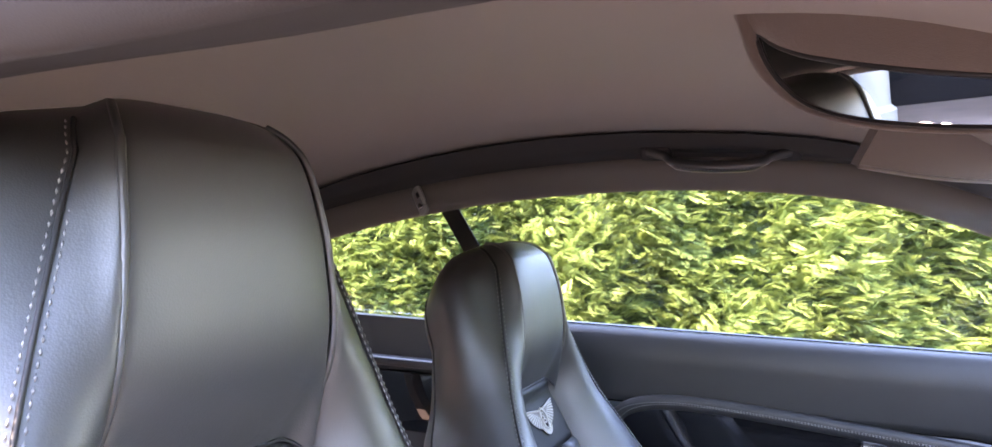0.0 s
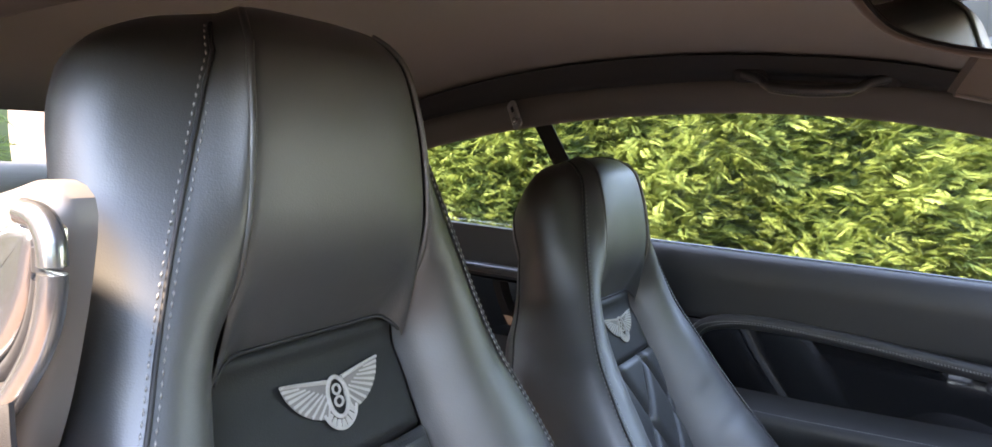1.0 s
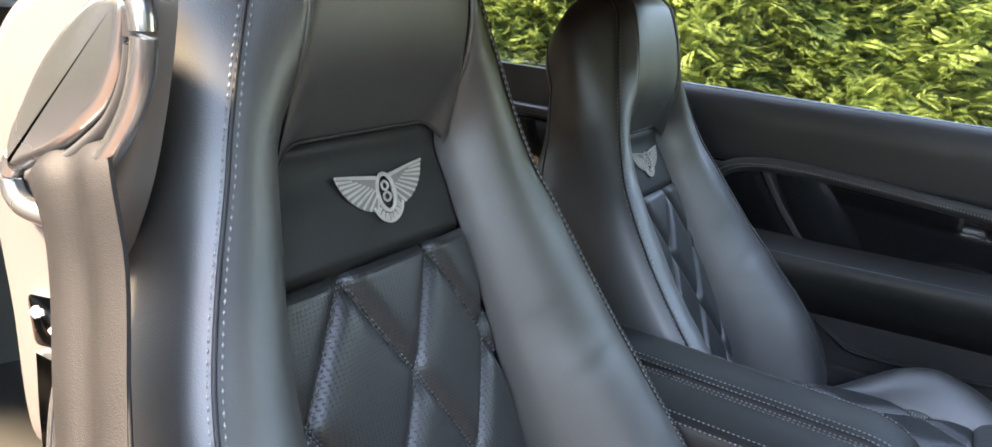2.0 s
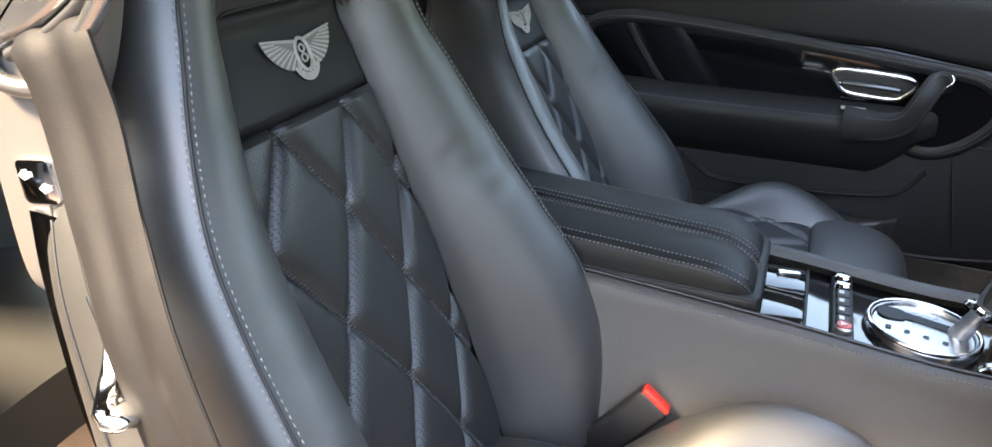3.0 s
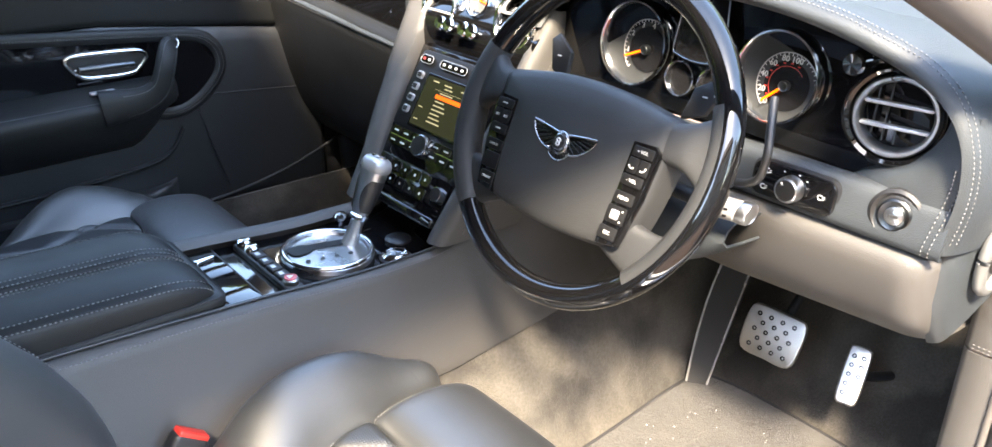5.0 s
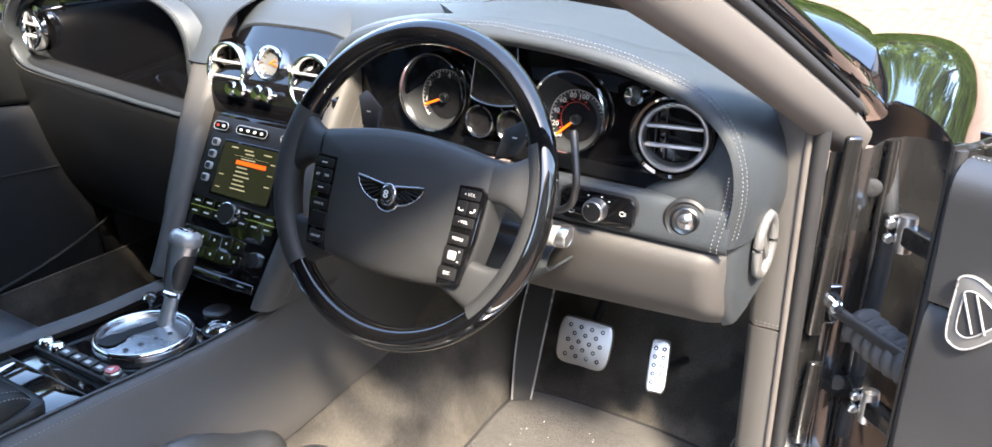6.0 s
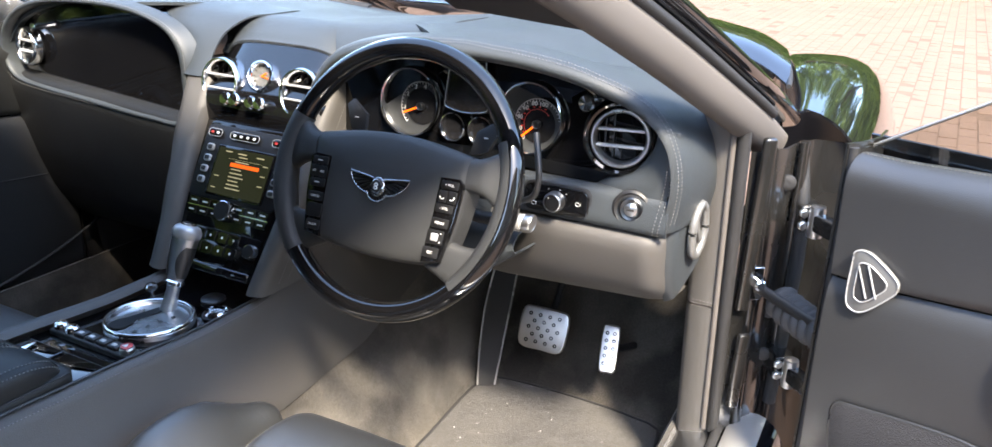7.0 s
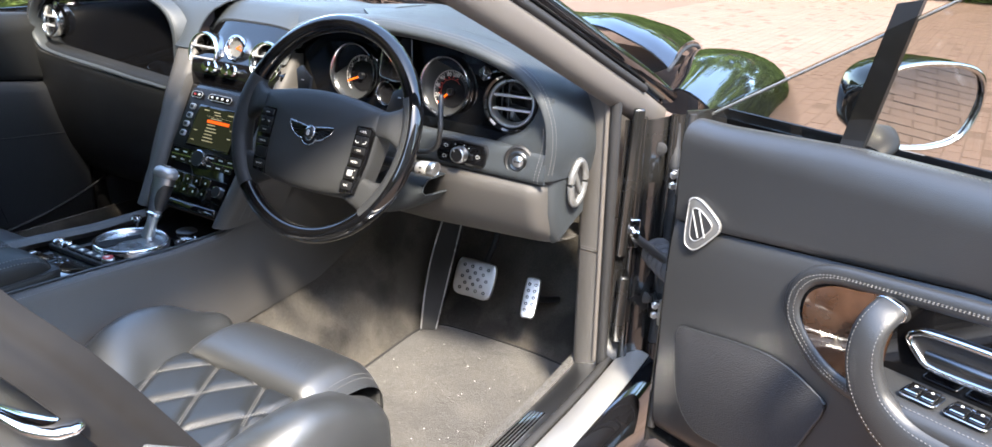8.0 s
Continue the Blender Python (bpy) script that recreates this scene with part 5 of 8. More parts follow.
SO = np.array((0.527, 0.0, 0.686))


def on_stack(s, t, out=0.0, spin=0.0):
    o = SO + s * SX + t * SU + out * SF
    return basis(o, tuple(SX), tuple(SU), tuple(SF)) @ pose(0, 0, 0, 0, 0, spin)


stack = thing("radio_stack", "gloss black radio and climate stack with chrome knobs", "car radio")
plate("face", [(-0.088, -0.098), (0.088, -0.098), (0.100, 0.03), (0.108, 0.155), (-0.108, 0.155), (-0.100, 0.03)], 0.010, on_stack(0, 0, -0.010), VENEER_BLACK, stack, "gloss black stack face", 0.004)
head = plate("head_unit", round_rect(0.190, 0.128, 0.010, cy=0.083), 0.004, on_stack(0, 0, 0.0), KEY_PLASTIC, stack, "black satin head unit", 0.002)
plate("screen_bezel", round_rect(0.126, 0.088, 0.004, cx=0.006, cy=0.070), 0.002, on_stack(0, 0, 0.004), GLOSS_BLACK, head, "", 0.001)
plate("screen", round_rect(0.118, 0.080, 0.003, cx=0.006, cy=0.070), 0.001, on_stack(0, 0, 0.0056), SCREEN, head, "lit navigation screen", 0.0003, 1)
for s, t, w, h, mt in ([(0.0, 0.103, 0.018, 0.0030, SCREEN_TEXT), (-0.030, 0.104, 0.014, 0.003, SCREEN_TEXT), (0.040, 0.102, 0.016, 0.003, SCREEN_TEXT), (0.004, 0.0975, 0.018, 0.0026, SCREEN_TEXT),
                       (0.010, 0.0925, 0.072, 0.0006, SCREEN_TEXT), (0.004, 0.0890, 0.030, 0.0028, SCREEN_TEXT), (0.012, 0.0830, 0.062, 0.0062, SCREEN_BAR)]
                      + [(-0.004 + 0.002 * (k % 3), 0.0755 - 0.0066 * k, 0.022 + 0.005 * ((k * 7) % 3), 0.0030, SCREEN_TEXT) for k in range(6)]
                      + [(0.055, 0.090 - 0.017 * k, 0.010, 0.0026, SCREEN_TEXT) for k in range(3)] + [(-0.042, 0.060 - 0.02 * k, 0.010, 0.0024, SCREEN_TEXT) for k in range(2)]):
    h = h if mt is SCREEN_BAR else 0.55 * h
    plate("screen_line", [(-w / 2, -h / 2), (w / 2, -h / 2), (w / 2, h / 2), (-w / 2, h / 2)], 0.0003, on_stack(s, t, 0.0066), mt, head, "", 0)
for k in range(4):
    for sg in (-1, 1):
        b = plate("side_key", round_rect(0.014, 0.012, 0.004, cx=sg * 0.078 + 0.004, cy=0.106 - 0.019 * k), 0.004, on_stack(0, 0, 0.004), SILVER_PLASTIC, head, "silver-rimmed key", 0.001, 2)
        plate("key_cap", round_rect(0.0095, 0.0075, 0.002, cx=sg * 0.078 + 0.004, cy=0.106 - 0.019 * k), 0.0012, on_stack(0, 0, 0.0078), PLASTIC, b, "", 0.0004, 1)
for s, w in ((-0.072, 0.030), (-0.006, 0.064), (0.070, 0.030)):
    b = plate("key_bar", round_rect(w, 0.013, 0.006, cx=s, cy=0.132), 0.004, on_stack(0, 0, 0.004), VENEER_BLACK, head, "", 0.0012, 2)
    tube("key_rim", [np.array(on_stack(x, y, 0.0075).translation) for x, y in round_rect(w, 0.013, 0.006, cx=s, cy=0.132)], 0.0006, SILVER_PLASTIC, b, "thin silver rim", True, 5)
    n_k = 4 if w > 0.04 else 2
    for j in range(n_k):
        plate("key_mark", round_rect(0.006, 0.004, 0.0015, cx=s + (j - (n_k - 1) / 2) * w / (n_k + 0.4), cy=0.132), 0.0003, on_stack(0, 0, 0.0082), WHITE_MARK if (j or w > 0.04) else RED_BUTTON, b, "", 0)
# key rows round the large knob
for r_, t in enumerate((0.012, -0.004)):
    for k in range(7):
        if k == 3:
            continue
        b = plate("key", round_rect(0.0215, 0.013, 0.0015, cx=(k - 3) * 0.0255, cy=t), 0.003, on_stack(0, 0, 0.0), VENEER_BLACK, stack, "", 0.0008, 1)
        plate("key_word", [(-0.0055 + (k - 3) * 0.0255, t - 0.001), (0.0055 + (k - 3) * 0.0255, t - 0.001), (0.0055 + (k - 3) * 0.0255, t + 0.001), (-0.0055 + (k - 3) * 0.0255, t + 0.001)], 0.0003, on_stack(0, 0, 0.003), WHITE_MARK, b, "", 0)
    rbox("bright_line", (0.062, 0.0014, 0.0012), on_stack(-0.058, 0.0042, 0.002), CHROME, stack, "", 0) if r_ == 0 else rbox("bright_line", (0.062, 0.0014, 0.0012), on_stack(0.058, 0.0042, 0.002), CHROME, stack, "", 0)
kb = lathe("tuning_knob", [(0.0178, 0), (0.0175, 0.011), (0.0168, 0.013), (0.0158, 0.0134), (0.0154, 0.0120), (0.0, 0.0120)], on_stack(0.0, 0.004, 0.002), CHROME, stack, "large chrome knob with black face", 36)
lathe("knob_face", [(0.0156, 0.0115), (0.0150, 0.0138), (0.0, 0.0142)], on_stack(0.0, 0.004, 0.002), KEY_PLASTIC, kb, "", 30)
clim = plate("climate_panel", round_rect(0.180, 0.046, 0.006, cy=-0.050), 0.003, on_stack(0, 0, 0.0), VENEER_BLACK, stack, "climate panel", 0.0015)
for k in range(10):
    cx, cy = (k % 5 - 2.6) * 0.0255, -0.039 - 0.022 * (k // 5)
    b = plate("climate_key", round_rect(0.022, 0.018, 0.002, cx=cx, cy=cy), 0.002, on_stack(0, 0, 0.003), VENEER_BLACK, clim, "", 0.0008, 1)
    plate("climate_mark", round_rect(0.003, 0.004, 0.001, cx=cx, cy=cy), 0.0003, on_stack(0, 0, 0.005), WHITE_MARK, b, "", 0)
for s in (-0.078, 0.078):
    kb = lathe("climate_knob", [(0.0122, 0), (0.0120, 0.009), (0.0113, 0.011), (0.0106, 0.0112), (0.0102, 0.010), (0.0, 0.010)], on_stack(s, -0.050, 0.003), CHROME, clim, "chrome knob with black face", 28)
    lathe("knob_face", [(0.0104, 0.010), (0.0098, 0.0116), (0.0, 0.0118)], on_stack(s, -0.050, 0.003), KEY_PLASTIC, kb, "", 24)
rbox("stack_foot", (0.18, 0.016, 0.02), on_stack(0, -0.092, 0.0), GLOSS_BLACK, stack, "", 0.004)

# the leather cheeks beside the stack
for sd in (-1, 1):
    rows = []
    for k in np.linspace(0, 1, 30):
        z = 0.590 + k * 0.315
        xf = 0.527 + 0.60 * (z - 0.686)
        inn = 0.092 + 0.024 * np.clip((z - 0.60) / 0.18, 0, 1) + 0.006 * np.clip((z - 0.83) / 0.08, 0, 1) - 0.05 * np.clip((z - 0.90) / 0.06, 0, 1) ** 2
        out = inn + 0.034 + (0.030 * np.clip((z - 0.66) / 0.25, 0, 1) if sd > 0 else -0.006 * np.clip((z - 0.72) / 0.1, 0, 1))
        rows.append([(x, sd * y, zz) for x, y, zz in spline([(xf + 0.012, inn, z), (xf - 0.006, inn + 0.002, z), (xf - 0.011, inn + 0.008, z), (xf - 0.010, out - 0.010, z + 0.002), (xf + 0.002, out, z), (xf + 0.06, out + 0.004, z), (xf + 0.14, out + 0.004, z)], 20)])
    g = np.array(rows)
    if sd > 0:
        sheet("stack_cheek", g, LEATHER_GREY, dash, "pale grey leather cheek", 0.003)
    else:
        sheet("stack_cheek", g[:20], LEATHER_GREY, dash, "pale grey leather cheek", 0.003)
        sheet("upper_cheek", g[19:, :13], LEATHER_GREY, dash, "pale grey leather cheek", 0.003)
        # same cheek, coloured black for the shade under the brow
        sheet("cheek_side_shade", g[19:, 12:], LEATHER_BLACK, dash, "cheek side beside the dials, blackened for shade", 0.003)
    for j in (8, 10):
        stitches("stitching", g[1:, j], dash, lift=(-0.001, 0, 0))
    # the leather runs on over the edge of the dash between the pod and the arch
    saddle = []
    for x, z in spline([(0.630, 0.885), (0.648, 0.912), (0.668, 0.942), (0.690, 0.966), (0.722, 0.983), (0.770, 0.990), (0.84, 0.993), (0.88, 0.990)], 34):
        yi = float(interp(z, [0.88, 0.93, 0.96, 0.995], [0.124, 0.130, 0.120, 0.080]))
        yo = float(interp(z, [0.88, 0.92, 0.955, 0.975, 0.985, 0.995], [0.182, 0.188, 0.225, 0.290, 0.330, 0.340] if sd > 0 else [0.122, 0.136, 0.185, 0.240, 0.290, 0.330]))
        line = []
        for q in np.linspace(0, 1, 14):
            y = yi + q * (max(yo, yi + 0.012) - yi)
            over = float(np.clip((x - 0.70) / 0.06, 0, 1))
            tuck = 0.008 * float(np.clip((x - 0.82) / 0.06, 0, 1))
            line.append((x - 0.004 * math.sin(math.pi * q) * (1 - over), sd * y, (1 - over) * z + over * (top_z(x, y) + 0.002 - tuck)))
        saddle.append(line)
    sheet("dash_saddle", np.array(saddle), LEATHER_DASH, dash, "grey leather rolling over the dash edge", 0.003)


# ---- upper pod: vents, clock, organ stops ----
def ring_vent(r, m, parent, barrel=0.0, satin=False):
    """A bullseye vent: a turned bright ring, a dark throat, two bright cross vanes with dark ones behind."""
    v = new("air_vent")
    v.parent = parent
    metal = SATIN if satin else CHROME
    lathe("bezel", [(r * 0.80, -0.016), (r * 0.805, -0.004), (r * 0.83, 0.002), (r * 0.88, 0.0045), (r * 0.94, 0.0045), (r * 0.99, 0.001), (r * 1.0, -0.004), (r * 0.985, -0.014 - barrel)], m, metal, v, "bright bullseye ring", 56)
    lathe("throat", [(r * 0.81, -0.006), (r * 0.80, -0.026), (0.0, -0.028)], m, KEY_PLASTIC, v, "black throat", 36)
    for k in (-1, 1):
        w = 2 * r * 0.80 * math.sqrt(1 - 0.27 ** 2)
        rbox("vane", (w, 0.0038, 0.011), m @ pose(0, k * 0.27 * r, -0.0045), SILVER_PLASTIC, v, "silver vane", 0.0015, 3)
    for k in range(-2, 3):
        rbox("rear_vane", (0.0016, 1.5 * r * math.sqrt(1 - (0.3 * k) ** 2), 0.006), m @ pose(k * 0.28 * r, 0, -0.020), PLASTIC, v, "", 0)
    return v


def facing(o, tilt=0.0, yaw=0.0):
    """A pose whose z comes out of the dash towards the cabin, x to the right as one faces it."""
    return Matrix.Translation(o) @ pose(0, 0, 0, 0, 0, 90) @ pose(0, 0, 0, 90, 0, 180) @ pose(0, 0, 0, tilt, yaw, 0)


pod = thing("centre_vents", "gloss black centre pod with two chrome vents and a clock", "air vents")
prow = []
for y in np.linspace(-0.142, 0.142, 44):
    e = abs(y) / 0.142
    zt = 0.946 - 0.030 * e ** 4
    drop = 0.020 * e ** 6
    prow.append(spline([(0.614, 0.90 * y, 0.812), (0.614, 0.94 * y, 0.838), (0.625, 0.98 * y, 0.868), (0.654 + drop, y, 0.5 * (0.866 + zt) - 0.002), (0.686 + drop, y, zt)], 18))
sheet("pod_face", np.array(prow), GLOSS_BLACK, pod, "gloss black pod face", 0.005)
hood = []
for y in np.linspace(-0.166, 0.166, 48):
    e = min(1.0, abs(y) / 0.150)
    zt = 0.946 - 0.030 * e ** 4
    drop = 0.020 * e ** 6
    hood.append(spline([(0.692 + drop, 0.95 * y, zt - 0.010), (0.682 + drop, 0.955 * y, zt + 0.001), (0.688 + drop, 0.96 * y, zt + 0.006), (0.706 + drop, y, zt + 0.018 + 0.004 * e ** 4), (0.735, 1.06 * y, 0.6 * (top_z(0.735, y) + 0.003) + 0.4 * (zt + 0.026 + 0.026 * e ** 4)), (0.770, 1.10 * y, top_z(0.770, y) + 0.004 - 0.006 * e), (0.800, 1.12 * y, top_z(0.800, y) - 0.006)], 26))
sheet("pod_hood", np.array(hood), LEATHER_DASH, pod, "grey leather hood", 0.004)
for y in (0.092, -0.084):
    ring_vent(0.0425, facing((0.628, y, 0.881), -12), pod, 0.030)
ck = new("clock")
ck.parent = pod
cm = facing((0.638, 0.006, 0.898), -20)
lathe("bezel", [(0.0205, -0.006), (0.0215, 0.004), (0.0235, 0.006), (0.0262, 0.005), (0.0275, 0.0), (0.0270, -0.024)], cm, CHROME, ck, "chrome clock bezel", 40)
lathe("dial", [(0.0225, -0.003), (0.0, -0.0025)], cm, GREY_SATIN, ck, "grey clock dial", 32)
for k in range(12):
    a = radians(30 * k)
    rbox("hour_mark", (0.0014, 0.004, 0.0006), cm @ pose(0.0175 * math.sin(a), 0.0175 * math.cos(a), -0.0018, 0, 0, -30 * k), PLASTIC, ck, "", 0)
rbox("hour_hand", (0.0018, 0.012, 0.0008), cm @ pose(0.004, 0.0030, -0.001, 0, 0, -60), ORANGE, ck, "", 0)
rbox("minute_hand", (0.0014, 0.016, 0.0008), cm @ pose(0.007, -0.001, -0.0006, 0, 0, -100), ORANGE, ck, "", 0)
for y in (0.060, 0.040, 0.004, -0.015):
    st = new("organ_stop")
    st.parent = pod
    m = facing((0.622, y, 0.853), -22)
    lathe("stem", [(0.0035, -0.01), (0.0035, 0.012)], m, CHROME, st, "", 10)
    lathe("knob", [(0.004, 0.010), (0.0100, 0.014), (0.0115, 0.018), (0.0095, 0.022), (0.0, 0.0235)], m, CHROME, st, "chrome pull knob", 22)

# driver's outer vent and its organ stop
ring_vent(0.0425, facing((0.652, -0.629, 0.882), -4, 12), dash, 0.0, True)
lathe("vent_shroud", [(0.0425, -0.006), (0.0450, 0.001), (0.0485, 0.003), (0.0530, -0.002), (0.0545, -0.012)], facing((0.652, -0.629, 0.882), -4, 12), GLOSS_BLACK, dash, "gloss black vent surround", 44)
m = facing((0.662, -0.580, 0.925), -4, 0)
stp = new("organ_stop")
stp.parent = dash
lathe("stem", [(0.006, -0.01), (0.006, 0.014)], m, CHROME, stp, "", 14)
lathe("knob", [(0.006, 0.012), (0.0105, 0.015), (0.012, 0.020), (0.010, 0.024), (0.0, 0.0255)], m, CHROME, stp, "chrome pull knob", 24)
ring_vent(0.040, facing((0.648, 0.648, 0.886), -4, -8), dash)
stq = new("organ_stop")
stq.parent = dash
m = facing((0.655, 0.600, 0.927), -4, 0)
lathe("stem", [(0.004, -0.01), (0.004, 0.014)], m, CHROME, stq, "", 12)
lathe("knob", [(0.004, 0.012), (0.008, 0.015), (0.009, 0.019), (0.0, 0.022)], m, CHROME, stq, "chrome pull knob", 20)

# ---- instruments ----
clu = thing("instrument_cluster", "chrome-ringed dials with orange needles", "instruments")


def dial(o, r, needle, marks, parent, hub, red=False, sweep_=(225, -45)):
    """A deep dial: chrome ring, grey face, and a scale and needle about a hub set aside from the middle."""
    d = new("dial")
    d.parent = parent
    m = facing(o, -6)
    lathe("bezel", [(r - 0.0015, -0.014), (r - 0.0015, -0.001), (r, 0.0015), (r + 0.0018, 0.001), (r + 0.002, -0.004)], m, CHROME, d, "thin chrome dial ring", 64)
    lathe("face", [(r - 0.001, -0.012), (0.0, -0.012)], m, DIAL, d, "dark grey dial face", 48)
    rin = r * 0.70
    fm = m @ pose(hub[0] * r, hub[1] * r, -0.0115)
    lathe("inner_disc", [(rin * 0.80, 0.0), (rin * 0.79, 0.0008), (0.0, 0.0008)], fm, DIAL_DARK, d, "", 40)

    def inside(a, q):
        return (hub[0] * r + q * math.cos(a)) ** 2 + (hub[1] * r + q * math.sin(a)) ** 2 < (0.955 * r) ** 2
    for k in range(33):
        a = radians(sweep_[0] + (sweep_[1] - sweep_[0]) * k / 32)
        big = k % 4 == 0
        if inside(a, rin + 0.003):
            rbox("tick", (0.0007, 0.0045 if big else 0.0026, 0.0004), fm @ pose(rin * math.cos(a), rin * math.sin(a), 0.0003, 0, 0, math.degrees(a) - 90), WHITE_MARK, d, "", 0)
    arc = [a for a in np.linspace(radians(sweep_[0]), radians(sweep_[1]), 60) if inside(a, rin * 1.05)]
    tube("scale_arc", np.array([np.array(fm @ Vector((rin * 1.05 * math.cos(a), rin * 1.05 * math.sin(a), 0.0005))) for a in arc]), 0.0006, SILVER_PLASTIC, d, "", n=5)
    if red:
        tube("inner_scale", np.array([np.array(fm @ Vector((rin * 0.62 * math.cos(a), rin * 0.62 * math.sin(a), 0.0010))) for a in np.linspace(radians(sweep_[0]), radians(40), 40)]), 0.0003, RED, d, "", n=5)
        for k in range(8):
            a = radians(212 - 21 * k)
            rbox("inner_mark", (0.0030, 0.0014, 0.0003), fm @ pose(rin * 0.72 * math.cos(a), rin * 0.72 * math.sin(a), 0.0010), RED, d, "", 0)
    for word, ang in marks:
        a = radians(ang)
        text_mesh("numeral", word, r * 0.19, fm @ pose(rin * 0.86 * math.cos(a), rin * 0.86 * math.sin(a), 0.0010), WHITE_MARK, d)
    a = radians(needle)
    rbox("needle", (r * 0.60, 0.0028, 0.0014), fm @ pose(r * 0.36 * math.cos(a), r * 0.36 * math.sin(a), 0.006, 0, 0, needle), ORANGE, d, "orange needle", 0.0006, 1)
    lathe("hub", [(0.0062, 0.0), (0.0062, 0.007), (0.0050, 0.0085), (0.0040, 0.0078), (0.0, 0.0078)], fm, SATIN_DARK, d, "dark bright-rimmed hub", 28)
    return d


dial((0.660, -0.276, 0.886), 0.0515, 203, [("1", 190), ("2", 148), ("3", 112), ("4", 80)], clu, (0.34, -0.10))
dial((0.661, -0.484, 0.888), 0.0505, 222, [("0", 226), ("20", 197), ("40", 165), ("60", 134), ("80", 104), ("100", 76)], clu, (0.20, -0.16), True)
for y in (-0.354, -0.403):
    sm = new("small_dial")
    sm.parent = clu
    m = facing((0.662, y, 0.857), -6)
    lathe("bezel", [(0.0195, -0.010), (0.0195, -0.001), (0.0205, 0.0015), (0.0220, 0.001), (0.0225, -0.004)], m, CHROME, sm, "chrome ring", 40)
    lathe("face", [(0.0195, -0.006), (0.0, -0.006)], m, DIAL_DARK, sm, "", 30)
inf = new("info_display")
inf.parent = clu
m = facing((0.664, -0.380, 0.918), -6)
shape = [(-0.030, 0.042), (-0.0365, -0.020), (-0.032, -0.030), (0.0, -0.035), (0.032, -0.030), (0.0365, -0.020), (0.030, 0.042)]
plate("display_pane", shape, 0.002, m, DIAL_DARK, inf, "dark display", 0.0008)
tube("display_frame", np.array([np.array(m @ Vector((x, y, 0.003))) for x, y in spline(shape, 60)]), 0.0012, CHROME, inf, "chrome frame", n=6)

# light switch and ignition lock
lsw = thing("light_switch", "black rotary headlamp switch panel on the dash", "switch")
m = facing((0.628, -0.550, 0.786), -4)
plate("panel", round_rect(0.100, 0.040, 0.012), 0.006, m, GLOSS_BLACK, lsw, "black switch panel", 0.002)
plate("panel_rim", round_rect(0.106, 0.046, 0.014), 0.003, m @ pose(0, 0, -0.001), PLASTIC, lsw, "", 0.0015)
kb = lathe("rotary_knob", [(0.015, 0), (0.0145, 0.010), (0.0135, 0.013), (0.0120, 0.0138), (0.0115, 0.013), (0.0, 0.013)], m @ pose(0.0, -0.001, 0.006), SATIN, lsw, "ribbed chrome knob with black face", 36)
lathe("knob_face", [(0.0116, 0.0128), (0.0112, 0.0142), (0.0, 0.0144)], m @ pose(0.0, -0.001, 0.006), KEY_PLASTIC, kb, "", 26)
rbox("knob_mark", (0.0016, 0.0030, 0.0004), m @ pose(-0.005, 0.006, 0.0205, 0, 0, 40), WHITE_MARK, kb, "", 0)
for x, y in ((-0.032, 0.010), (-0.034, -0.009), (0.034, 0.0), (-0.012, 0.015), (0.006, 0.016), (0.016, 0.012)):
    if abs(x) > 0.03:
        tube("symbol", [np.array(m @ Vector((x + 0.0032 * math.cos(a), y + 0.0026 * math.sin(a), 0.0063))) for a in np.linspace(0.9, 5.2, 10)], 0.0005, WHITE_MARK, lsw, "", n=4)
        for q in (-0.0014, 0.0010):
            rbox("symbol", (0.0030, 0.0008, 0.0004), m @ pose(x + 0.0035, y + q, 0.0062, 0, 0, 30), WHITE_MARK, lsw, "", 0)
    else:
        rbox("symbol", (0.0022, 0.0012, 0.0004), m @ pose(x, y, 0.0062), WHITE_MARK, lsw, "", 0)
ign = thing("ignition_lock", "round ignition lock with dark metal ring", "ignition lock")
m = facing((0.632, -0.660, 0.792), -4, 6)
lathe("ring", [(0.027, -0.004), (0.027, 0.003), (0.0235, 0.005), (0.020, 0.0025), (0.019, 0.003), (0.0, 0.003)], m, PLASTIC, ign, "dark ring", 40)
lathe("bezel", [(0.0175, 0.002), (0.0172, 0.006), (0.0150, 0.0075), (0.0105, 0.0060), (0.0, 0.0060)], m, SATIN_DARK, ign, "dark satin bezel", 36)
lathe("barrel", [(0.0092, 0.005), (0.0092, 0.0085), (0.0080, 0.0095), (0.0, 0.0095)], m, SATIN, ign, "satin lock barrel", 32)
rbox("key_slot", (0.010, 0.003, 0.001), m @ pose(0, 0, 0.0097), RUBBER, ign, "", 0)

# ---- steering wheel, stalks, pedals ----
TILT_W = radians(23.5)
WM = basis((0.466, -0.379, 0.832), (0, -1, 0), (math.sin(TILT_W), 0, math.cos(TILT_W)), (-math.cos(TILT_W), 0, math.sin(TILT_W)))
WMN = np.array(WM)


def on_wheel(pts):
    return np.array(pts, float) @ WMN[:3, :3].T + WMN[:3, 3]


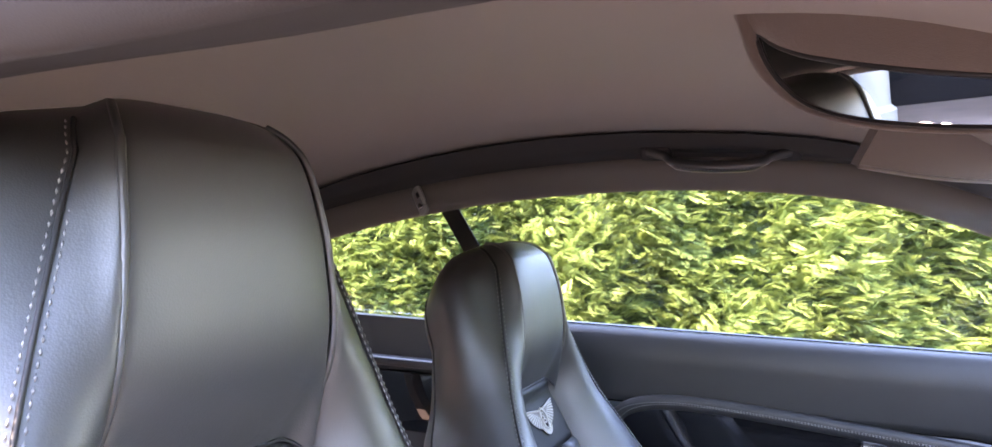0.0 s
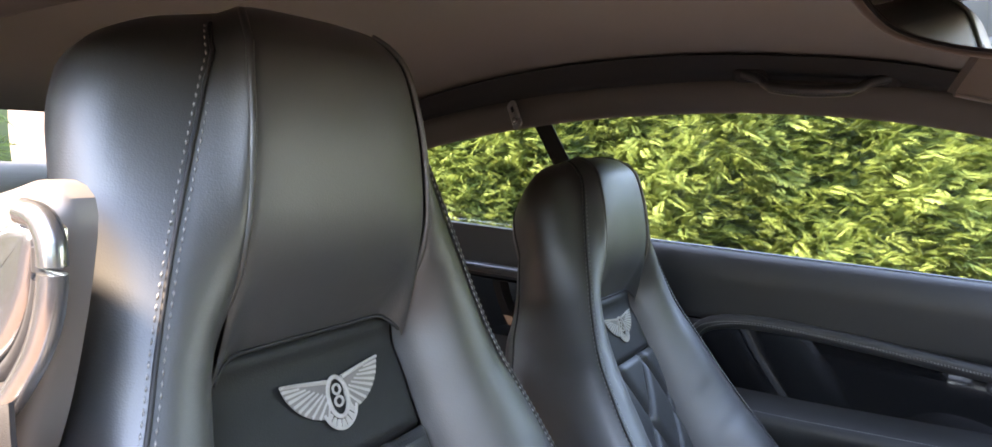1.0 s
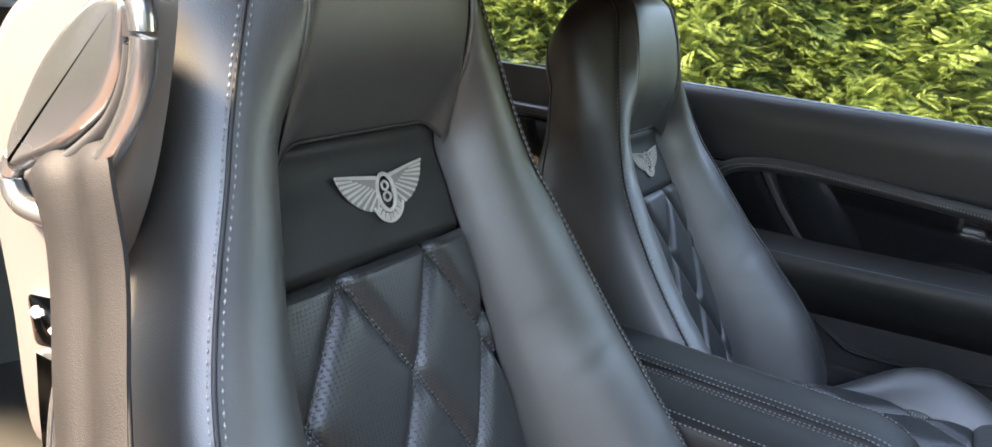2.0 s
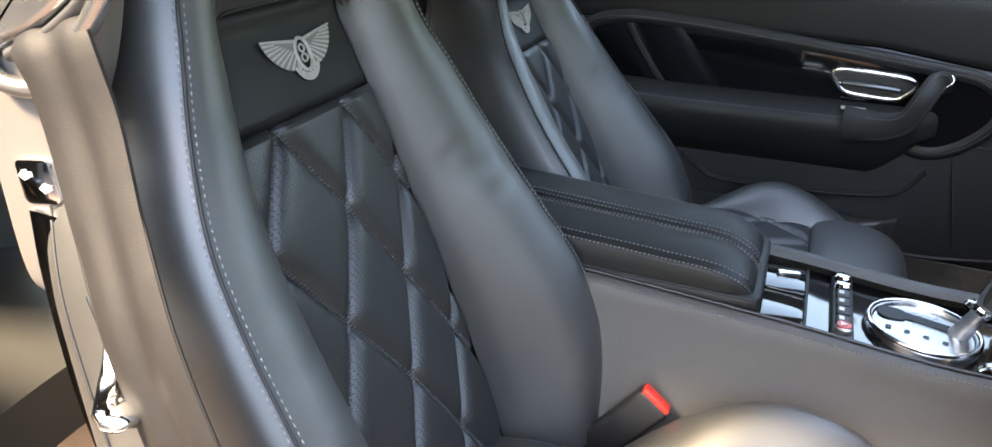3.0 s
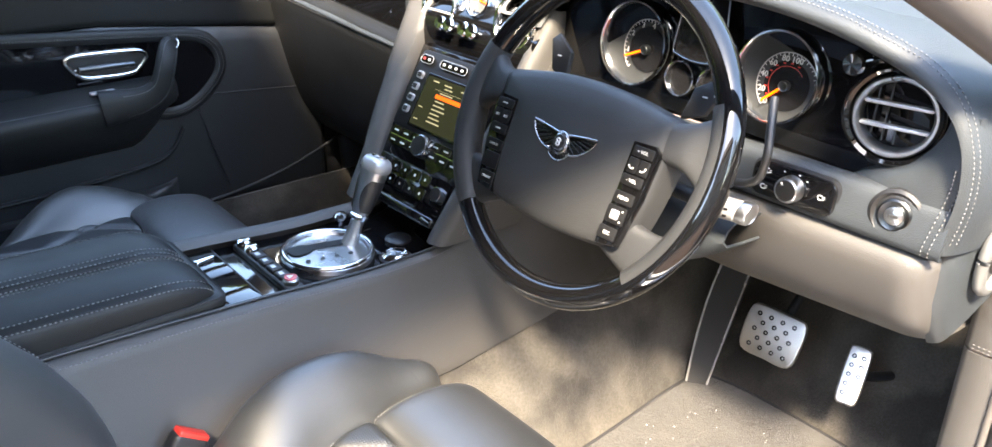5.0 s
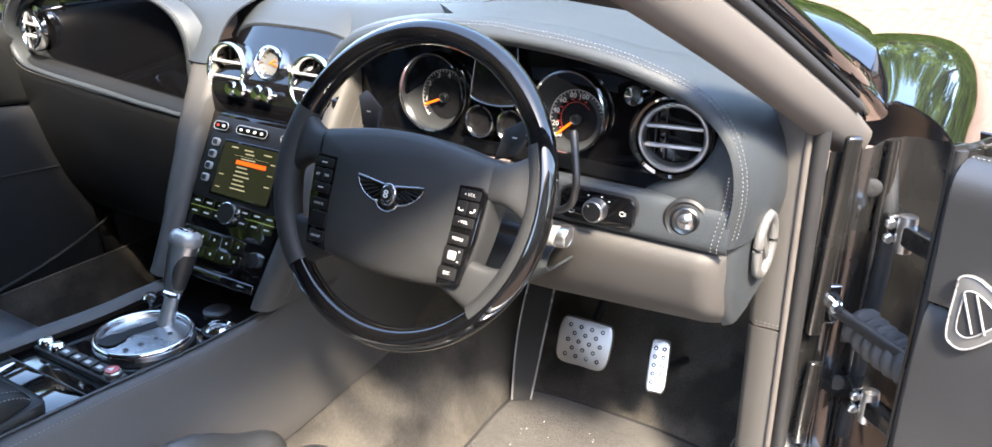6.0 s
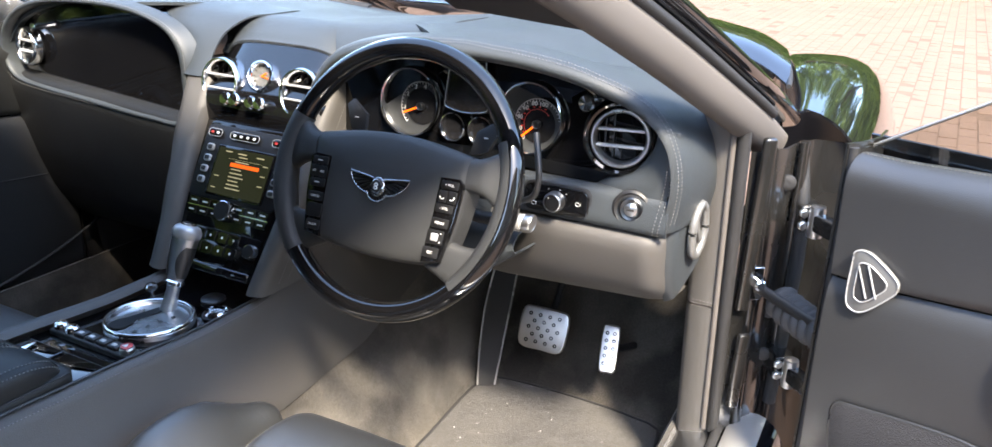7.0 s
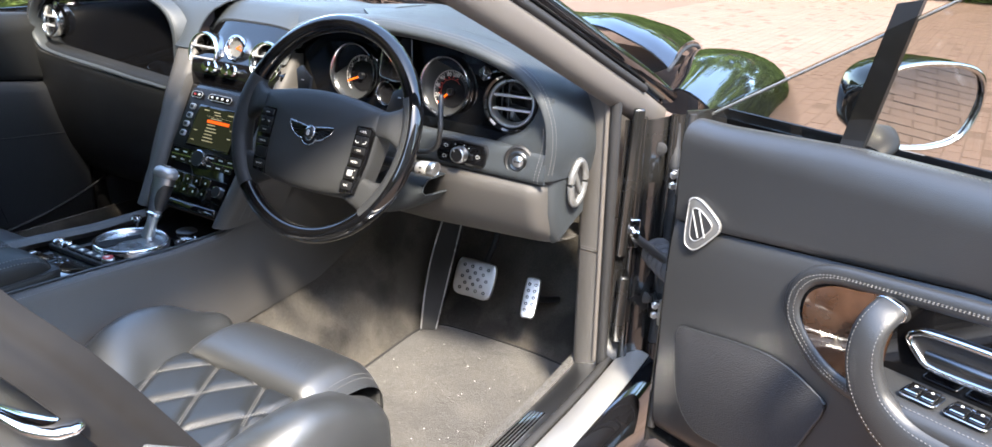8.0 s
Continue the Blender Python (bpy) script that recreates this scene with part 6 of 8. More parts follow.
wheel = thing("steering_wheel", "steering wheel with black lacquered wood rim and black leather hub", "steering wheel")
RIM = 0.1775
ang = np.linspace(0, 2 * math.pi, 160, endpoint=False)
wv, wf = [], quads(160, 14, True, True)
for a in ang:
    for b in np.linspace(0, 2 * math.pi, 14, endpoint=False):
        wv.append(((RIM + 0.0145 * math.cos(b)) * math.cos(a), (RIM + 0.0145 * math.cos(b)) * math.sin(a), 0.0160 * math.sin(b)))
finish("rim", on_wheel(wv), wf, GLOSS_BLACK, wheel, "black lacquered wood rim")
for a0, a1 in ((158, 224),):
    aa = np.radians(np.linspace(a0, a1, 40))
    v, f = [], quads(40, 14, False, True)
    for i, a in enumerate(aa):
        swell = 0.0157 + 0.0018 * math.sin(math.pi * i / 39)
        for b in np.linspace(0, 2 * math.pi, 14, endpoint=False):
            v.append(((RIM + swell * math.cos(b)) * math.cos(a), (RIM + swell * math.cos(b)) * math.sin(a), 1.08 * swell * math.sin(b)))
    finish("leather_grip", on_wheel(v), f, LEATHER_WHEEL, wheel, "black leather grip section")
# the same leather lies along the inner side of the rim opposite
aa = np.radians(np.linspace(-44, 24, 40))
v = []
for i, a in enumerate(aa):
    swell = 0.0150 + 0.0012 * math.sin(math.pi * i / 39)
    for b in np.radians(np.linspace(82, 278, 12)):
        v.append(((RIM + swell * math.cos(b)) * math.cos(a), (RIM + swell * math.cos(b)) * math.sin(a), 1.10 * swell * math.sin(b)))
sheet("leather_grip", on_wheel(v).reshape(40, 12, 3), LEATHER_WHEEL, wheel, "black leather grip section", 0.001)
# hub pad
half = [(0.0, 0.060), (0.050, 0.0575), (0.095, 0.0505), (0.121, 0.0455), (0.1265, 0.0405), (0.126, 0.020), (0.123, -0.005), (0.117, -0.050), (0.108, -0.086), (0.098, -0.097), (0.060, -0.104), (0.0, -0.107)]
out = spline(half + [(-x, y) for x, y in half[::-1][1:-1]], 120, True)
rows = []
for k, h in ((1.0, -0.022), (1.0, 0.003), (0.992, 0.010), (0.975, 0.0140), (0.94, 0.0175), (0.86, 0.0205), (0.60, 0.0235), (0.30, 0.0245), (0.02, 0.0250)):
    rows.append([(x * k, -0.024 + (y + 0.024) * k, h) for x, y in out])
g = on_wheel(np.array(rows).reshape(-1, 3)).reshape(len(rows), 120, 3)
sheet("hub_pad", np.concatenate([g, g[:, :1]], 1), LEATHER_WHEEL, wheel, "black leather airbag pad")


def web(tops, bottoms, hs, th, label):
    """A flat padded spoke between an upper and a lower edge line, closed round its thickness."""
    t, b, h = spline(tops, 18), spline(bottoms, 18), np.interp(np.linspace(0, 1, 18), np.linspace(0, 1, len(hs)), hs)
    ring = []
    for i in range(18):
        c, q = 0.5 * (t[i] + b[i]), 0.5 * (t[i] - b[i])
        loop = []
        for a in np.linspace(0, 2 * math.pi, 25):
            ca, sa = math.cos(a), math.sin(a)
            ca, sa = math.copysign(abs(ca) ** 0.55, ca), math.copysign(abs(sa) ** 0.75, sa)
            loop.append((c[0] + q[0] * ca, c[1] + q[1] * ca, h[i] + th * sa))
        ring.append(loop)
    sheet("spoke", on_wheel(np.array(ring).reshape(-1, 3)).reshape(18, 25, 3), LEATHER_WHEEL, wheel, label)


# spokes and switch pods
for sd in (-1, 1):
    web([(sd * 0.120, 0.044), (sd * 0.135, 0.0475), (sd * 0.150, 0.056), (sd * 0.170, 0.072)], [(sd * 0.120, 0.002), (sd * 0.137, 0.001), (sd * 0.153, -0.006), (sd * 0.174, -0.024)], [0.006, 0.004, 0.000, -0.002], 0.0125, "broad black leather spoke")
    web([(sd * 0.100, -0.060), (sd * 0.124, -0.066), (sd * 0.146, -0.065), (sd * 0.170, -0.050)], [(sd * 0.078, -0.102), (sd * 0.100, -0.112), (sd * 0.118, -0.121), (sd * 0.132, -0.128)], [0.002, 0.000, -0.003, -0.004], 0.0110, "black leather lower spoke")
    edge_p = [(0.086, 0.014), (0.114, 0.015), (0.1205, 0.009), (0.1175, -0.040), (0.108, -0.093), (0.082, -0.097), (0.086, -0.040)]
    podl = plate("switch_pod", [(sd * x, y) for x, y in (edge_p if sd < 0 else edge_p[::-1])], 0.0085, WM @ pose(0, 0, 0.0145), GLOSS_BLACK, wheel, "gloss black switch pod", 0.002)
    for k, (x, y, w, h) in enumerate(((0.1030, 0.0050, 0.026, 0.0110), (0.0960, -0.0100, 0.0128, 0.016), (0.1095, -0.0100, 0.0128, 0.016), (0.1015, -0.0250, 0.026, 0.0115), (0.0995, -0.0440, 0.025, 0.0125), (0.0970, -0.0625, 0.024, 0.0185), (0.0945, -0.0825, 0.023, 0.0135))):
        b = plate("key", round_rect(w, h, 0.002, cx=sd * x, cy=y), 0.0018, WM @ pose(0, 0, 0.0228), KEY_PLASTIC, podl, "", 0.0007, 2)
        lw = 0.005 if w < 0.015 else 0.010
        if sd > 0 and k == 5:
            plate("scroll_wheel", round_rect(0.010, 0.010, 0.002, cx=sd * x, cy=y), 0.0035, WM @ pose(0, 0, 0.0238), SILVER_PLASTIC, b, "", 0.001, 1)
            for q in (0.0055, -0.0055):
                rbox("key_mark", (0.0016, 0.0016, 0.0003), WM @ pose(sd * x + 0.008, y + q, 0.0247), WHITE_MARK, b, "", 0)
        else:
            word = ({0: "+ VOL", 3: "- VOL", 4: "MENU", 6: "ESC"} if sd > 0 else {1: "RES", 2: "SET", 4: "CANCEL", 6: "ON/OFF"}).get(k)
            if word:
                text_mesh("key_word", word, 0.0050 if sd > 0 else 0.0040, WM @ pose(sd * x, y, 0.0247), WHITE_MARK, b, 0.0002)
            elif sd > 0 and k in (1, 2):
                tube("key_mark", on_wheel([(sd * x + 0.0034 * math.cos(a), y + 0.0034 * math.sin(a), 0.0249) for a in np.linspace(2.2 + k, 4.6 + k, 7)]), 0.0007, WHITE_MARK, b, "", n=4, scale=np.array([1.6, 1.3, 0.8, 0.8, 0.8, 1.3, 1.6]))
            elif k != 5:
                rbox("key_mark", (lw * 0.8, 0.0014, 0.0003), WM @ pose(sd * x, y, 0.0248), WHITE_MARK, b, "", 0)
# badge on the hub
wings(wheel, WM @ pose(-0.002, -0.019, 0.0246), 0.094, 0.040, KEY_PLASTIC, depth=0.0012, count=7, rim=SATIN, solid=SATIN_DARK)
lathe("badge_boss", [(0.0095, 0), (0.0095, 0.0035), (0.0075, 0.0045), (0.0, 0.0045)], WM @ pose(-0.002, -0.0145, 0.0246), CHROME, wheel, "chrome badge boss", 28)
lathe("badge_centre", [(0.0080, 0.004), (0.0078, 0.0054), (0.0, 0.0054)], WM @ pose(-0.002, -0.0145, 0.0246), PLASTIC, wheel, "", 20)
for q in (0.0018, -0.0022):
    tube("badge_loop", on_wheel([(-0.002 + 0.0024 * math.cos(a), -0.0145 + q + 0.0017 * math.sin(a), 0.0246 + 0.0058) for a in np.linspace(0, 2 * math.pi, 14, endpoint=False)]), 0.0009, WHITE_MARK, wheel, "", True, 5)
# column shroud
rows = []
for q in np.linspace(-1, 1, 22):
    y, hh = -0.388 - 0.130 * q, 0.030 + 0.055 * (1 - abs(q) ** 2.2)
    rows.append([(x, y, z) for x, z in spline([(0.66, 0.742), (0.575, 0.746), (0.556, 0.738 - 0.3 * hh), (0.560, 0.745 - 0.85 * hh), (0.580, 0.745 - hh), (0.68, 0.735 - hh)], 18)])
sheet("lower_shroud", np.array(rows), LEATHER_DASH, wheel, "grey lower column shroud", 0.003)
rows = []
for k in np.linspace(0, 1, 10):
    r = 0.048 + 0.010 * k
    rows.append([(r * 1.15 * math.cos(a), -0.012 * k + r * 0.9 * math.sin(a), -0.030 - 0.16 * k) for a in np.linspace(0, 2 * math.pi, 28)])
sheet("column_shroud", on_wheel(np.array(rows).reshape(-1, 3)).reshape(10, 28, 3), LEATHER_DASH, wheel, "grey column shroud")
for sd in (-1, 1):
    plate("shift_paddle", [(sd * x, y) for x, y in ([(0.085, 0.050), (0.112, 0.060), (0.128, 0.095), (0.118, 0.104), (0.090, 0.085)] if sd > 0 else [(0.085, 0.050), (0.112, 0.060), (0.128, 0.095), (0.118, 0.104), (0.090, 0.085)][::-1])], 0.006, WM @ pose(0, 0, -0.045), PLASTIC, wheel, "black gearshift paddle", 0.002)
    rbox("paddle_mark", (0.006, 0.0015, 0.0005), WM @ pose(sd * 0.106, 0.078, -0.0388), WHITE_MARK, wheel, "", 0)

stk = thing("indicator_stalk", "black indicator stalk with a chrome-tipped knob", "control stalk")
sp = spline([(0.560, -0.430, 0.765), (0.552, -0.480, 0.768), (0.547, -0.525, 0.773)], 14)
tube("arm", sp, 0.009, PLASTIC, stk, "", n=12)
mk = basis((0.547, -0.526, 0.773), (1, 0, 0), (0, 0.1, -1), (0.0, -0.995, 0.1))
lathe("barrel", [(0.010, -0.012), (0.0125, -0.008), (0.0125, 0.010), (0.010, 0.012)], mk, SILVER_PLASTIC, stk, "silver collar with markings", 24)
lathe("tip", [(0.0110, 0.012), (0.0132, 0.0135), (0.0132, 0.023), (0.0118, 0.0255), (0.0105, 0.0245), (0.0, 0.0245)], mk, SATIN, stk, "ribbed satin tip", 28)
for q in (-0.004, 0.004):
    rbox("marking", (0.0050, 0.0028, 0.0006), mk @ pose(-0.0124, q, 0.001, 0, 90, 0), KEY_PLASTIC, stk, "", 0)
stk2 = thing("column_lever", "slim curved black column lever", "control stalk")
tube("lever", spline([(0.575, -0.455, 0.790), (0.565, -0.510, 0.795), (0.551, -0.547, 0.812), (0.547, -0.557, 0.838), (0.556, -0.551, 0.866), (0.577, -0.537, 0.892)], 30), 0.0042, PLASTIC, stk2, "", n=10, scale=np.linspace(1, 1.1, 30))


def pedal(name, label, m, w, h, rows_, cols, arm):
    p = thing(name, label, "pedal")
    plate("pad", [(x, y) for x, y in spline([(-w * 0.46, h * 0.42), (-w * 0.30, h * 0.5), (w * 0.30, h * 0.5), (w * 0.47, h * 0.42), (w * 0.5, 0.0), (w * 0.42, -h * 0.46), (0, -h * 0.5), (-w * 0.42, -h * 0.46), (-w * 0.5, 0.0)], 44, True)], 0.008, m, ALU, p, "drilled aluminium pad", 0.003, 3)
    for i in range(rows_):
        for j in range(cols - (i % 2 if cols > 2 else 0)):
            x = (j - (cols - 1 - (i % 2 if cols > 2 else 0)) / 2) * w * 0.80 / cols
            y = (i - (rows_ - 1) / 2) * h * 0.80 / rows_
            lathe("stud", [(0.0040, 0.0076), (0.0038, 0.0088), (0.0024, 0.0090), (0.0016, 0.0080), (0.0, 0.0079)], m @ pose(x, y, 0), SATIN_DARK, p, "dark metal stud", 12)
    tube("arm", spline(arm, 16), 0.008, RUBBER, p, "black steel arm", n=8)
    return p


def pedal_pose(o, up, right):
    u, r = np.array(up, float), np.array(right, float)
    u /= np.linalg.norm(u)
    r -= u * (r @ u)
    r /= np.linalg.norm(r)
    return basis(o, tuple(r), tuple(u), tuple(np.cross(r, u)))


pedal("brake_pedal", "wide drilled aluminium brake pedal", pedal_pose((0.912, -0.413, 0.408), (0.03, 0.0, 0.075), (0.12, -1, 0.0)), 0.098, 0.082, 5, 4, [(0.925, -0.413, 0.41), (0.99, -0.413, 0.47), (1.05, -0.413, 0.60)])
pedal("accelerator_pedal", "narrow drilled aluminium accelerator pedal", pedal_pose((0.952, -0.535, 0.380), (0.05, 0.012, 0.075), (0.3, -1, 0.0)), 0.036, 0.092, 5, 2, [(0.965, -0.535, 0.38), (1.0, -0.540, 0.36), (1.06, -0.55, 0.34)])

frest = thing("foot_rest", "dark rubber foot rest edged with bright strips", "foot rest")
fr = np.array([[(0.908 + 0.020 * j + 0.090 * k, -0.270 - 0.030 * j + 0.018 * (1 - j) * math.sin(2.4 * k) - 0.004 * k, 0.238 + 0.245 * k) for j in np.linspace(0, 1, 8)] for k in np.linspace(0, 1, 18)])
sheet("pad", fr, RUBBER, frest, "dark rubber pad", 0.05)
for j in (0, 7):
    tube("bright_strip", fr[:, j] + np.array([-0.002, 0, 0.002]), 0.0022, SILVER_PLASTIC, frest, "bright edging strip", n=6)

# ---- doors ----
def door_parts(d, P, up_to, driver):
    """Builds a door's inner side. P(u, z, n) gives the place u metres back from the front edge, at height z, n metres proud of the panel."""
    def surf(name, us, fn, mat, label="", thick=0.0):
        return sheet(name, np.array([[P(*q) for q in fn(u)] for u in us]), mat, d, label, thick)
    us = np.linspace(-0.05, up_to, 60)

    def seam(u):
        return 0.728 + 0.045 * np.clip(u / 0.4, 0, 1)
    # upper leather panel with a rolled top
    # same leather on both doors; the passenger's is coloured darker for shade
    surf("upper_panel", us, lambda u: [(u, z, n) for z, n in spline([(0.888 + float(np.clip(u / 0.2, 0, 1)) * 0.014, -0.060), (0.894 + float(np.clip(u / 0.2, 0, 1)) * 0.013, -0.030), (0.888 + float(np.clip(u / 0.2, 0, 1)) * 0.013, -0.006), (0.870, 0.006), (0.84, 0.006), (float(seam(u)) + 0.01, 0.0), (float(seam(u)) + 0.003, -0.006)], 22)], LEATHER if driver else LEATHER_ARM_AND_SHADE, "dark leather upper door panel", 0.004)
    stitches("stitching", [P(u, 0.8935 + float(np.clip(u / 0.2, 0, 1)) * 0.013, -0.024) for u in us], d, lift=(0, 0, 0.0012))
    # middle panel
    surf("middle_panel", us, lambda u: [(u, z, n) for z, n in spline([(float(seam(u)), -0.008), (float(seam(u)) - 0.006, -0.001), (0.68, 0.004), (0.60, 0.004), (0.50, 0.0), (0.42, -0.004), (0.345, -0.014), (0.325, -0.040)], 26)], LEATHER, "dark leather door panel", 0.004)
    # outer skin and ends
    surf("outer_skin", np.linspace(-0.075, up_to + 0.02, 30), lambda u: [(u, z, n) for z, n in spline([(0.900, -0.105), (0.84, -0.130), (0.70, -0.165), (0.50, -0.170), (0.33, -0.150), (0.24, -0.125)], 18)], PAINT, "gloss black outer door skin", 0.003)
    sheet("front_shut_face", np.array([[P(-0.062 + 0.012 * math.sin(k * 3.1), z, n) for k, n in ((0, -0.012), (0.3, -0.04), (0.6, -0.08), (1.0, -0.125))] for z in np.linspace(0.30, 0.905, 16)]), DUSTY_PAINT, d, "dusty black door edge", 0.004)
    sheet("rear_shut_face", np.array([[P(up_to + 0.01, z, n) for n in np.linspace(-0.012, -0.14, 5)] for z in np.linspace(0.30, 0.905, 12)]), DUSTY_PAINT, d, "", 0.004)
    sheet("bottom_face", np.array([[P(u, 0.315 - 0.02 * k, -0.02 - 0.12 * k) for k in np.linspace(0, 1, 4)] for u in np.linspace(-0.06, up_to, 16)]), DUSTY_PAINT, d, "", 0.004)
    tube("edge_seal", [P(-0.058, z, -0.020) for z in np.linspace(0.33, 0.90, 16)], 0.007, RUBBER, d, "rubber edge seal", n=8)
    # veneer inlay in a stitched surround
    loop = spline([(0.178, 0.672), (0.186, 0.712), (0.222, 0.738), (0.30, 0.748), (0.50, 0.765), (0.80, 0.785), (0.93, 0.775), (0.97, 0.735), (0.93, 0.690 if driver else 0.665), (0.80, 0.665 if driver else 0.634), (0.55, 0.628 if driver else 0.618), (0.36, 0.590 if driver else 0.600), (0.285, 0.588), (0.235, 0.605), (0.195, 0.640)], 110, True)
    bm = bmesh.new()
    bm.faces.new([bm.verts.new(P(u, z, 0.006)) for u, z in loop])
    r = bmesh.ops.extrude_face_region(bm, geom=list(bm.faces))
    top = [e for e in r["geom"] if isinstance(e, bmesh.types.BMVert)]
    bmesh.ops.translate(bm, vec=Vector(P(0.3, 0.6, 0.010)) - Vector(P(0.3, 0.6, 0.006)), verts=top)
    bmesh.ops.recalc_face_normals(bm, faces=bm.faces)
    part("veneer", bm, VENEER_BLACK, d, "black polished veneer")
    cu, cz = 0.5, 0.69
    ring = np.array([P(u, z, 0.010) for u, z in loop])
    prof = [(-0.014, -0.006), (-0.0135, -0.001), (-0.010, 0.0025), (-0.003, 0.004), (0.005, 0.004), (0.011, 0.002), (0.0135, -0.002), (0.013, -0.008)]
    nrm = np.array(P(0.3, 0.6, 1.0)) - np.array(P(0.3, 0.6, 0.0))
    sweep("veneer_surround", ring, prof, LEATHER if driver else LEATHER_ARM_AND_SHADE, d, "padded leather surround", True, up=tuple(nrm))
    for k in (0.985, 1.012):
        stitches("stitching", [P(cu + (u - cu) * k, cz + (z - cz) * (k + 0.02 * (k - 1)), 0.0148) for u, z in np.vstack([loop, loop[:1]])], d)
    # armrest and pull
    arm = []
    for u in np.linspace(0.27, up_to - 0.12, 44):
        e = np.clip((u - 0.27) / 0.10, 0, 1) ** 0.6
        zt = 0.638 if driver else 0.658 - 0.012 * min(1.0, max(0.0, (u - 0.27) / 0.5))
        lift = 0.0 if driver else 0.012
        dep = 0.075 * e + 0.004
        arm.append([P(u, z, n) for z, n in spline([(zt + 0.006 + lift, 0.002), (zt + 0.004 + 0.6 * lift, 0.3 * dep), (zt, 0.8 * dep), (zt - 0.010, dep), (zt - 0.040, dep * 0.96), (zt - 0.085 * e, dep * 0.62), (zt - 0.115 * e, 0.2 * dep), (zt - 0.125 * e, 0.0)], 26)])
    g = np.array(arm)
    sheet("armrest", g, LEATHER if driver else LEATHER_ARM_AND_SHADE, d, "black leather armrest", 0.0)
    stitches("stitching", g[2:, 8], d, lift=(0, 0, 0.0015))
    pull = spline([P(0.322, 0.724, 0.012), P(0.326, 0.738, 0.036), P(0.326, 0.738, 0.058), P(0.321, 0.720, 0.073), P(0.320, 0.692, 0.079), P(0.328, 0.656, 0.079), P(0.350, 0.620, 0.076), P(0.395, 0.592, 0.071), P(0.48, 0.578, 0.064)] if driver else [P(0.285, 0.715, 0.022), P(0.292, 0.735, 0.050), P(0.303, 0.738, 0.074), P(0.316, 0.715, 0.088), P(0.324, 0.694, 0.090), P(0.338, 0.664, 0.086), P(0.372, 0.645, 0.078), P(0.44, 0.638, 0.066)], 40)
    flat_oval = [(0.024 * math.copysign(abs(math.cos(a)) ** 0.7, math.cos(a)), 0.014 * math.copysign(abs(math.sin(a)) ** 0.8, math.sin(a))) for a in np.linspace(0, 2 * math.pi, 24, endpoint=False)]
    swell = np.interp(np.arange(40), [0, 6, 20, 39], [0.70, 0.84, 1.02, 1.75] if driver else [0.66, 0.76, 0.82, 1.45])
    sweep("door_pull", pull, flat_oval, LEATHER if driver else LEATHER_ARM_AND_SHADE, d, "black leather door pull", up=tuple(nrm), scale=swell)
    _, _, aside, above = frames(pull, False, tuple(nrm))
    tube("pull_cap", [pull[5] + 1.04 * swell[5] * (a * aside[5] + b * above[5]) for a, b in flat_oval], 0.0016, CHROME, d, "chrome band round the pull", True, 8)
    for sg in (-1, 1):
        stitches("stitching", (pull + (sg * 0.0165 * aside + 0.0125 * above) * swell[:, None])[6:34], d)
    # inside handle
    h = new("inner_handle")
    h.parent = d
    hl = spline([(0.327, 0.712), (0.335, 0.722), (0.360, 0.727), (0.440, 0.730), (0.468, 0.728), (0.475, 0.718), (0.452, 0.690), (0.415, 0.684), (0.360, 0.684), (0.342, 0.695)], 50, True)
    du, dz = (0.016, -0.014) if driver else (0.0, 0.0)
    hl = hl + np.array((du, dz))
    sweep("handle_frame", np.array([P(u, z, 0.014) for u, z in hl]), disc_profile(0.0046, 10, 0.7), CHROME, h, "chrome handle frame", True, up=tuple(nrm))
    bm = bmesh.new()
    bm.faces.new([bm.verts.new(P(u, z, 0.0125)) for u, z in hl])
    part("handle_cup", bm, PLASTIC, h, "dark cup")
    tube("lever", spline([P(0.355 + du, 0.703 + dz, 0.022), P(0.40 + du, 0.706 + dz, 0.026), P(0.455 + du, 0.706 + dz, 0.022)], 12), 0.006, SATIN_DARK, h, "dark satin lever", n=8)
    for z in (0.700, 0.708):
        rbox("lock_mark", (0.004, 0.004, 0.002), Matrix.Translation(P(0.460 + du, z - 0.004 + dz, 0.015)), WHITE_MARK, h, "", 0)
    # lower pocket
    pk = []
    for u in np.linspace(0.30, up_to - 0.10, 40):
        e = min(1.0, (u - 0.30) / 0.06, (up_to - 0.10 - u) / 0.06) ** 0.5 if 0.30 < u < up_to - 0.10 else 0.0
        zt = 0.435 + 0.012 * (1 - e)
        pk.append([P(u, z, n) for z, n in spline([(zt, 0.004), (zt + 0.003, 0.030 * e + 0.006), (zt - 0.004, 0.036 * e + 0.006), (0.39, 0.034 * e + 0.004), (0.345, 0.016 * e), (0.335, -0.01)], 18)])
    sheet("door_pocket", np.array(pk), LEATHER, d, "dark leather door pocket", 0.003)
    return nrm


# the driver's door, wide open
DO, DU, DNV = np.array((0.675, -0.967, 0.0)), np.array((-0.33, -0.944, 0.0)), np.array((-0.944, 0.33, 0.0))


def PD(u, z, n=0.0):
    q = DO + u * DU + n * DNV
    return (float(q[0]), float(q[1]), float(z))


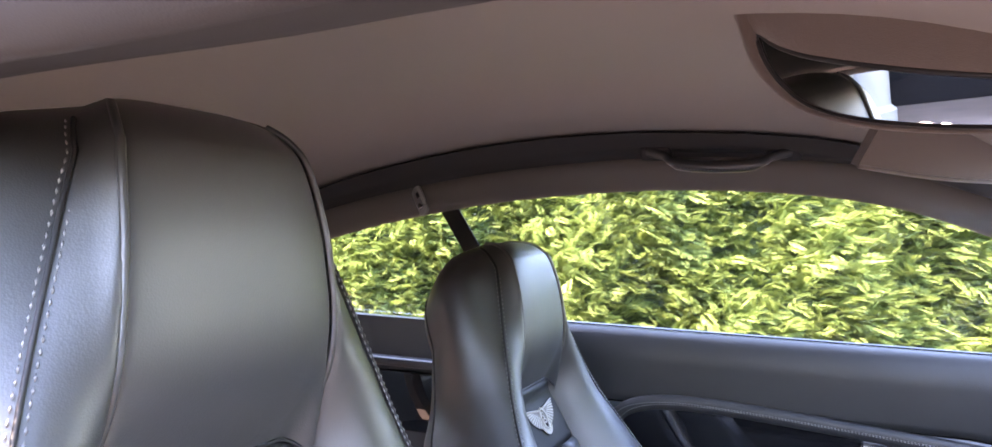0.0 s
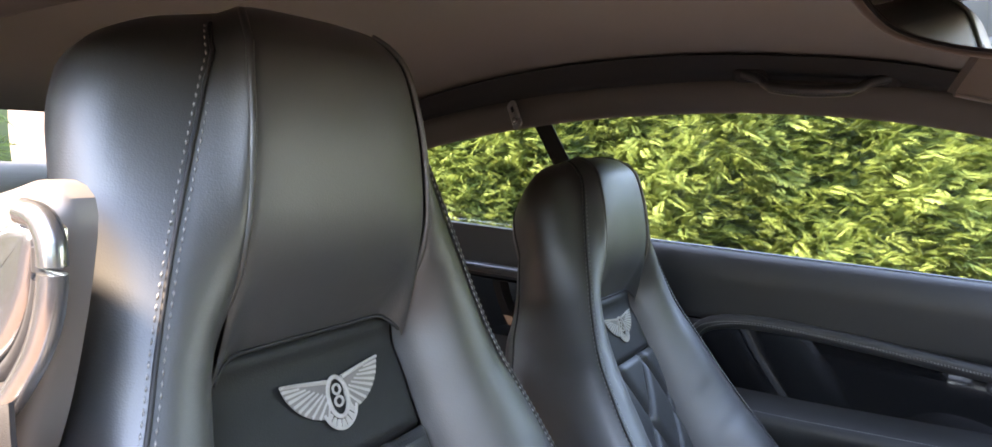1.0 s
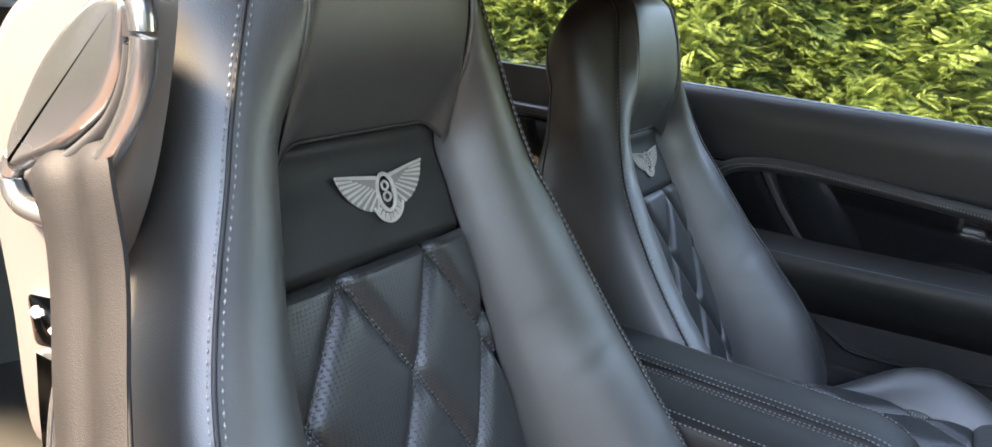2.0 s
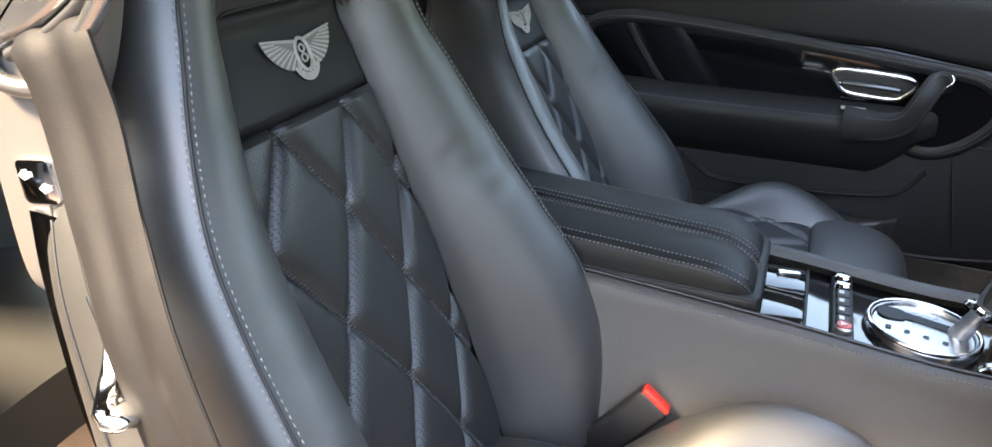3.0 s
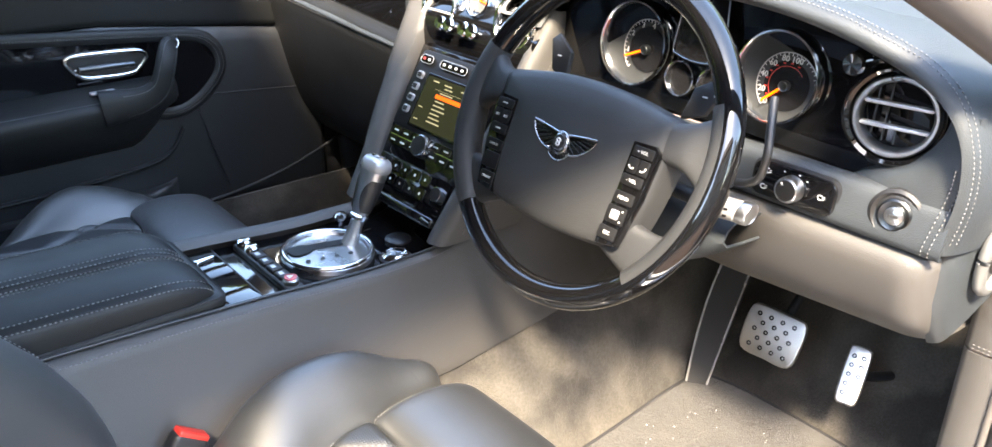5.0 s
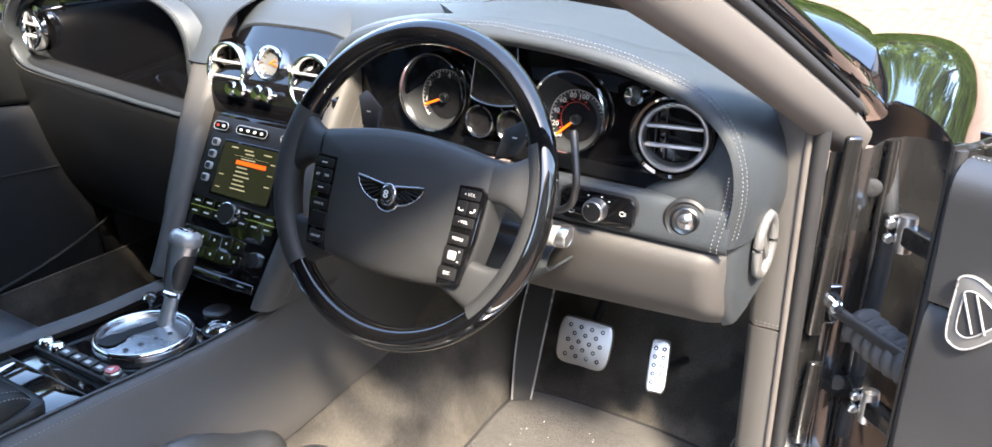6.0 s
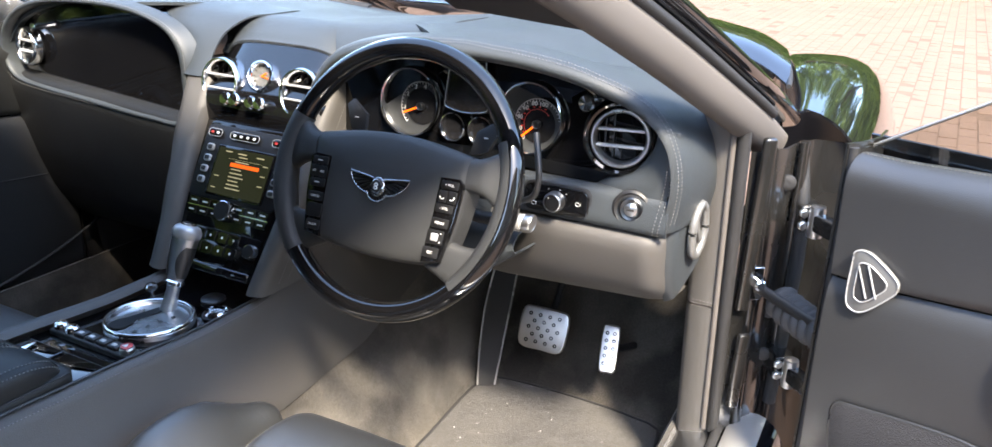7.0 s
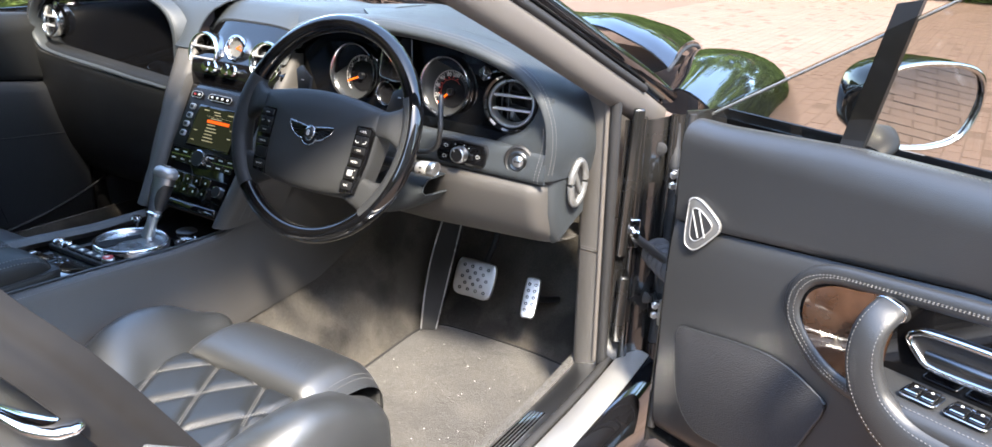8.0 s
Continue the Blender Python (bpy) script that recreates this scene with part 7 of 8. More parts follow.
door_r = thing("door_1", "wide open driver's door with leather panel and polished veneer", "car door", group="car doors", kind="structure")
door_parts(door_r, PD, 1.10, True)
DM = basis(PD(0, 0, 0), tuple(DU), (0, 0, 1), tuple(np.cross(DU, (0, 0, 1))))
if (np.cross(DU, (0, 0, 1)) @ DNV) < 0:
    DM = basis(PD(0, 0, 0), tuple(-DU), (0, 0, 1), tuple(DNV))
    SGN = -1
else:
    SGN = 1
spk = [(-0.010, 0.556), (0.010, 0.562), (0.155, 0.580), (0.238, 0.556), (0.252, 0.541), (0.240, 0.503), (0.212, 0.440), (0.160, 0.405), (0.075, 0.388), (0.034, 0.398), (0.004, 0.440), (-0.012, 0.520)]
outl = [(SGN * u, z) for u, z in spline(spk, 60, True)]
if SGN < 0:
    outl = outl[::-1]
plate("speaker_cloth", outl, 0.004, DM @ pose(0, 0, 0.004), MESH_CLOTH, door_r, "dark speaker cloth", 0.0015)
tube("speaker_edge", np.array([PD(u, z, 0.006) for u, z in spline(spk, 80, True)]), 0.0022, LEATHER, door_r, "", True, 6)
tri = [(-0.022, 0.762), (-0.020, 0.778), (0.000, 0.780), (0.034, 0.758), (0.040, 0.745), (0.034, 0.732), (0.004, 0.700), (-0.014, 0.698), (-0.022, 0.712)]
tv = new("demister_vent")
tv.parent = door_r
tl = [(SGN * u, z) for u, z in spline(tri, 44, True)]
plate("vent_plate", tl if SGN > 0 else tl[::-1], 0.005, DM @ pose(0, 0, 0.004), GREY_SATIN, tv, "grey satin vent frame", 0.002)
c0 = np.array([0.003, 0.740])
tube("vent_ring", np.array([PD(*(c0 + 0.98 * (np.array(q) - c0)), 0.009) for q in spline(tri, 60, True)]), 0.0012, SILVER_PLASTIC, tv, "silver ring", True, 6)
tin = [(SGN * (c0 + 0.60 * (np.array(q) - c0))[0], (c0 + 0.60 * (np.array(q) - c0))[1]) for q in spline(tri, 44, True)]
plate("vent_mouth", tin if SGN > 0 else tin[::-1], 0.0015, DM @ pose(0, 0, 0.009), RUBBER, tv, "", 0.0004, 1)
tube("vent_ring", np.array([PD(*(c0 + 0.62 * (np.array(q) - c0)), 0.0100) for q in spline(tri, 60, True)]), 0.0010, SILVER_PLASTIC, tv, "", True, 6)
for k in (-0.006, 0.006):
    tube("vent_bar", [PD(-0.006 + k, 0.762 + k * 0.3, 0.011), PD(0.010 + k, 0.722 + k * 0.3, 0.011)], 0.0013, SILVER_PLASTIC, tv, "", n=6)
# window switches on the armrest
for u, w in ((0.385, 0.044), (0.442, 0.050)):
    sw = new("window_switch")
    sw.parent = door_r
    m = Matrix.Translation(PD(u, 0.6415, 0.042)) @ basis((0, 0, 0), tuple(DU), tuple(-np.cross(DU, (0, 0, 1))), (0, 0, 1))
    plate("switch_bed", round_rect(w, 0.036, 0.006), 0.002, m, KEY_PLASTIC, sw, "black switch bed", 0.0008)
    tube("switch_rim", [np.array(m @ Vector((x, y, 0.0024))) for x, y in round_rect(w, 0.036, 0.006)], 0.0013, CHROME, sw, "thin chrome rim", True, 6)
    for j in (-1, 1):
        rk = rbox("rocker", (w * 0.40, 0.026, 0.007), m @ pose(j * w * 0.23, 0, 0.004, 12, 0, 0), GLOSS_BLACK, sw, "black rocker", 0.002)
        rbox("rocker_edge", (w * 0.34, 0.003, 0.0016), m @ pose(j * w * 0.23, -0.010, 0.0068, 12, 0, 0), CHROME, rk, "bright finger edge", 0.0006, 1)
        rbox("window_mark", (0.0035, 0.0025, 0.0006), m @ pose(j * w * 0.23, 0.004, 0.0088, 12, 0, 0), WHITE_MARK, rk, "", 0)
# brown patch ahead of the pull: the paving's reflection put into the veneer's colour
inlay = spline([(0.196, 0.672), (0.201, 0.704), (0.228, 0.724), (0.262, 0.731), (0.318, 0.734), (0.318, 0.66), (0.318, 0.604), (0.288, 0.602), (0.242, 0.617), (0.208, 0.645)], 60, True)
inlay = [(SGN * u, z) for u, z in inlay]
plate("reflection_patch", inlay if SGN > 0 else inlay[::-1], 0.003, DM @ pose(0, 0, 0.010), BROWN_REFLECTION, door_r, "polished brown patch for the paving's reflection", 0.001)
# glass, quarter bar and mirror
gl = [[PD(u, 0.895 + k * (min(1.20, 0.895 + max(0.0, u + 0.055) * 0.63) - 0.895), -0.062 + 0.10 * k * 0.3) for k in np.linspace(0, 1, 8)] for u in np.linspace(-0.055, 1.05, 30)]
sheet("window_glass", np.array(gl), TINTED, door_r, "tinted frameless window glass", 0.004).visible_shadow = False
tube("glass_edge", [PD(u, min(1.20, 0.895 + max(0.0, u + 0.055) * 0.63), -0.062 + 0.03 * (min(1.20, 0.895 + (u + 0.055) * 0.63) - 0.895)) for u in np.linspace(-0.053, 1.05, 30)], 0.0022, SILVER_PLASTIC, door_r, "", n=5)
bar = np.array([[PD(u0 + 0.045 * k, 0.895 + 0.200 * k + 0.25 * (u0 - 0.164) * k, -0.060 + 0.012 * k) for u0 in np.linspace(0.164, 0.197, 4)] for k in np.linspace(0, 1, 8)])
sheet("quarter_bar", bar, PLASTIC, door_r, "black quarter-window bar", 0.010)

mir = new("door_mirror")
mir.parent = door_r
MC = np.array((0.764, -1.230, 0.950))
mn = np.array((-0.66, -0.74, -0.10))
mn /= np.linalg.norm(mn)
mx = np.cross((0, 0, 1), mn)
mx /= np.linalg.norm(mx)
my = np.cross(mn, mx)
shape_m = 0.86 * spline([(-0.118, 0.0), (-0.112, 0.045), (-0.075, 0.068), (0.0, 0.076), (0.080, 0.066), (0.112, 0.035), (0.116, -0.010), (0.095, -0.055), (0.03, -0.072), (-0.06, -0.066), (-0.105, -0.045)], 60, True)
rows = []
for k, h in ((0.985, 0.0), (1.0, -0.008), (1.0, -0.030), (0.92, -0.065), (0.70, -0.095), (0.35, -0.110), (0.02, -0.114)):
    rows.append([MC + mx * x * k + my * y * k + mn * h for x, y in shape_m])
rows = np.array(rows)
sheet("mirror_shell", np.concatenate([rows, rows[:, :1]], 1), PAINT, mir, "gloss black mirror shell")
mb = basis(tuple(MC), tuple(mx), tuple(my), tuple(mn))
plate("mirror_glass", [(0.94 * x, 0.94 * y) for x, y in shape_m], 0.002, mb @ pose(0, 0, -0.003), MIRROR, mir, "mirror glass", 0.0005, 1)
tube("mirror_rim", [MC + mx * x * 0.985 + my * y * 0.985 + mn * 0.002 for x, y in shape_m], 0.004, CHROME, mir, "bright mirror rim", True, 8)
tube("mirror_foot", spline([PD(0.200, 0.890, -0.080), PD(0.200, 0.905, -0.105), tuple(MC - mx * 0.050 - my * 0.035 - mn * 0.03)], 10), 0.026, PLASTIC, mir, "black mirror foot", n=12, flat=0.6)

# hinges, check strap and its bellows
hing = thing("door_hinge", "grey steel door hinges on the post", "door hinge")
for z in (0.746, 0.492):
    hm = Matrix.Translation((0.862 - (0.746 - z) * 0.04, -0.862, z))
    rbox("hinge_leaf", (0.062, 0.034, 0.040), hm @ pose(0.020, 0.010, 0, 0, 0, 30), DUSTY_PAINT, hing, "", 0.004)
    lathe("hinge_pin", [(0.011, -0.024), (0.012, -0.018), (0.012, 0.018), (0.011, 0.024), (0.0, 0.025)], hm @ pose(-0.014, -0.014, 0), ALU, hing, "worn steel pin", 16)
    for k in (-1, 1):
        lathe("hinge_bolt", [(0.0075, 0), (0.0075, 0.005), (0.005, 0.007), (0.0, 0.007)], hm @ pose(-0.012, 0.006, 0.010 * k, 0, -90, 30), ALU, hing, "", 6)
    rbox("hinge_arm", (0.085, 0.022, 0.028), hm @ pose(-0.035, -0.038, 0, 0, 0, 48), DUSTY_PAINT, hing, "", 0.004)
strap = thing("check_strap", "bright catch and door check strap with ribbed rubber bellows", "door check")
rbox("catch_plate", (0.010, 0.030, 0.056), pose(0.806, -0.806, 0.645, 0, 0, 38), CHROME, strap, "bright steel catch", 0.004)
lathe("catch_pin", [(0.009, -0.006), (0.009, 0.012), (0.006, 0.015), (0.0, 0.015)], pose(0.800, -0.812, 0.650, 0, -90, 38), CHROME, strap, "", 16)
tube("strap", spline([(0.806, -0.812, 0.640), (0.790, -0.850, 0.632), (0.765, -0.900, 0.622), (0.735, -0.945, 0.618)], 16), 0.006, PLASTIC, strap, "black strap", n=8, flat=1.6)
bl = spline([(0.835, -0.842, 0.615), (0.810, -0.872, 0.607), (0.775, -0.912, 0.606), (0.745, -0.950, 0.610)], 70)
tube("bellows", bl, 0.027, BELLOWS, strap, "ribbed rubber bellows", n=16, scale=[0.85 + 0.22 * abs(math.sin(i * math.pi / 8.75)) for i in range(70)])

# passenger's door, shut
PX = 0.690


def PP(u, z, n=0.0):
    return (float(PX - u), float(0.708 - n), float(z))


door_l = thing("door_2", "shut passenger door with shade-darkened leather panel and gloss black veneer", "car door", group="car doors", kind="structure")
door_parts(door_l, PP, 1.16, False)
UX = float(PP(0.0, 0.5)[0])
pocket_rim = spline([PP(UX - x, z, 0.0065) for x, z in ((-0.05, 0.512), (-0.012, 0.488), (0.023, 0.470), (0.10, 0.469), (0.20, 0.473), (0.33, 0.486), (0.385, 0.505), (0.418, 0.551))], 60)
tube("pocket_rim", pocket_rim, 0.0042, LEATHER_BLACK, door_l, "rolled leather pocket edge", n=8)
tube("pocket_seam", pocket_rim + np.array([0, 0, 0.0052]), 0.0016, RUBBER, door_l, "", n=6)
for pts in (((0.47, 0.613), (0.56, 0.606), (0.665, 0.597), (0.72, 0.592)), ((0.452, 0.603), (0.462, 0.56), (0.482, 0.48), (0.503, 0.40))):
    tube("panel_seam", spline([PP(UX - x, z, 0.0045) for x, z in pts], 24), 0.0017, RUBBER, door_l, "", n=6)
tube("door_foot_trim", [PP(u, 0.372 + 0.05 * max(0, 1 - u / 0.3) ** 2, 0.006) for u in np.linspace(-0.1, 1.0, 30)], 0.004, RUBBER, door_l, "dark lower edge strip", n=6)
rbox("armrest_switch", (0.045, 0.012, 0.006), Matrix.Translation(PP(0.428, 0.664, 0.045)), SILVER_PLASTIC, door_l, "silver window switch", 0.002)

# ---- roof fittings ----
gh = thing("grab_handle", "dark stitched grab handle over the passenger window", "grab handle")
hp = spline([(-0.205, 0.556, 1.220), (-0.175, 0.544, 1.211), (-0.155, 0.528, 1.199), (-0.095, 0.522, 1.194), (-0.035, 0.528, 1.199), (-0.015, 0.544, 1.211), (0.012, 0.556, 1.220)], 40)
tube("bow", hp, 0.0085, LEATHER, gh, "", n=12, scale=np.interp(np.arange(40), [0, 9, 10, 29, 30, 39], [0.95, 0.85, 1.15, 1.15, 0.85, 0.95]))
stitches("stitching", hp[11:29] + np.array([0, -0.008, -0.006]), gh)
for x in (-0.195, 0.003):
    rbox("mount", (0.052, 0.022, 0.026), pose(x, 0.562, 1.220, 35, 0, 0), TRIM_DARK, gh, "", 0.008)

clip = thing("coat_hook", "small chrome coat hook on the roof rail", "coat hook")
cm2 = Matrix.Translation((-0.613, 0.552, 1.131)) @ pose(0, 0, 0, 75, 0, -22)
plate("hook_plate", round_rect(0.066, 0.021, 0.009), 0.005, cm2 @ pose(0, 0, 0, 0, 0, -48), SILVER_PLASTIC, clip, "chrome plate", 0.002)
rbox("hook_tongue", (0.022, 0.010, 0.004), cm2 @ pose(0, 0, 0, 0, 0, -48) @ pose(0.010, 0, 0.007), SATIN, clip, "", 0.0015)
rbox("hook_slot", (0.012, 0.006, 0.002), cm2 @ pose(0, 0, 0, 0, 0, -48) @ pose(-0.012, 0.001, 0.005), RUBBER, clip, "", 0)

bs = thing("seat_belt", "black seat belt hanging behind the passenger seat", "seat belt", group="seat belts")
path = spline([(-0.600, 0.600, 1.150), (-0.550, 0.592, 1.080), (-0.500, 0.580, 1.010), (-0.42, 0.55, 0.88)], 20)
sweep("webbing", path, [(-0.0012, -0.016), (0.0012, -0.016), (0.0012, 0.016), (-0.0012, 0.016)], WEBBING, bs, "black webbing", up=(1, 0, 0.2))

vis = thing("sun_visor", "brown-grey suede sun visor folded up", "sun visor")
vg = []
for a in np.linspace(0, 1, 14):
    vg.append([(0.124 - 0.024 * b + a * (0.180 - 0.004 * b), 0.300 + 0.120 * a, 1.232 - 0.050 * b + a * (0.004 - 0.016 * b) - 0.004 * math.sin(a * 3.1) * b) for b in np.linspace(0, 1, 10)])
sheet("visor_board", np.array(vg), HEADLINER, vis, "suede-covered board", 0.016)
tube("visor_seam", [vg[i][9] for i in range(14)], 0.003, HEADLINER, vis, "", n=6)

mr = thing("rear_view_mirror", "dark-rimmed interior rear-view mirror", "mirror")
MRC = np.array((0.102, -0.030, 1.231))
mfn = np.array((-0.362, -0.92, -0.155))
mfn /= np.linalg.norm(mfn)
mfx = np.cross((0, 0, 1), mfn)
mfx /= np.linalg.norm(mfx)
mfy = np.cross(mfn, mfx)
ms = spline([(-0.101, 0.052), (-0.082, 0.039), (-0.050, 0.026), (0.017, 0.010), (0.085, -0.002), (0.150, -0.008), (0.163, -0.022), (0.148, -0.040), (0.085, -0.042), (0.005, -0.034), (-0.050, -0.019), (-0.080, 0.004), (-0.097, 0.030)], 80, True)
back = spline([(-0.124, 0.100), (-0.080, 0.165), (0.060, 0.180), (0.170, 0.140), (0.190, 0.050), (0.185, -0.020), (0.155, -0.047), (0.085, -0.047), (0.005, -0.040), (-0.053, -0.024), (-0.083, -0.005), (-0.107, 0.024), (-0.119, 0.060)], 80, True)
rows = [[MRC + mfx * x + mfy * y + mfn * h for x, y in line] for line, h in ((1.0 * ms, 0.002), (0.985 * ms + 0.015 * back, 0.006), (0.6 * ms + 0.4 * back, 0.010), (0.15 * ms + 0.85 * back, 0.008), (back, -0.002), (0.98 * back, -0.022), (0.80 * back + (0.01, 0.01), -0.060), (0.40 * back + (0.02, 0.03), -0.085), (0.02 * back + (0.03, 0.04), -0.090))]
rows = np.array(rows)
sheet("mirror_shell", np.concatenate([rows, rows[:, :1]], 1), HEADLINER, mr, "suede-faced shell")
mfb = basis(tuple(MRC), tuple(mfx), tuple(mfy), tuple(mfn))
plate("mirror_glass", [(x, y) for x, y in ms], 0.002, mfb @ pose(0, 0, -0.001), MIRROR, mr, "mirror glass", 0.0004, 1)
tube("mirror_rim", [MRC + mfx * x + mfy * y + mfn * 0.003 for x, y in ms], 0.0028, PLASTIC, mr, "dark rim", True, 8)
tube("mirror_stem", spline([MRC - mfn * 0.040, MRC - mfn * 0.05 + np.array((0.03, 0, 0.02)), MRC + np.array((0.07, 0.06, 0.045))], 10), 0.012, PLASTIC, mr, "", n=10)

# driver's belt: silver guide on the seat shoulder and the webbing
gd = thing("belt_guide", "silver plastic seat belt guide on the driver's seat shoulder", "belt guide")
gy = -0.600
side_m = basis((0, gy + 0.030, 0), (1, 0, 0), (0, 0, 1), (0, -1, 0))
shell = [(-0.305, 1.060), (-0.280, 1.066), (-0.262, 1.056), (-0.264, 1.020), (-0.276, 0.966), (-0.288, 0.930), (-0.306, 0.890), (-0.320, 0.84), (-0.322, 0.76), (-0.385, 0.745), (-0.402, 0.84), (-0.416, 0.92), (-0.412, 0.985), (-0.375, 1.035)]
plate("guide_shell", [tuple(q) for q in spline(shell, 90, True)], 0.024, side_m, WARM_SHELL, gd, "warm silver plastic shell", 0.013, 6)
lobe = [(-0.256, 1.046), (-0.258, 1.026), (-0.263, 1.008), (-0.275, 0.988), (-0.290, 0.975), (-0.315, 0.958), (-0.345, 0.944), (-0.366, 0.936), (-0.366, 0.955), (-0.350, 0.980), (-0.326, 1.010), (-0.296, 1.036), (-0.274, 1.048)]
plate("guide_lobe", [tuple(q) for q in spline(lobe, 70, True)], 0.018, side_m @ pose(0, 0, 0.020), GUIDE_SILVER, gd, "polished silver lobe", 0.0075, 6)
tube("belt_slot", spline([(-0.256, gy - 0.002, 1.038), (-0.256, gy - 0.002, 1.020), (-0.262, gy - 0.002, 1.000), (-0.274, gy - 0.002, 0.982), (-0.290, gy - 0.003, 0.968), (-0.315, gy - 0.004, 0.951), (-0.345, gy - 0.004, 0.937)], 40), 0.0050, RUBBER, gd, "dark belt slot", n=8)
tube("slot_edge", spline([(-0.268, gy - 0.003, 1.053), (-0.254, gy - 0.004, 1.051), (-0.245, gy - 0.005, 1.039), (-0.245, gy - 0.005, 1.016), (-0.252, gy - 0.005, 0.994), (-0.264, gy - 0.006, 0.974), (-0.280, gy - 0.006, 0.956), (-0.300, gy - 0.005, 0.943)], 44), 0.0068, GUIDE_SILVER, gd, "rounded silver slot edge", n=10)
tube("slot_end", spline([(-0.366, gy, 0.945), (-0.372, gy - 0.001, 0.930), (-0.362, gy - 0.001, 0.917), (-0.340, gy, 0.914), (-0.322, gy + 0.002, 0.918)], 24), 0.007, GUIDE_SILVER, gd, "rounded silver slot edge", n=10)

dbelt = thing("seat_belt", "black seat belt webbing running down beside the driver's seat", "seat belt", group="seat belts")
path = spline([(-0.306, gy + 0.004, 0.962), (-0.300, gy - 0.010, 0.955), (-0.288, gy - 0.015, 0.938), (-0.268, gy - 0.024, 0.90), (-0.232, gy - 0.050, 0.845), (-0.190, gy - 0.078, 0.787), (-0.130, gy - 0.100, 0.690), (-0.080, gy - 0.115, 0.600), (0.0, gy - 0.125, 0.420), (0.02, gy - 0.13, 0.365)], 50)
prof = spline([(-0.0009, -0.024), (0.0016, -0.012), (-0.0012, 0.0), (0.0014, 0.012), (-0.0009, 0.024), (0.0011, 0.024), (0.0032, 0.012), (0.0008, 0.0), (0.0034, -0.012), (0.0011, -0.024)], 30, True)
sweep("webbing", path, prof, WEBBING, dbelt, "black webbing", up=(1, 0, 0.25), scale=np.interp(np.arange(50), [0, 5, 12, 25, 49], [1.35, 1.35, 1.15, 1.2, 1.2]))
for sg in (-1, 1):
    tube("woven_edge", path[8:] + np.array([0.0245 * 1.19 * sg, 0, 0.006 * sg]), 0.0014, WEBBING, dbelt, "", n=6)
tg = thing("belt_tongue", "grey plastic seat belt tongue hanging on the webbing", "belt tongue")
tm = basis((-0.122, gy - 0.110, 0.676), (0.84, -0.10, -0.53), (0.52, -0.16, 0.84), (-0.17, -0.98, -0.08))
rbox("body", (0.058, 0.020, 0.010), tm, GREY_SATIN, tg, "grey plastic body", 0.004)
rbox("side_arm", (0.014, 0.034, 0.009), tm @ pose(-0.022, -0.022, 0), GREY_SATIN, tg, "", 0.003)
rbox("side_arm", (0.014, 0.034, 0.009), tm @ pose(0.022, -0.022, 0), GREY_SATIN, tg, "", 0.003)
plate("blade", round_rect(0.024, 0.044, 0.006, cy=-0.050), 0.0025, tm, CHROME, tg, "bright steel blade", 0.0006, 1)
sp_ = thing("seat_switch", "bright seat switch plate on the seat side", "switch")
m = basis((-0.350, -0.594, 0.842), (1, 0, 0.15), (-0.15, 0, 1), (0, -1, 0))
plate("plate", round_rect(0.036, 0.034, 0.006), 0.004, m, CHROME, sp_, "chrome plate", 0.0015)
for x, y in ((-0.009, 0.006), (0.008, -0.004)):
    plate("arrow_key", [(x - 0.005, y), (x, y + 0.004), (x, y + 0.002), (x + 0.005, y + 0.002), (x + 0.005, y - 0.002), (x, y - 0.002), (x, y - 0.004)], 0.002, m @ pose(0, 0, 0.004), WHITE_MARK, sp_, "", 0)
bt = thing("belt_trim", "bright lower trim strip beside the seat belt", "trim strip")
sweep("strip", spline([(-0.348, -0.596, 0.818), (-0.348, -0.596, 0.755), (-0.330, -0.600, 0.65), (-0.290, -0.606, 0.54)], 20), [(-0.003, -0.014), (0.003, -0.014), (0.003, 0.014), (-0.003, 0.014)], CHROME, bt, "polished strip", up=(1, 0, 0.2))

# release lever low on the seat's outer side
sweep("release_lever", spline([(-0.262, -0.640, 0.792), (-0.238, -0.652, 0.768), (-0.222, -0.668, 0.752), (-0.208, -0.686, 0.746), (-0.192, -0.704, 0.747)], 26), [(0.009 * math.cos(a), 0.0045 * math.sin(a)) for a in np.linspace(0, 2 * math.pi, 18, endpoint=False)], CHROME, driver_seat, "bright seat release lever", up=(0.3, -0.2, 1), scale=np.interp(np.arange(26), [0, 8, 15, 21, 24, 25], [0.9, 1.0, 1.7, 1.8, 1.2, 0.3]))

# buckle by the console
bk = thing("seat_belt_buckle", "black belt buckle with a red release button", "belt buckle")
bd = np.array((0.060, 0.004, 0.078))
bd /= np.linalg.norm(bd)
bx = np.cross((0, 1, 0), bd)
bx /= np.linalg.norm(bx)
by = np.cross(bd, bx)
bmx = basis((0.050, -0.176, 0.473), tuple(bx), tuple(by), tuple(bd))
rbox("housing", (0.044, 0.022, 0.130), bmx @ pose(0, 0, -0.036), PLASTIC, bk, "black housing", 0.006)
rbox("button", (0.040, 0.0185, 0.012), bmx @ pose(0, 0, 0.027), RED, bk, "red release button", 0.003)
rbox("tongue_slot", (0.028, 0.003, 0.003), bmx @ pose(0, 0.0112, 0.024), RUBBER, bk, "", 0)

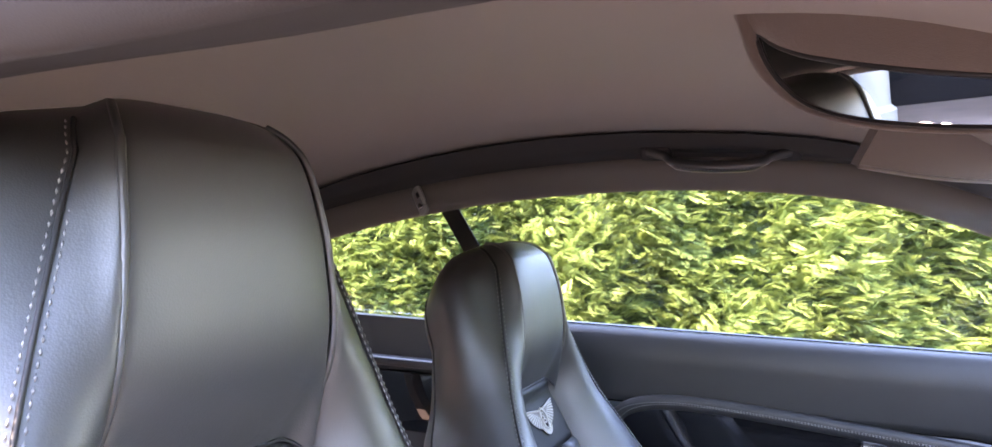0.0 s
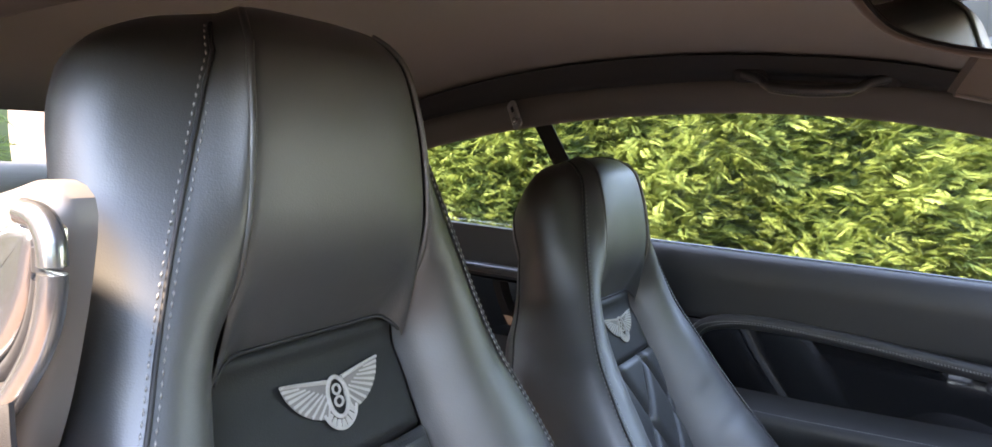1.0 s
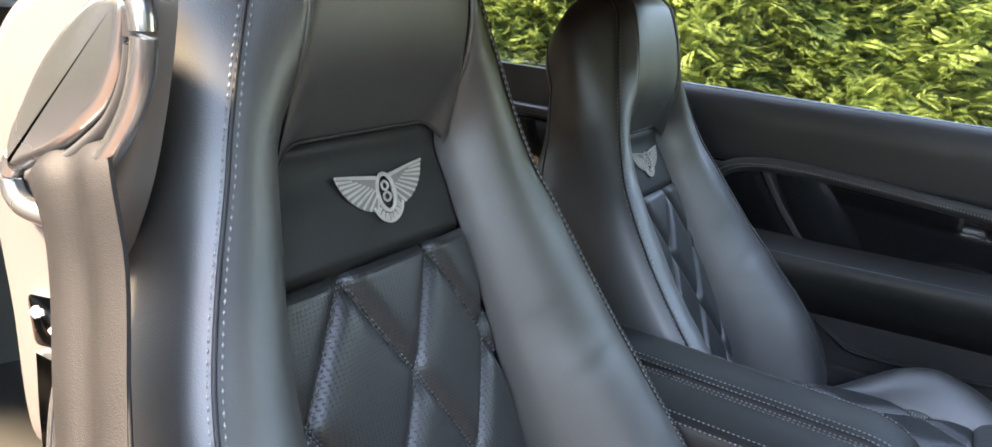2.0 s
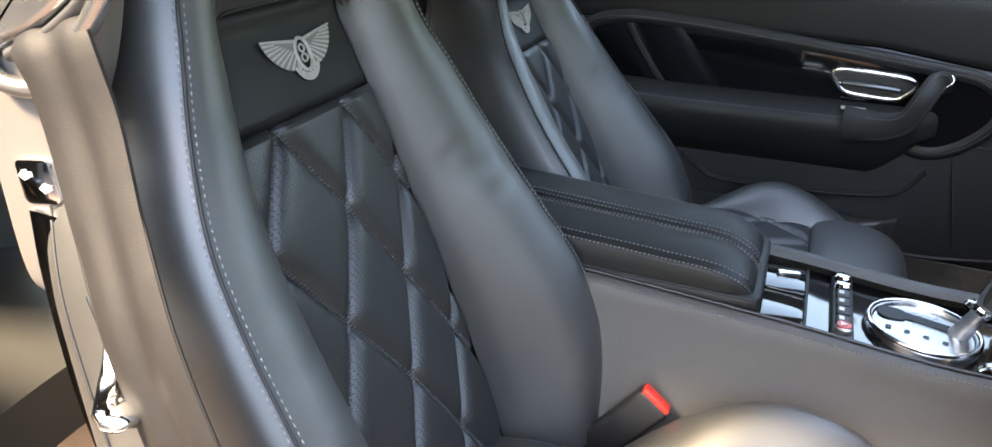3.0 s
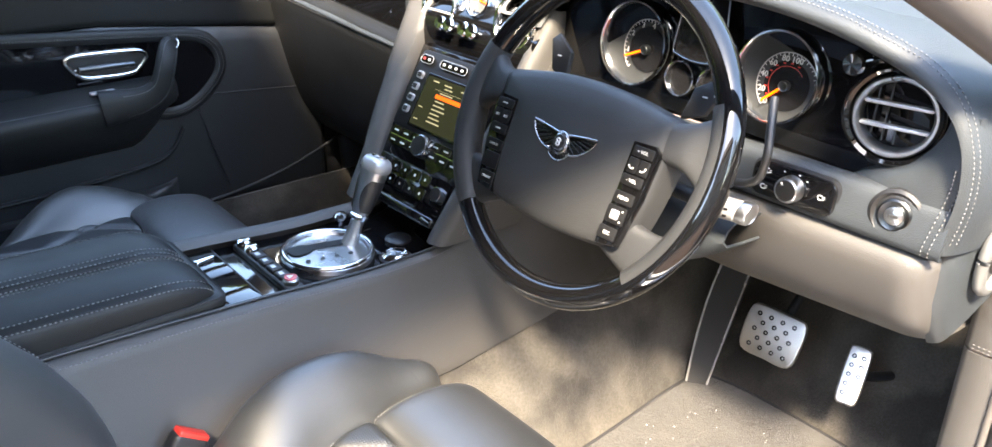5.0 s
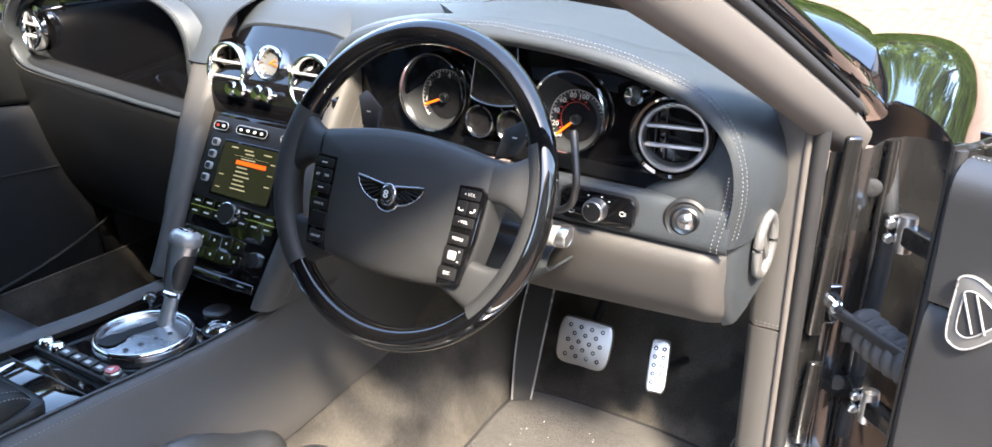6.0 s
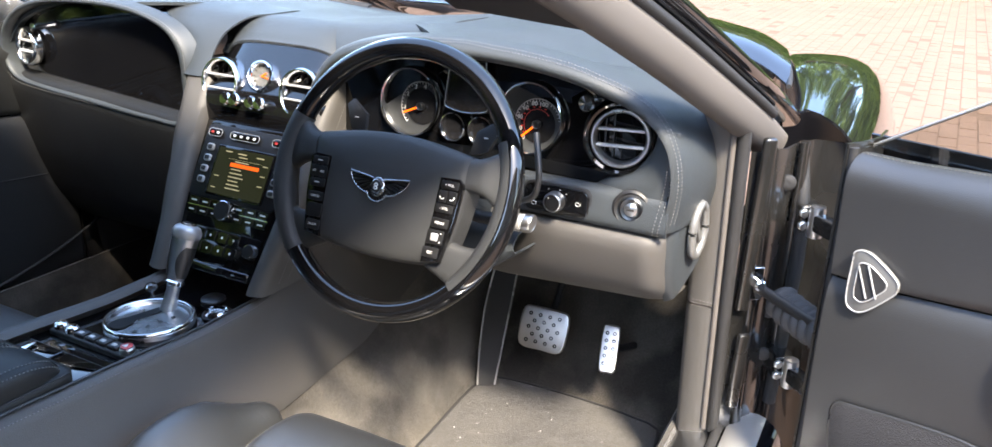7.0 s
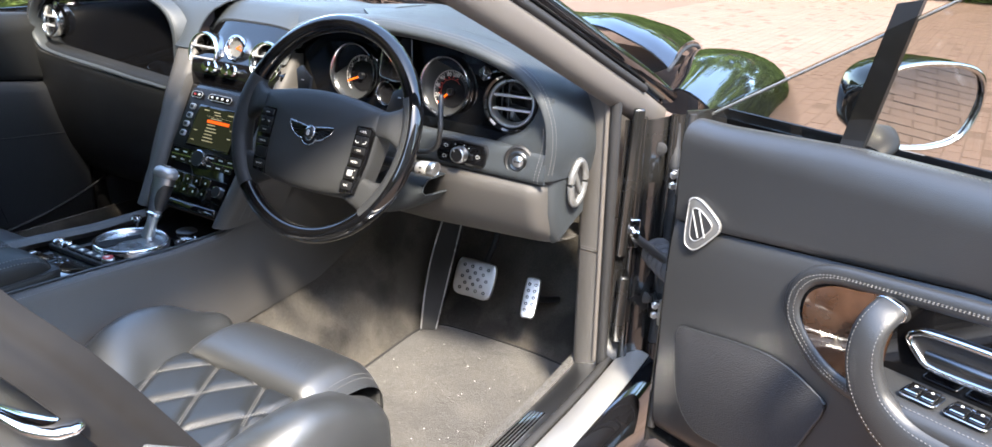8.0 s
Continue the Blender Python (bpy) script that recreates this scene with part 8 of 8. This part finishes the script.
# suede overhead console that the mirror hangs under
oc = thing("overhead_console", "brown-grey suede overhead console above the mirror", "overhead console")
og = []
for b in np.linspace(0, 1, 22):
    ring = []
    for a in np.linspace(0, 2 * math.pi, 33):
        k = math.sin(math.pi * min(1.0, 0.06 + 0.94 * b) / 2) ** 0.5 if b < 1 else 1.0
        ring.append((0.215 + 0.100 * k * math.cos(a), 0.075 + 0.085 * k * math.sin(a), 1.262 + 0.045 * b**1.4))
    og.append(ring)
sheet("console_body", np.array(og), HEADLINER, oc, "suede-covered body")
rbox("lamp_lens", (0.10, 0.075, 0.010), pose(0.205, 0.075, 1.262, 0, 0, 8), PLASTIC, oc, "dark reading lamp lens", 0.004)
rbox("lamp_switch", (0.018, 0.014, 0.008), pose(0.175, 0.045, 1.256), TRIM_DARK, oc, "", 0.002)

# ---- outside: wing and bonnet ----
nose = thing("car_front", "gloss black bonnet and front wing reflecting the garden", "car body", kind="structure")


def crest(x):
    """Height of the wing's crown."""
    return float(interp(x, [0.85, 1.00, 1.16, 1.37, 1.53, 1.66, 1.78, 1.88], [0.885, 0.908, 0.925, 0.906, 0.862, 0.795, 0.700, 0.560]))


def bonnet_z(x):
    """Height of the bonnet along its shoulder."""
    return float(interp(x, [0.90, 1.05, 1.22, 1.43, 1.62, 1.76, 1.88, 1.98], [0.950, 0.966, 0.960, 0.930, 0.872, 0.800, 0.710, 0.600]))


def shut_line(x):
    """How far out the gap between bonnet and wing runs."""
    return float(interp(x, [0.85, 0.95, 1.10, 1.30, 1.55, 1.80, 1.98], [0.806, 0.796, 0.765, 0.722, 0.668, 0.600, 0.540]))


for sd in (-1, 1):
    rows = []
    for x in np.linspace(0.90, 1.88, 64):
        zc, yi = crest(x), shut_line(x)
        k = np.clip((x - 1.35) / 0.5, 0, 1) ** 2
        zi = min(bonnet_z(x) - 0.020 - 0.030 * np.clip((1.05 - x) / 0.15, 0, 1), zc - 0.004)
        rows.append([(x, sd * y, z) for y, z in spline([(yi - 0.004, zi - 0.030), (yi + 0.001, zi - 0.004), (yi + 0.012, zi + 0.001), (0.5 * (yi + 0.85), 0.5 * (zi + zc) + 0.006), (0.850 - 0.02 * k, zc), (0.895 - 0.04 * k, zc - 0.030), (0.930 - 0.06 * k, zc - 0.10), (0.950 - 0.09 * k, zc - 0.22), (0.950 - 0.11 * k, min(0.36, zc - 0.25))], 34)])
    sheet("wing", np.array(rows), PAINT, nose, "gloss black front wing", 0.004)
    tube("shut_gap", [(x, sd * (shut_line(x) - 0.003), bonnet_z(x) - 0.028) for x in np.linspace(0.93, 1.86, 40)], 0.004, RUBBER, nose, "", n=6)
rows = []
for f in np.linspace(-1, 1, 71):
    line = []
    x0 = 1.185 - 0.235 * abs(f) ** 2.2
    for q in np.linspace(0, 1, 46):
        x = x0 + q * (1.98 - x0)
        edge, a = shut_line(x) - 0.005, abs(f)
        z = bonnet_z(x) + 0.022 * (1 - a**2) + 0.012 * math.exp(-(((a - 0.78) / 0.10) ** 2)) - 0.020 * max(0.0, (a - 0.90) / 0.10) ** 2 - 0.016 * math.exp(-((x - x0) / 0.03) ** 2)
        line.append((x, f * edge, z))
    rows.append(line)
sheet("bonnet", np.array(rows), PAINT, nose, "gloss black bonnet", 0.004)
sheet("scuttle", np.array([[(x, y, 0.928 - 0.02 * (abs(y) / 0.7) ** 2) for y in np.linspace(-0.74, 0.74, 30)] for x in np.linspace(0.95, 1.25, 8)]), PLASTIC, nose, "black scuttle panel", 0.004)

# ---- ground, hedges, house ----
tagged(sheet("ground", np.array([[(x, y, 0.0030) for y in (-400, -30, -8, 8, 30, 400)] for x in (-400, -30, -8, 8, 30, 400)]), JOINT), "sand-jointed block paving ground", "paving", kind="structure")


def frond(rng, L):
    """One flat spray of conifer leaf: a thin spine with tapering side shoots, each a pair of slim leaflets. Local: along +x, flat in x-y, drooping in z."""
    n = 11
    v = [(L * 1.35 * i / n, 0.0, -0.30 * L * (i / n) ** 2) for i in range(n + 1)]
    f = []
    for i in range(n):
        t = i / n
        x0, z0 = v[i][0], v[i][2]
        w = L * (0.12 + 0.28 * math.sin(math.pi * min(1.0, 0.22 + 0.78 * t)) * (1 - 0.35 * t)) * rng.uniform(0.75, 1.2)
        o = len(v)
        v.append((x0 + 0.06 * L, 0.016 * L, z0 - 0.004 * L))
        f.append((i, i + 1, o))
        for sg in (-1, 1):
            o, lift = len(v), rng.uniform(-0.10, 0.06)
            v += [(x0 + 0.52 * w, sg * 0.50 * w, z0 + 0.04 * w), (x0 + 1.12 * w, sg * 0.86 * w, z0 + lift * w), (x0 + 0.66 * w, sg * 0.34 * w, z0 + 0.02 * w)]
            f.append((i, o, o + 1, o + 2))
    return np.array(v), f


def hedge(name, label, origin, along, length, z0, z1, count, size, seed, depth=0.30):
    """A clipped conifer hedge: a core coloured dark for the inner shade, and sprays growing out of its front."""
    h = thing(name, label, "hedge", kind="stuff")
    rng = np.random.default_rng(seed)
    o, a = np.array(origin, float), np.array((*along, 0.0))
    a /= np.linalg.norm(a)
    out = np.array((a[1], -a[0], 0.0))
    # the shade between the sprays is put into this sheet's dark colour
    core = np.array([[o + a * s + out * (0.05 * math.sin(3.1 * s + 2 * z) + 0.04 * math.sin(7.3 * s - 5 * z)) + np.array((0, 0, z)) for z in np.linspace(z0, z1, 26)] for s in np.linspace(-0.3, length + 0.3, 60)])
    sheet("core", core, LEAF_SHADE, h, "inner growth coloured dark for shade", 0.5)
    V, F, base = [], [], 0
    up = np.array((0, 0, 1.0))
    for i in range(count):
        s, z = rng.uniform(0, length), rng.uniform(z0, z1)
        L = 1.25 * size * rng.uniform(0.6, 1.3)
        v, f = frond(rng, L)
        yaw, pit, rol = rng.normal(0.75, 0.45), rng.normal(0.25, 0.30), rng.normal(0, 0.55)
        cl = out * math.cos(yaw) + a * math.sin(yaw)
        x = cl * math.cos(pit) + up * math.sin(pit)
        y = np.cross(up, cl)
        zz = np.cross(x, y)
        y, zz = y * math.cos(rol) + zz * math.sin(rol), zz * math.cos(rol) - y * math.sin(rol)
        bulge = 0.05 * math.sin(3.1 * s + 2 * z) + 0.04 * math.sin(7.3 * s - 5 * z) + 0.05 * math.sin(13 * s + 9 * z)
        p = o + a * s + out * (bulge + rng.uniform(-0.04, depth * 0.35)) + up * z
        V.append(p + v @ np.array([x, y, zz]))
        F += [tuple(k + base for k in q) for q in f]
        base += len(v)
    me = bpy.data.meshes.new("sprays")
    me.from_pydata(np.vstack(V).tolist(), [], F)
    ob = part_from("sprays", me, LEAF, h, "bright green leaf sprays")
    ob["kind"] = "stuff"
    return h


hedge("hedge", "clipped bright green conifer hedge in sunlight", (-4.2, 2.32, 0), (1, 0), 6.4, 0.0, 1.58, 52000, 0.052, 3)
# unseen, added to keep low sky out of the stack's reflections
hedge("hedge", "unseen taller conifer growth added to block low sky", (-4.4, 2.85, 0), (1, 0), 3.9, 0.0, 2.5, 2600, 0.14, 5)
hedge("hedge", "conifer hedge behind the car", (-6.2, -3.4, 0), (0, 1), 6.1, 0.0, 2.0, 3600, 0.15, 7)
hedge("hedge", "tall conifer hedge across the drive", (19.0, 12.0, 0), (0, -1), 24.0, 0.0, 4.6, 3600, 0.55, 9)
# made up to close the surroundings against the low sky
hedge("hedge", "invented conifer hedge closing the horizon along the drive", (19.0, -9.5, 0), (-1, 0.0), 17.0, 0.0, 2.4, 1500, 0.45, 11)

hedge("hedge", "low clipped conifer hedge before the house", (-5.0, -2.6, 0), (0.77, -0.61), 1.6, 0.0, 0.85, 900, 0.10, 13)


def house(label, x_at, y_at, turn, porch):
    """A cream house front across the drive, seen only in mirrors and paint."""
    h = thing("house", label, "house", group="houses round the drive")
    wall_m = shader("cream_render", (0.36, 0.325, 0.27), rough=0.9, grain=0.5, grain_scale=60, mottle=0.12, mottle_scale=1.5)
    roof_m = shader("roof_tile", (0.16, 0.09, 0.07), rough=0.85, grain=0.6, grain_scale=20, mottle=0.3, mottle_scale=3)
    o = Matrix.Translation((x_at, y_at, 0)) @ pose(0, 0, 0, 0, 0, turn)
    rbox("wall", (9.0, 0.3, 4.6), o @ pose(0, -0.5, 2.3), wall_m, h, "cream rendered wall", 0.02)
    for x in (-3.2, -1.4, 1.6, 3.4):
        for z in (1.3, 3.5):
            w = new("window")
            w.parent = h
            rbox("frame", (1.1, 0.10, 1.2), o @ pose(x, -0.32, z), WHITE_MARK, w, "white frame", 0.01)
            rbox("pane", (0.94, 0.04, 1.04), o @ pose(x, -0.26, z), GLOSS_BLACK, w, "dark pane", 0.005)
    for x in (-0.9, -0.5, 0.5, 0.9) if porch else ():
        lathe("column", [(0.16, 0), (0.16, 0.12), (0.12, 0.16), (0.115, 1.2), (0.13, 1.22), (0.115, 1.26), (0.11, 2.3), (0.15, 2.36), (0.16, 2.5)], o @ pose(x, 0.5, 0), wall_m, h, "pale round column", 20)
    if porch:
        rbox("porch_beam", (2.4, 1.1, 0.22), o @ pose(0, 0.1, 2.62), wall_m, h, "", 0.02)
    rbox("front_door", (0.95, 0.10, 2.05), o @ pose(0, -0.30, 1.03), PAINT, h, "dark front door", 0.01)
    bm = bmesh.new()
    vs = [bm.verts.new(o @ Vector(q)) for q in ((-4.9, 0.1, 4.5), (4.9, 0.1, 4.5), (4.9, -5, 4.5), (-4.9, -5, 4.5), (-4.5, -2.4, 6.6), (4.5, -2.4, 6.6))]
    for q in ((0, 1, 5, 4), (1, 2, 5), (2, 3, 4, 5), (3, 0, 4), (0, 3, 2, 1)):
        bm.faces.new([vs[i] for i in q])
    part("roof", bm, roof_m, h, "brown tiled roof", False)


house("cream house front with pale round columns and dark windows", -3.9, -5.5, -38, True)
house("cream house with white-framed windows across the drive", 21.0, 2.5, 98, False)


def tree():
    """A broad garden tree: tapered trunk, forked limbs and a crown of many small leaf clumps with gaps."""
    rng = np.random.default_rng(31)
    t = thing("tree", "broad leafy green garden tree beyond the drive", "tree", group="garden trees")
    lathe("trunk", [(0.30, 0), (0.22, 0.4), (0.18, 1.6), (0.14, 3.2), (0.08, 5.0), (0.02, 6.2)], pose(0, 0, 0), BARK, t, "grey-brown trunk", 12)
    clumps = []
    for k in range(9):
        a, z0 = 2.4 * k, 1.8 + 0.42 * k
        reach = 2.5 - 0.16 * k
        end = np.array((reach * math.cos(a), reach * math.sin(a), z0 + 1.6 + 0.1 * k))
        limb = spline([(0, 0, z0), tuple(0.5 * end + np.array((0, 0, 0.45 * z0 + 0.1))), tuple(end)], 10)
        tube("limb", limb, 0.07, BARK, t, "", n=6, scale=np.linspace(1, 0.25, 10))
        clumps += [end, limb[6], limb[7] + rng.normal(0, 0.5, 3), end + rng.normal(0, 0.6, 3)]
    clumps += [np.array((0, 0, 6.4)), np.array((0.5, -0.3, 5.8)), np.array((-0.5, 0.4, 6.9))]
    V, F = [], []
    for c in clumps:
        for i in range(170):
            d = rng.normal(0, 1, 3)
            p = c + d / np.linalg.norm(d) * rng.uniform(0.2, 1.0) * np.array((0.95, 0.95, 0.70))
            u, w = rng.normal(0, 1, 3), rng.normal(0, 1, 3)
            u *= 0.15 / np.linalg.norm(u)
            w *= 0.08 / np.linalg.norm(w)
            o_ = len(V)
            V += [p - u, p + w, p + u, p - w]
            F.append((o_, o_ + 1, o_ + 2, o_ + 3))
    me = bpy.data.meshes.new("crown")
    me.from_pydata([tuple(map(float, q)) for q in V], [], F)
    crown = part_from("crown", me, LEAF, t, "green leaves in loose clumps", False)
    crown["kind"] = "stuff"
    return t


first_tree = tree()
first_tree.matrix_basis = pose(22.0, -6.5, 0) @ Matrix.Scale(1.7, 4)
for x, y, turn in ((23.5, -1.0, 80), (22.5, 4.0, 150), (22.0, -12.5, 220), (21.5, 10.0, 300), (24.0, 15.0, 20)):
    copy_thing(first_tree, pose(x, y, 0, 0, 0, turn))

# block paving: every paver stands proud of the sanded joint
paving = thing("paving", "pinkish block paving in running bond, sunlit", "paving", kind="structure")
PB = bpy.data.meshes.new("paver")
bm = bmesh.new()
bmesh.ops.create_cube(bm, size=1.0)
for v in bm.verts:
    s_ = 0.97 if v.co.z > 0 else 1.0
    v.co = Vector((v.co.x * 0.194 * s_, v.co.y * 0.094 * s_, v.co.z * 0.03))
bm.to_mesh(PB)
bm.free()
PB.materials.append(PAVER)
PV, PF = [], []
rngp = np.random.default_rng(21)
n_part = 0
base_v = np.array([v.co[:] for v in PB.vertices])
base_f = [tuple(p.vertices) for p in PB.polygons]
for j in range(-90, 60):
    for i in range(-8, 95):
        x, y = 0.2 * i + 0.1 * (j % 2), 0.1 * j
        near = 5.5 < x < 9.0 and -1.1 < y < 0.4
        if not (0.6 < x < 19.0 and -6.0 - 0.15 * x < y < 3.0):
            if not (-1.6 < x <= 0.6 and -4.5 < y < -1.0):
                continue
        dz, tz = rngp.normal(0, 0.0012), rngp.normal(0, 0.4)
        if near and n_part < 290:
            ob = bpy.data.objects.new("paver", PB)
            scene.collection.objects.link(ob)
            ob.parent = paving
            ob.matrix_basis = pose(x, y, -0.010 + dz, tz, tz, rngp.normal(0, 0.5))
            n_part += 1
        else:
            o_ = 8 * len(PV)
            PV.append(base_v + np.array((x, y, -0.010 + dz)))
            PF += [tuple(k + o_ for k in q) for q in base_f]
me = bpy.data.meshes.new("pavers")
me.from_pydata(np.vstack(PV).tolist(), [], PF)
rest = part_from("pavers", me, PAVER, paving, "", False)
rest["kind"] = "stuff"
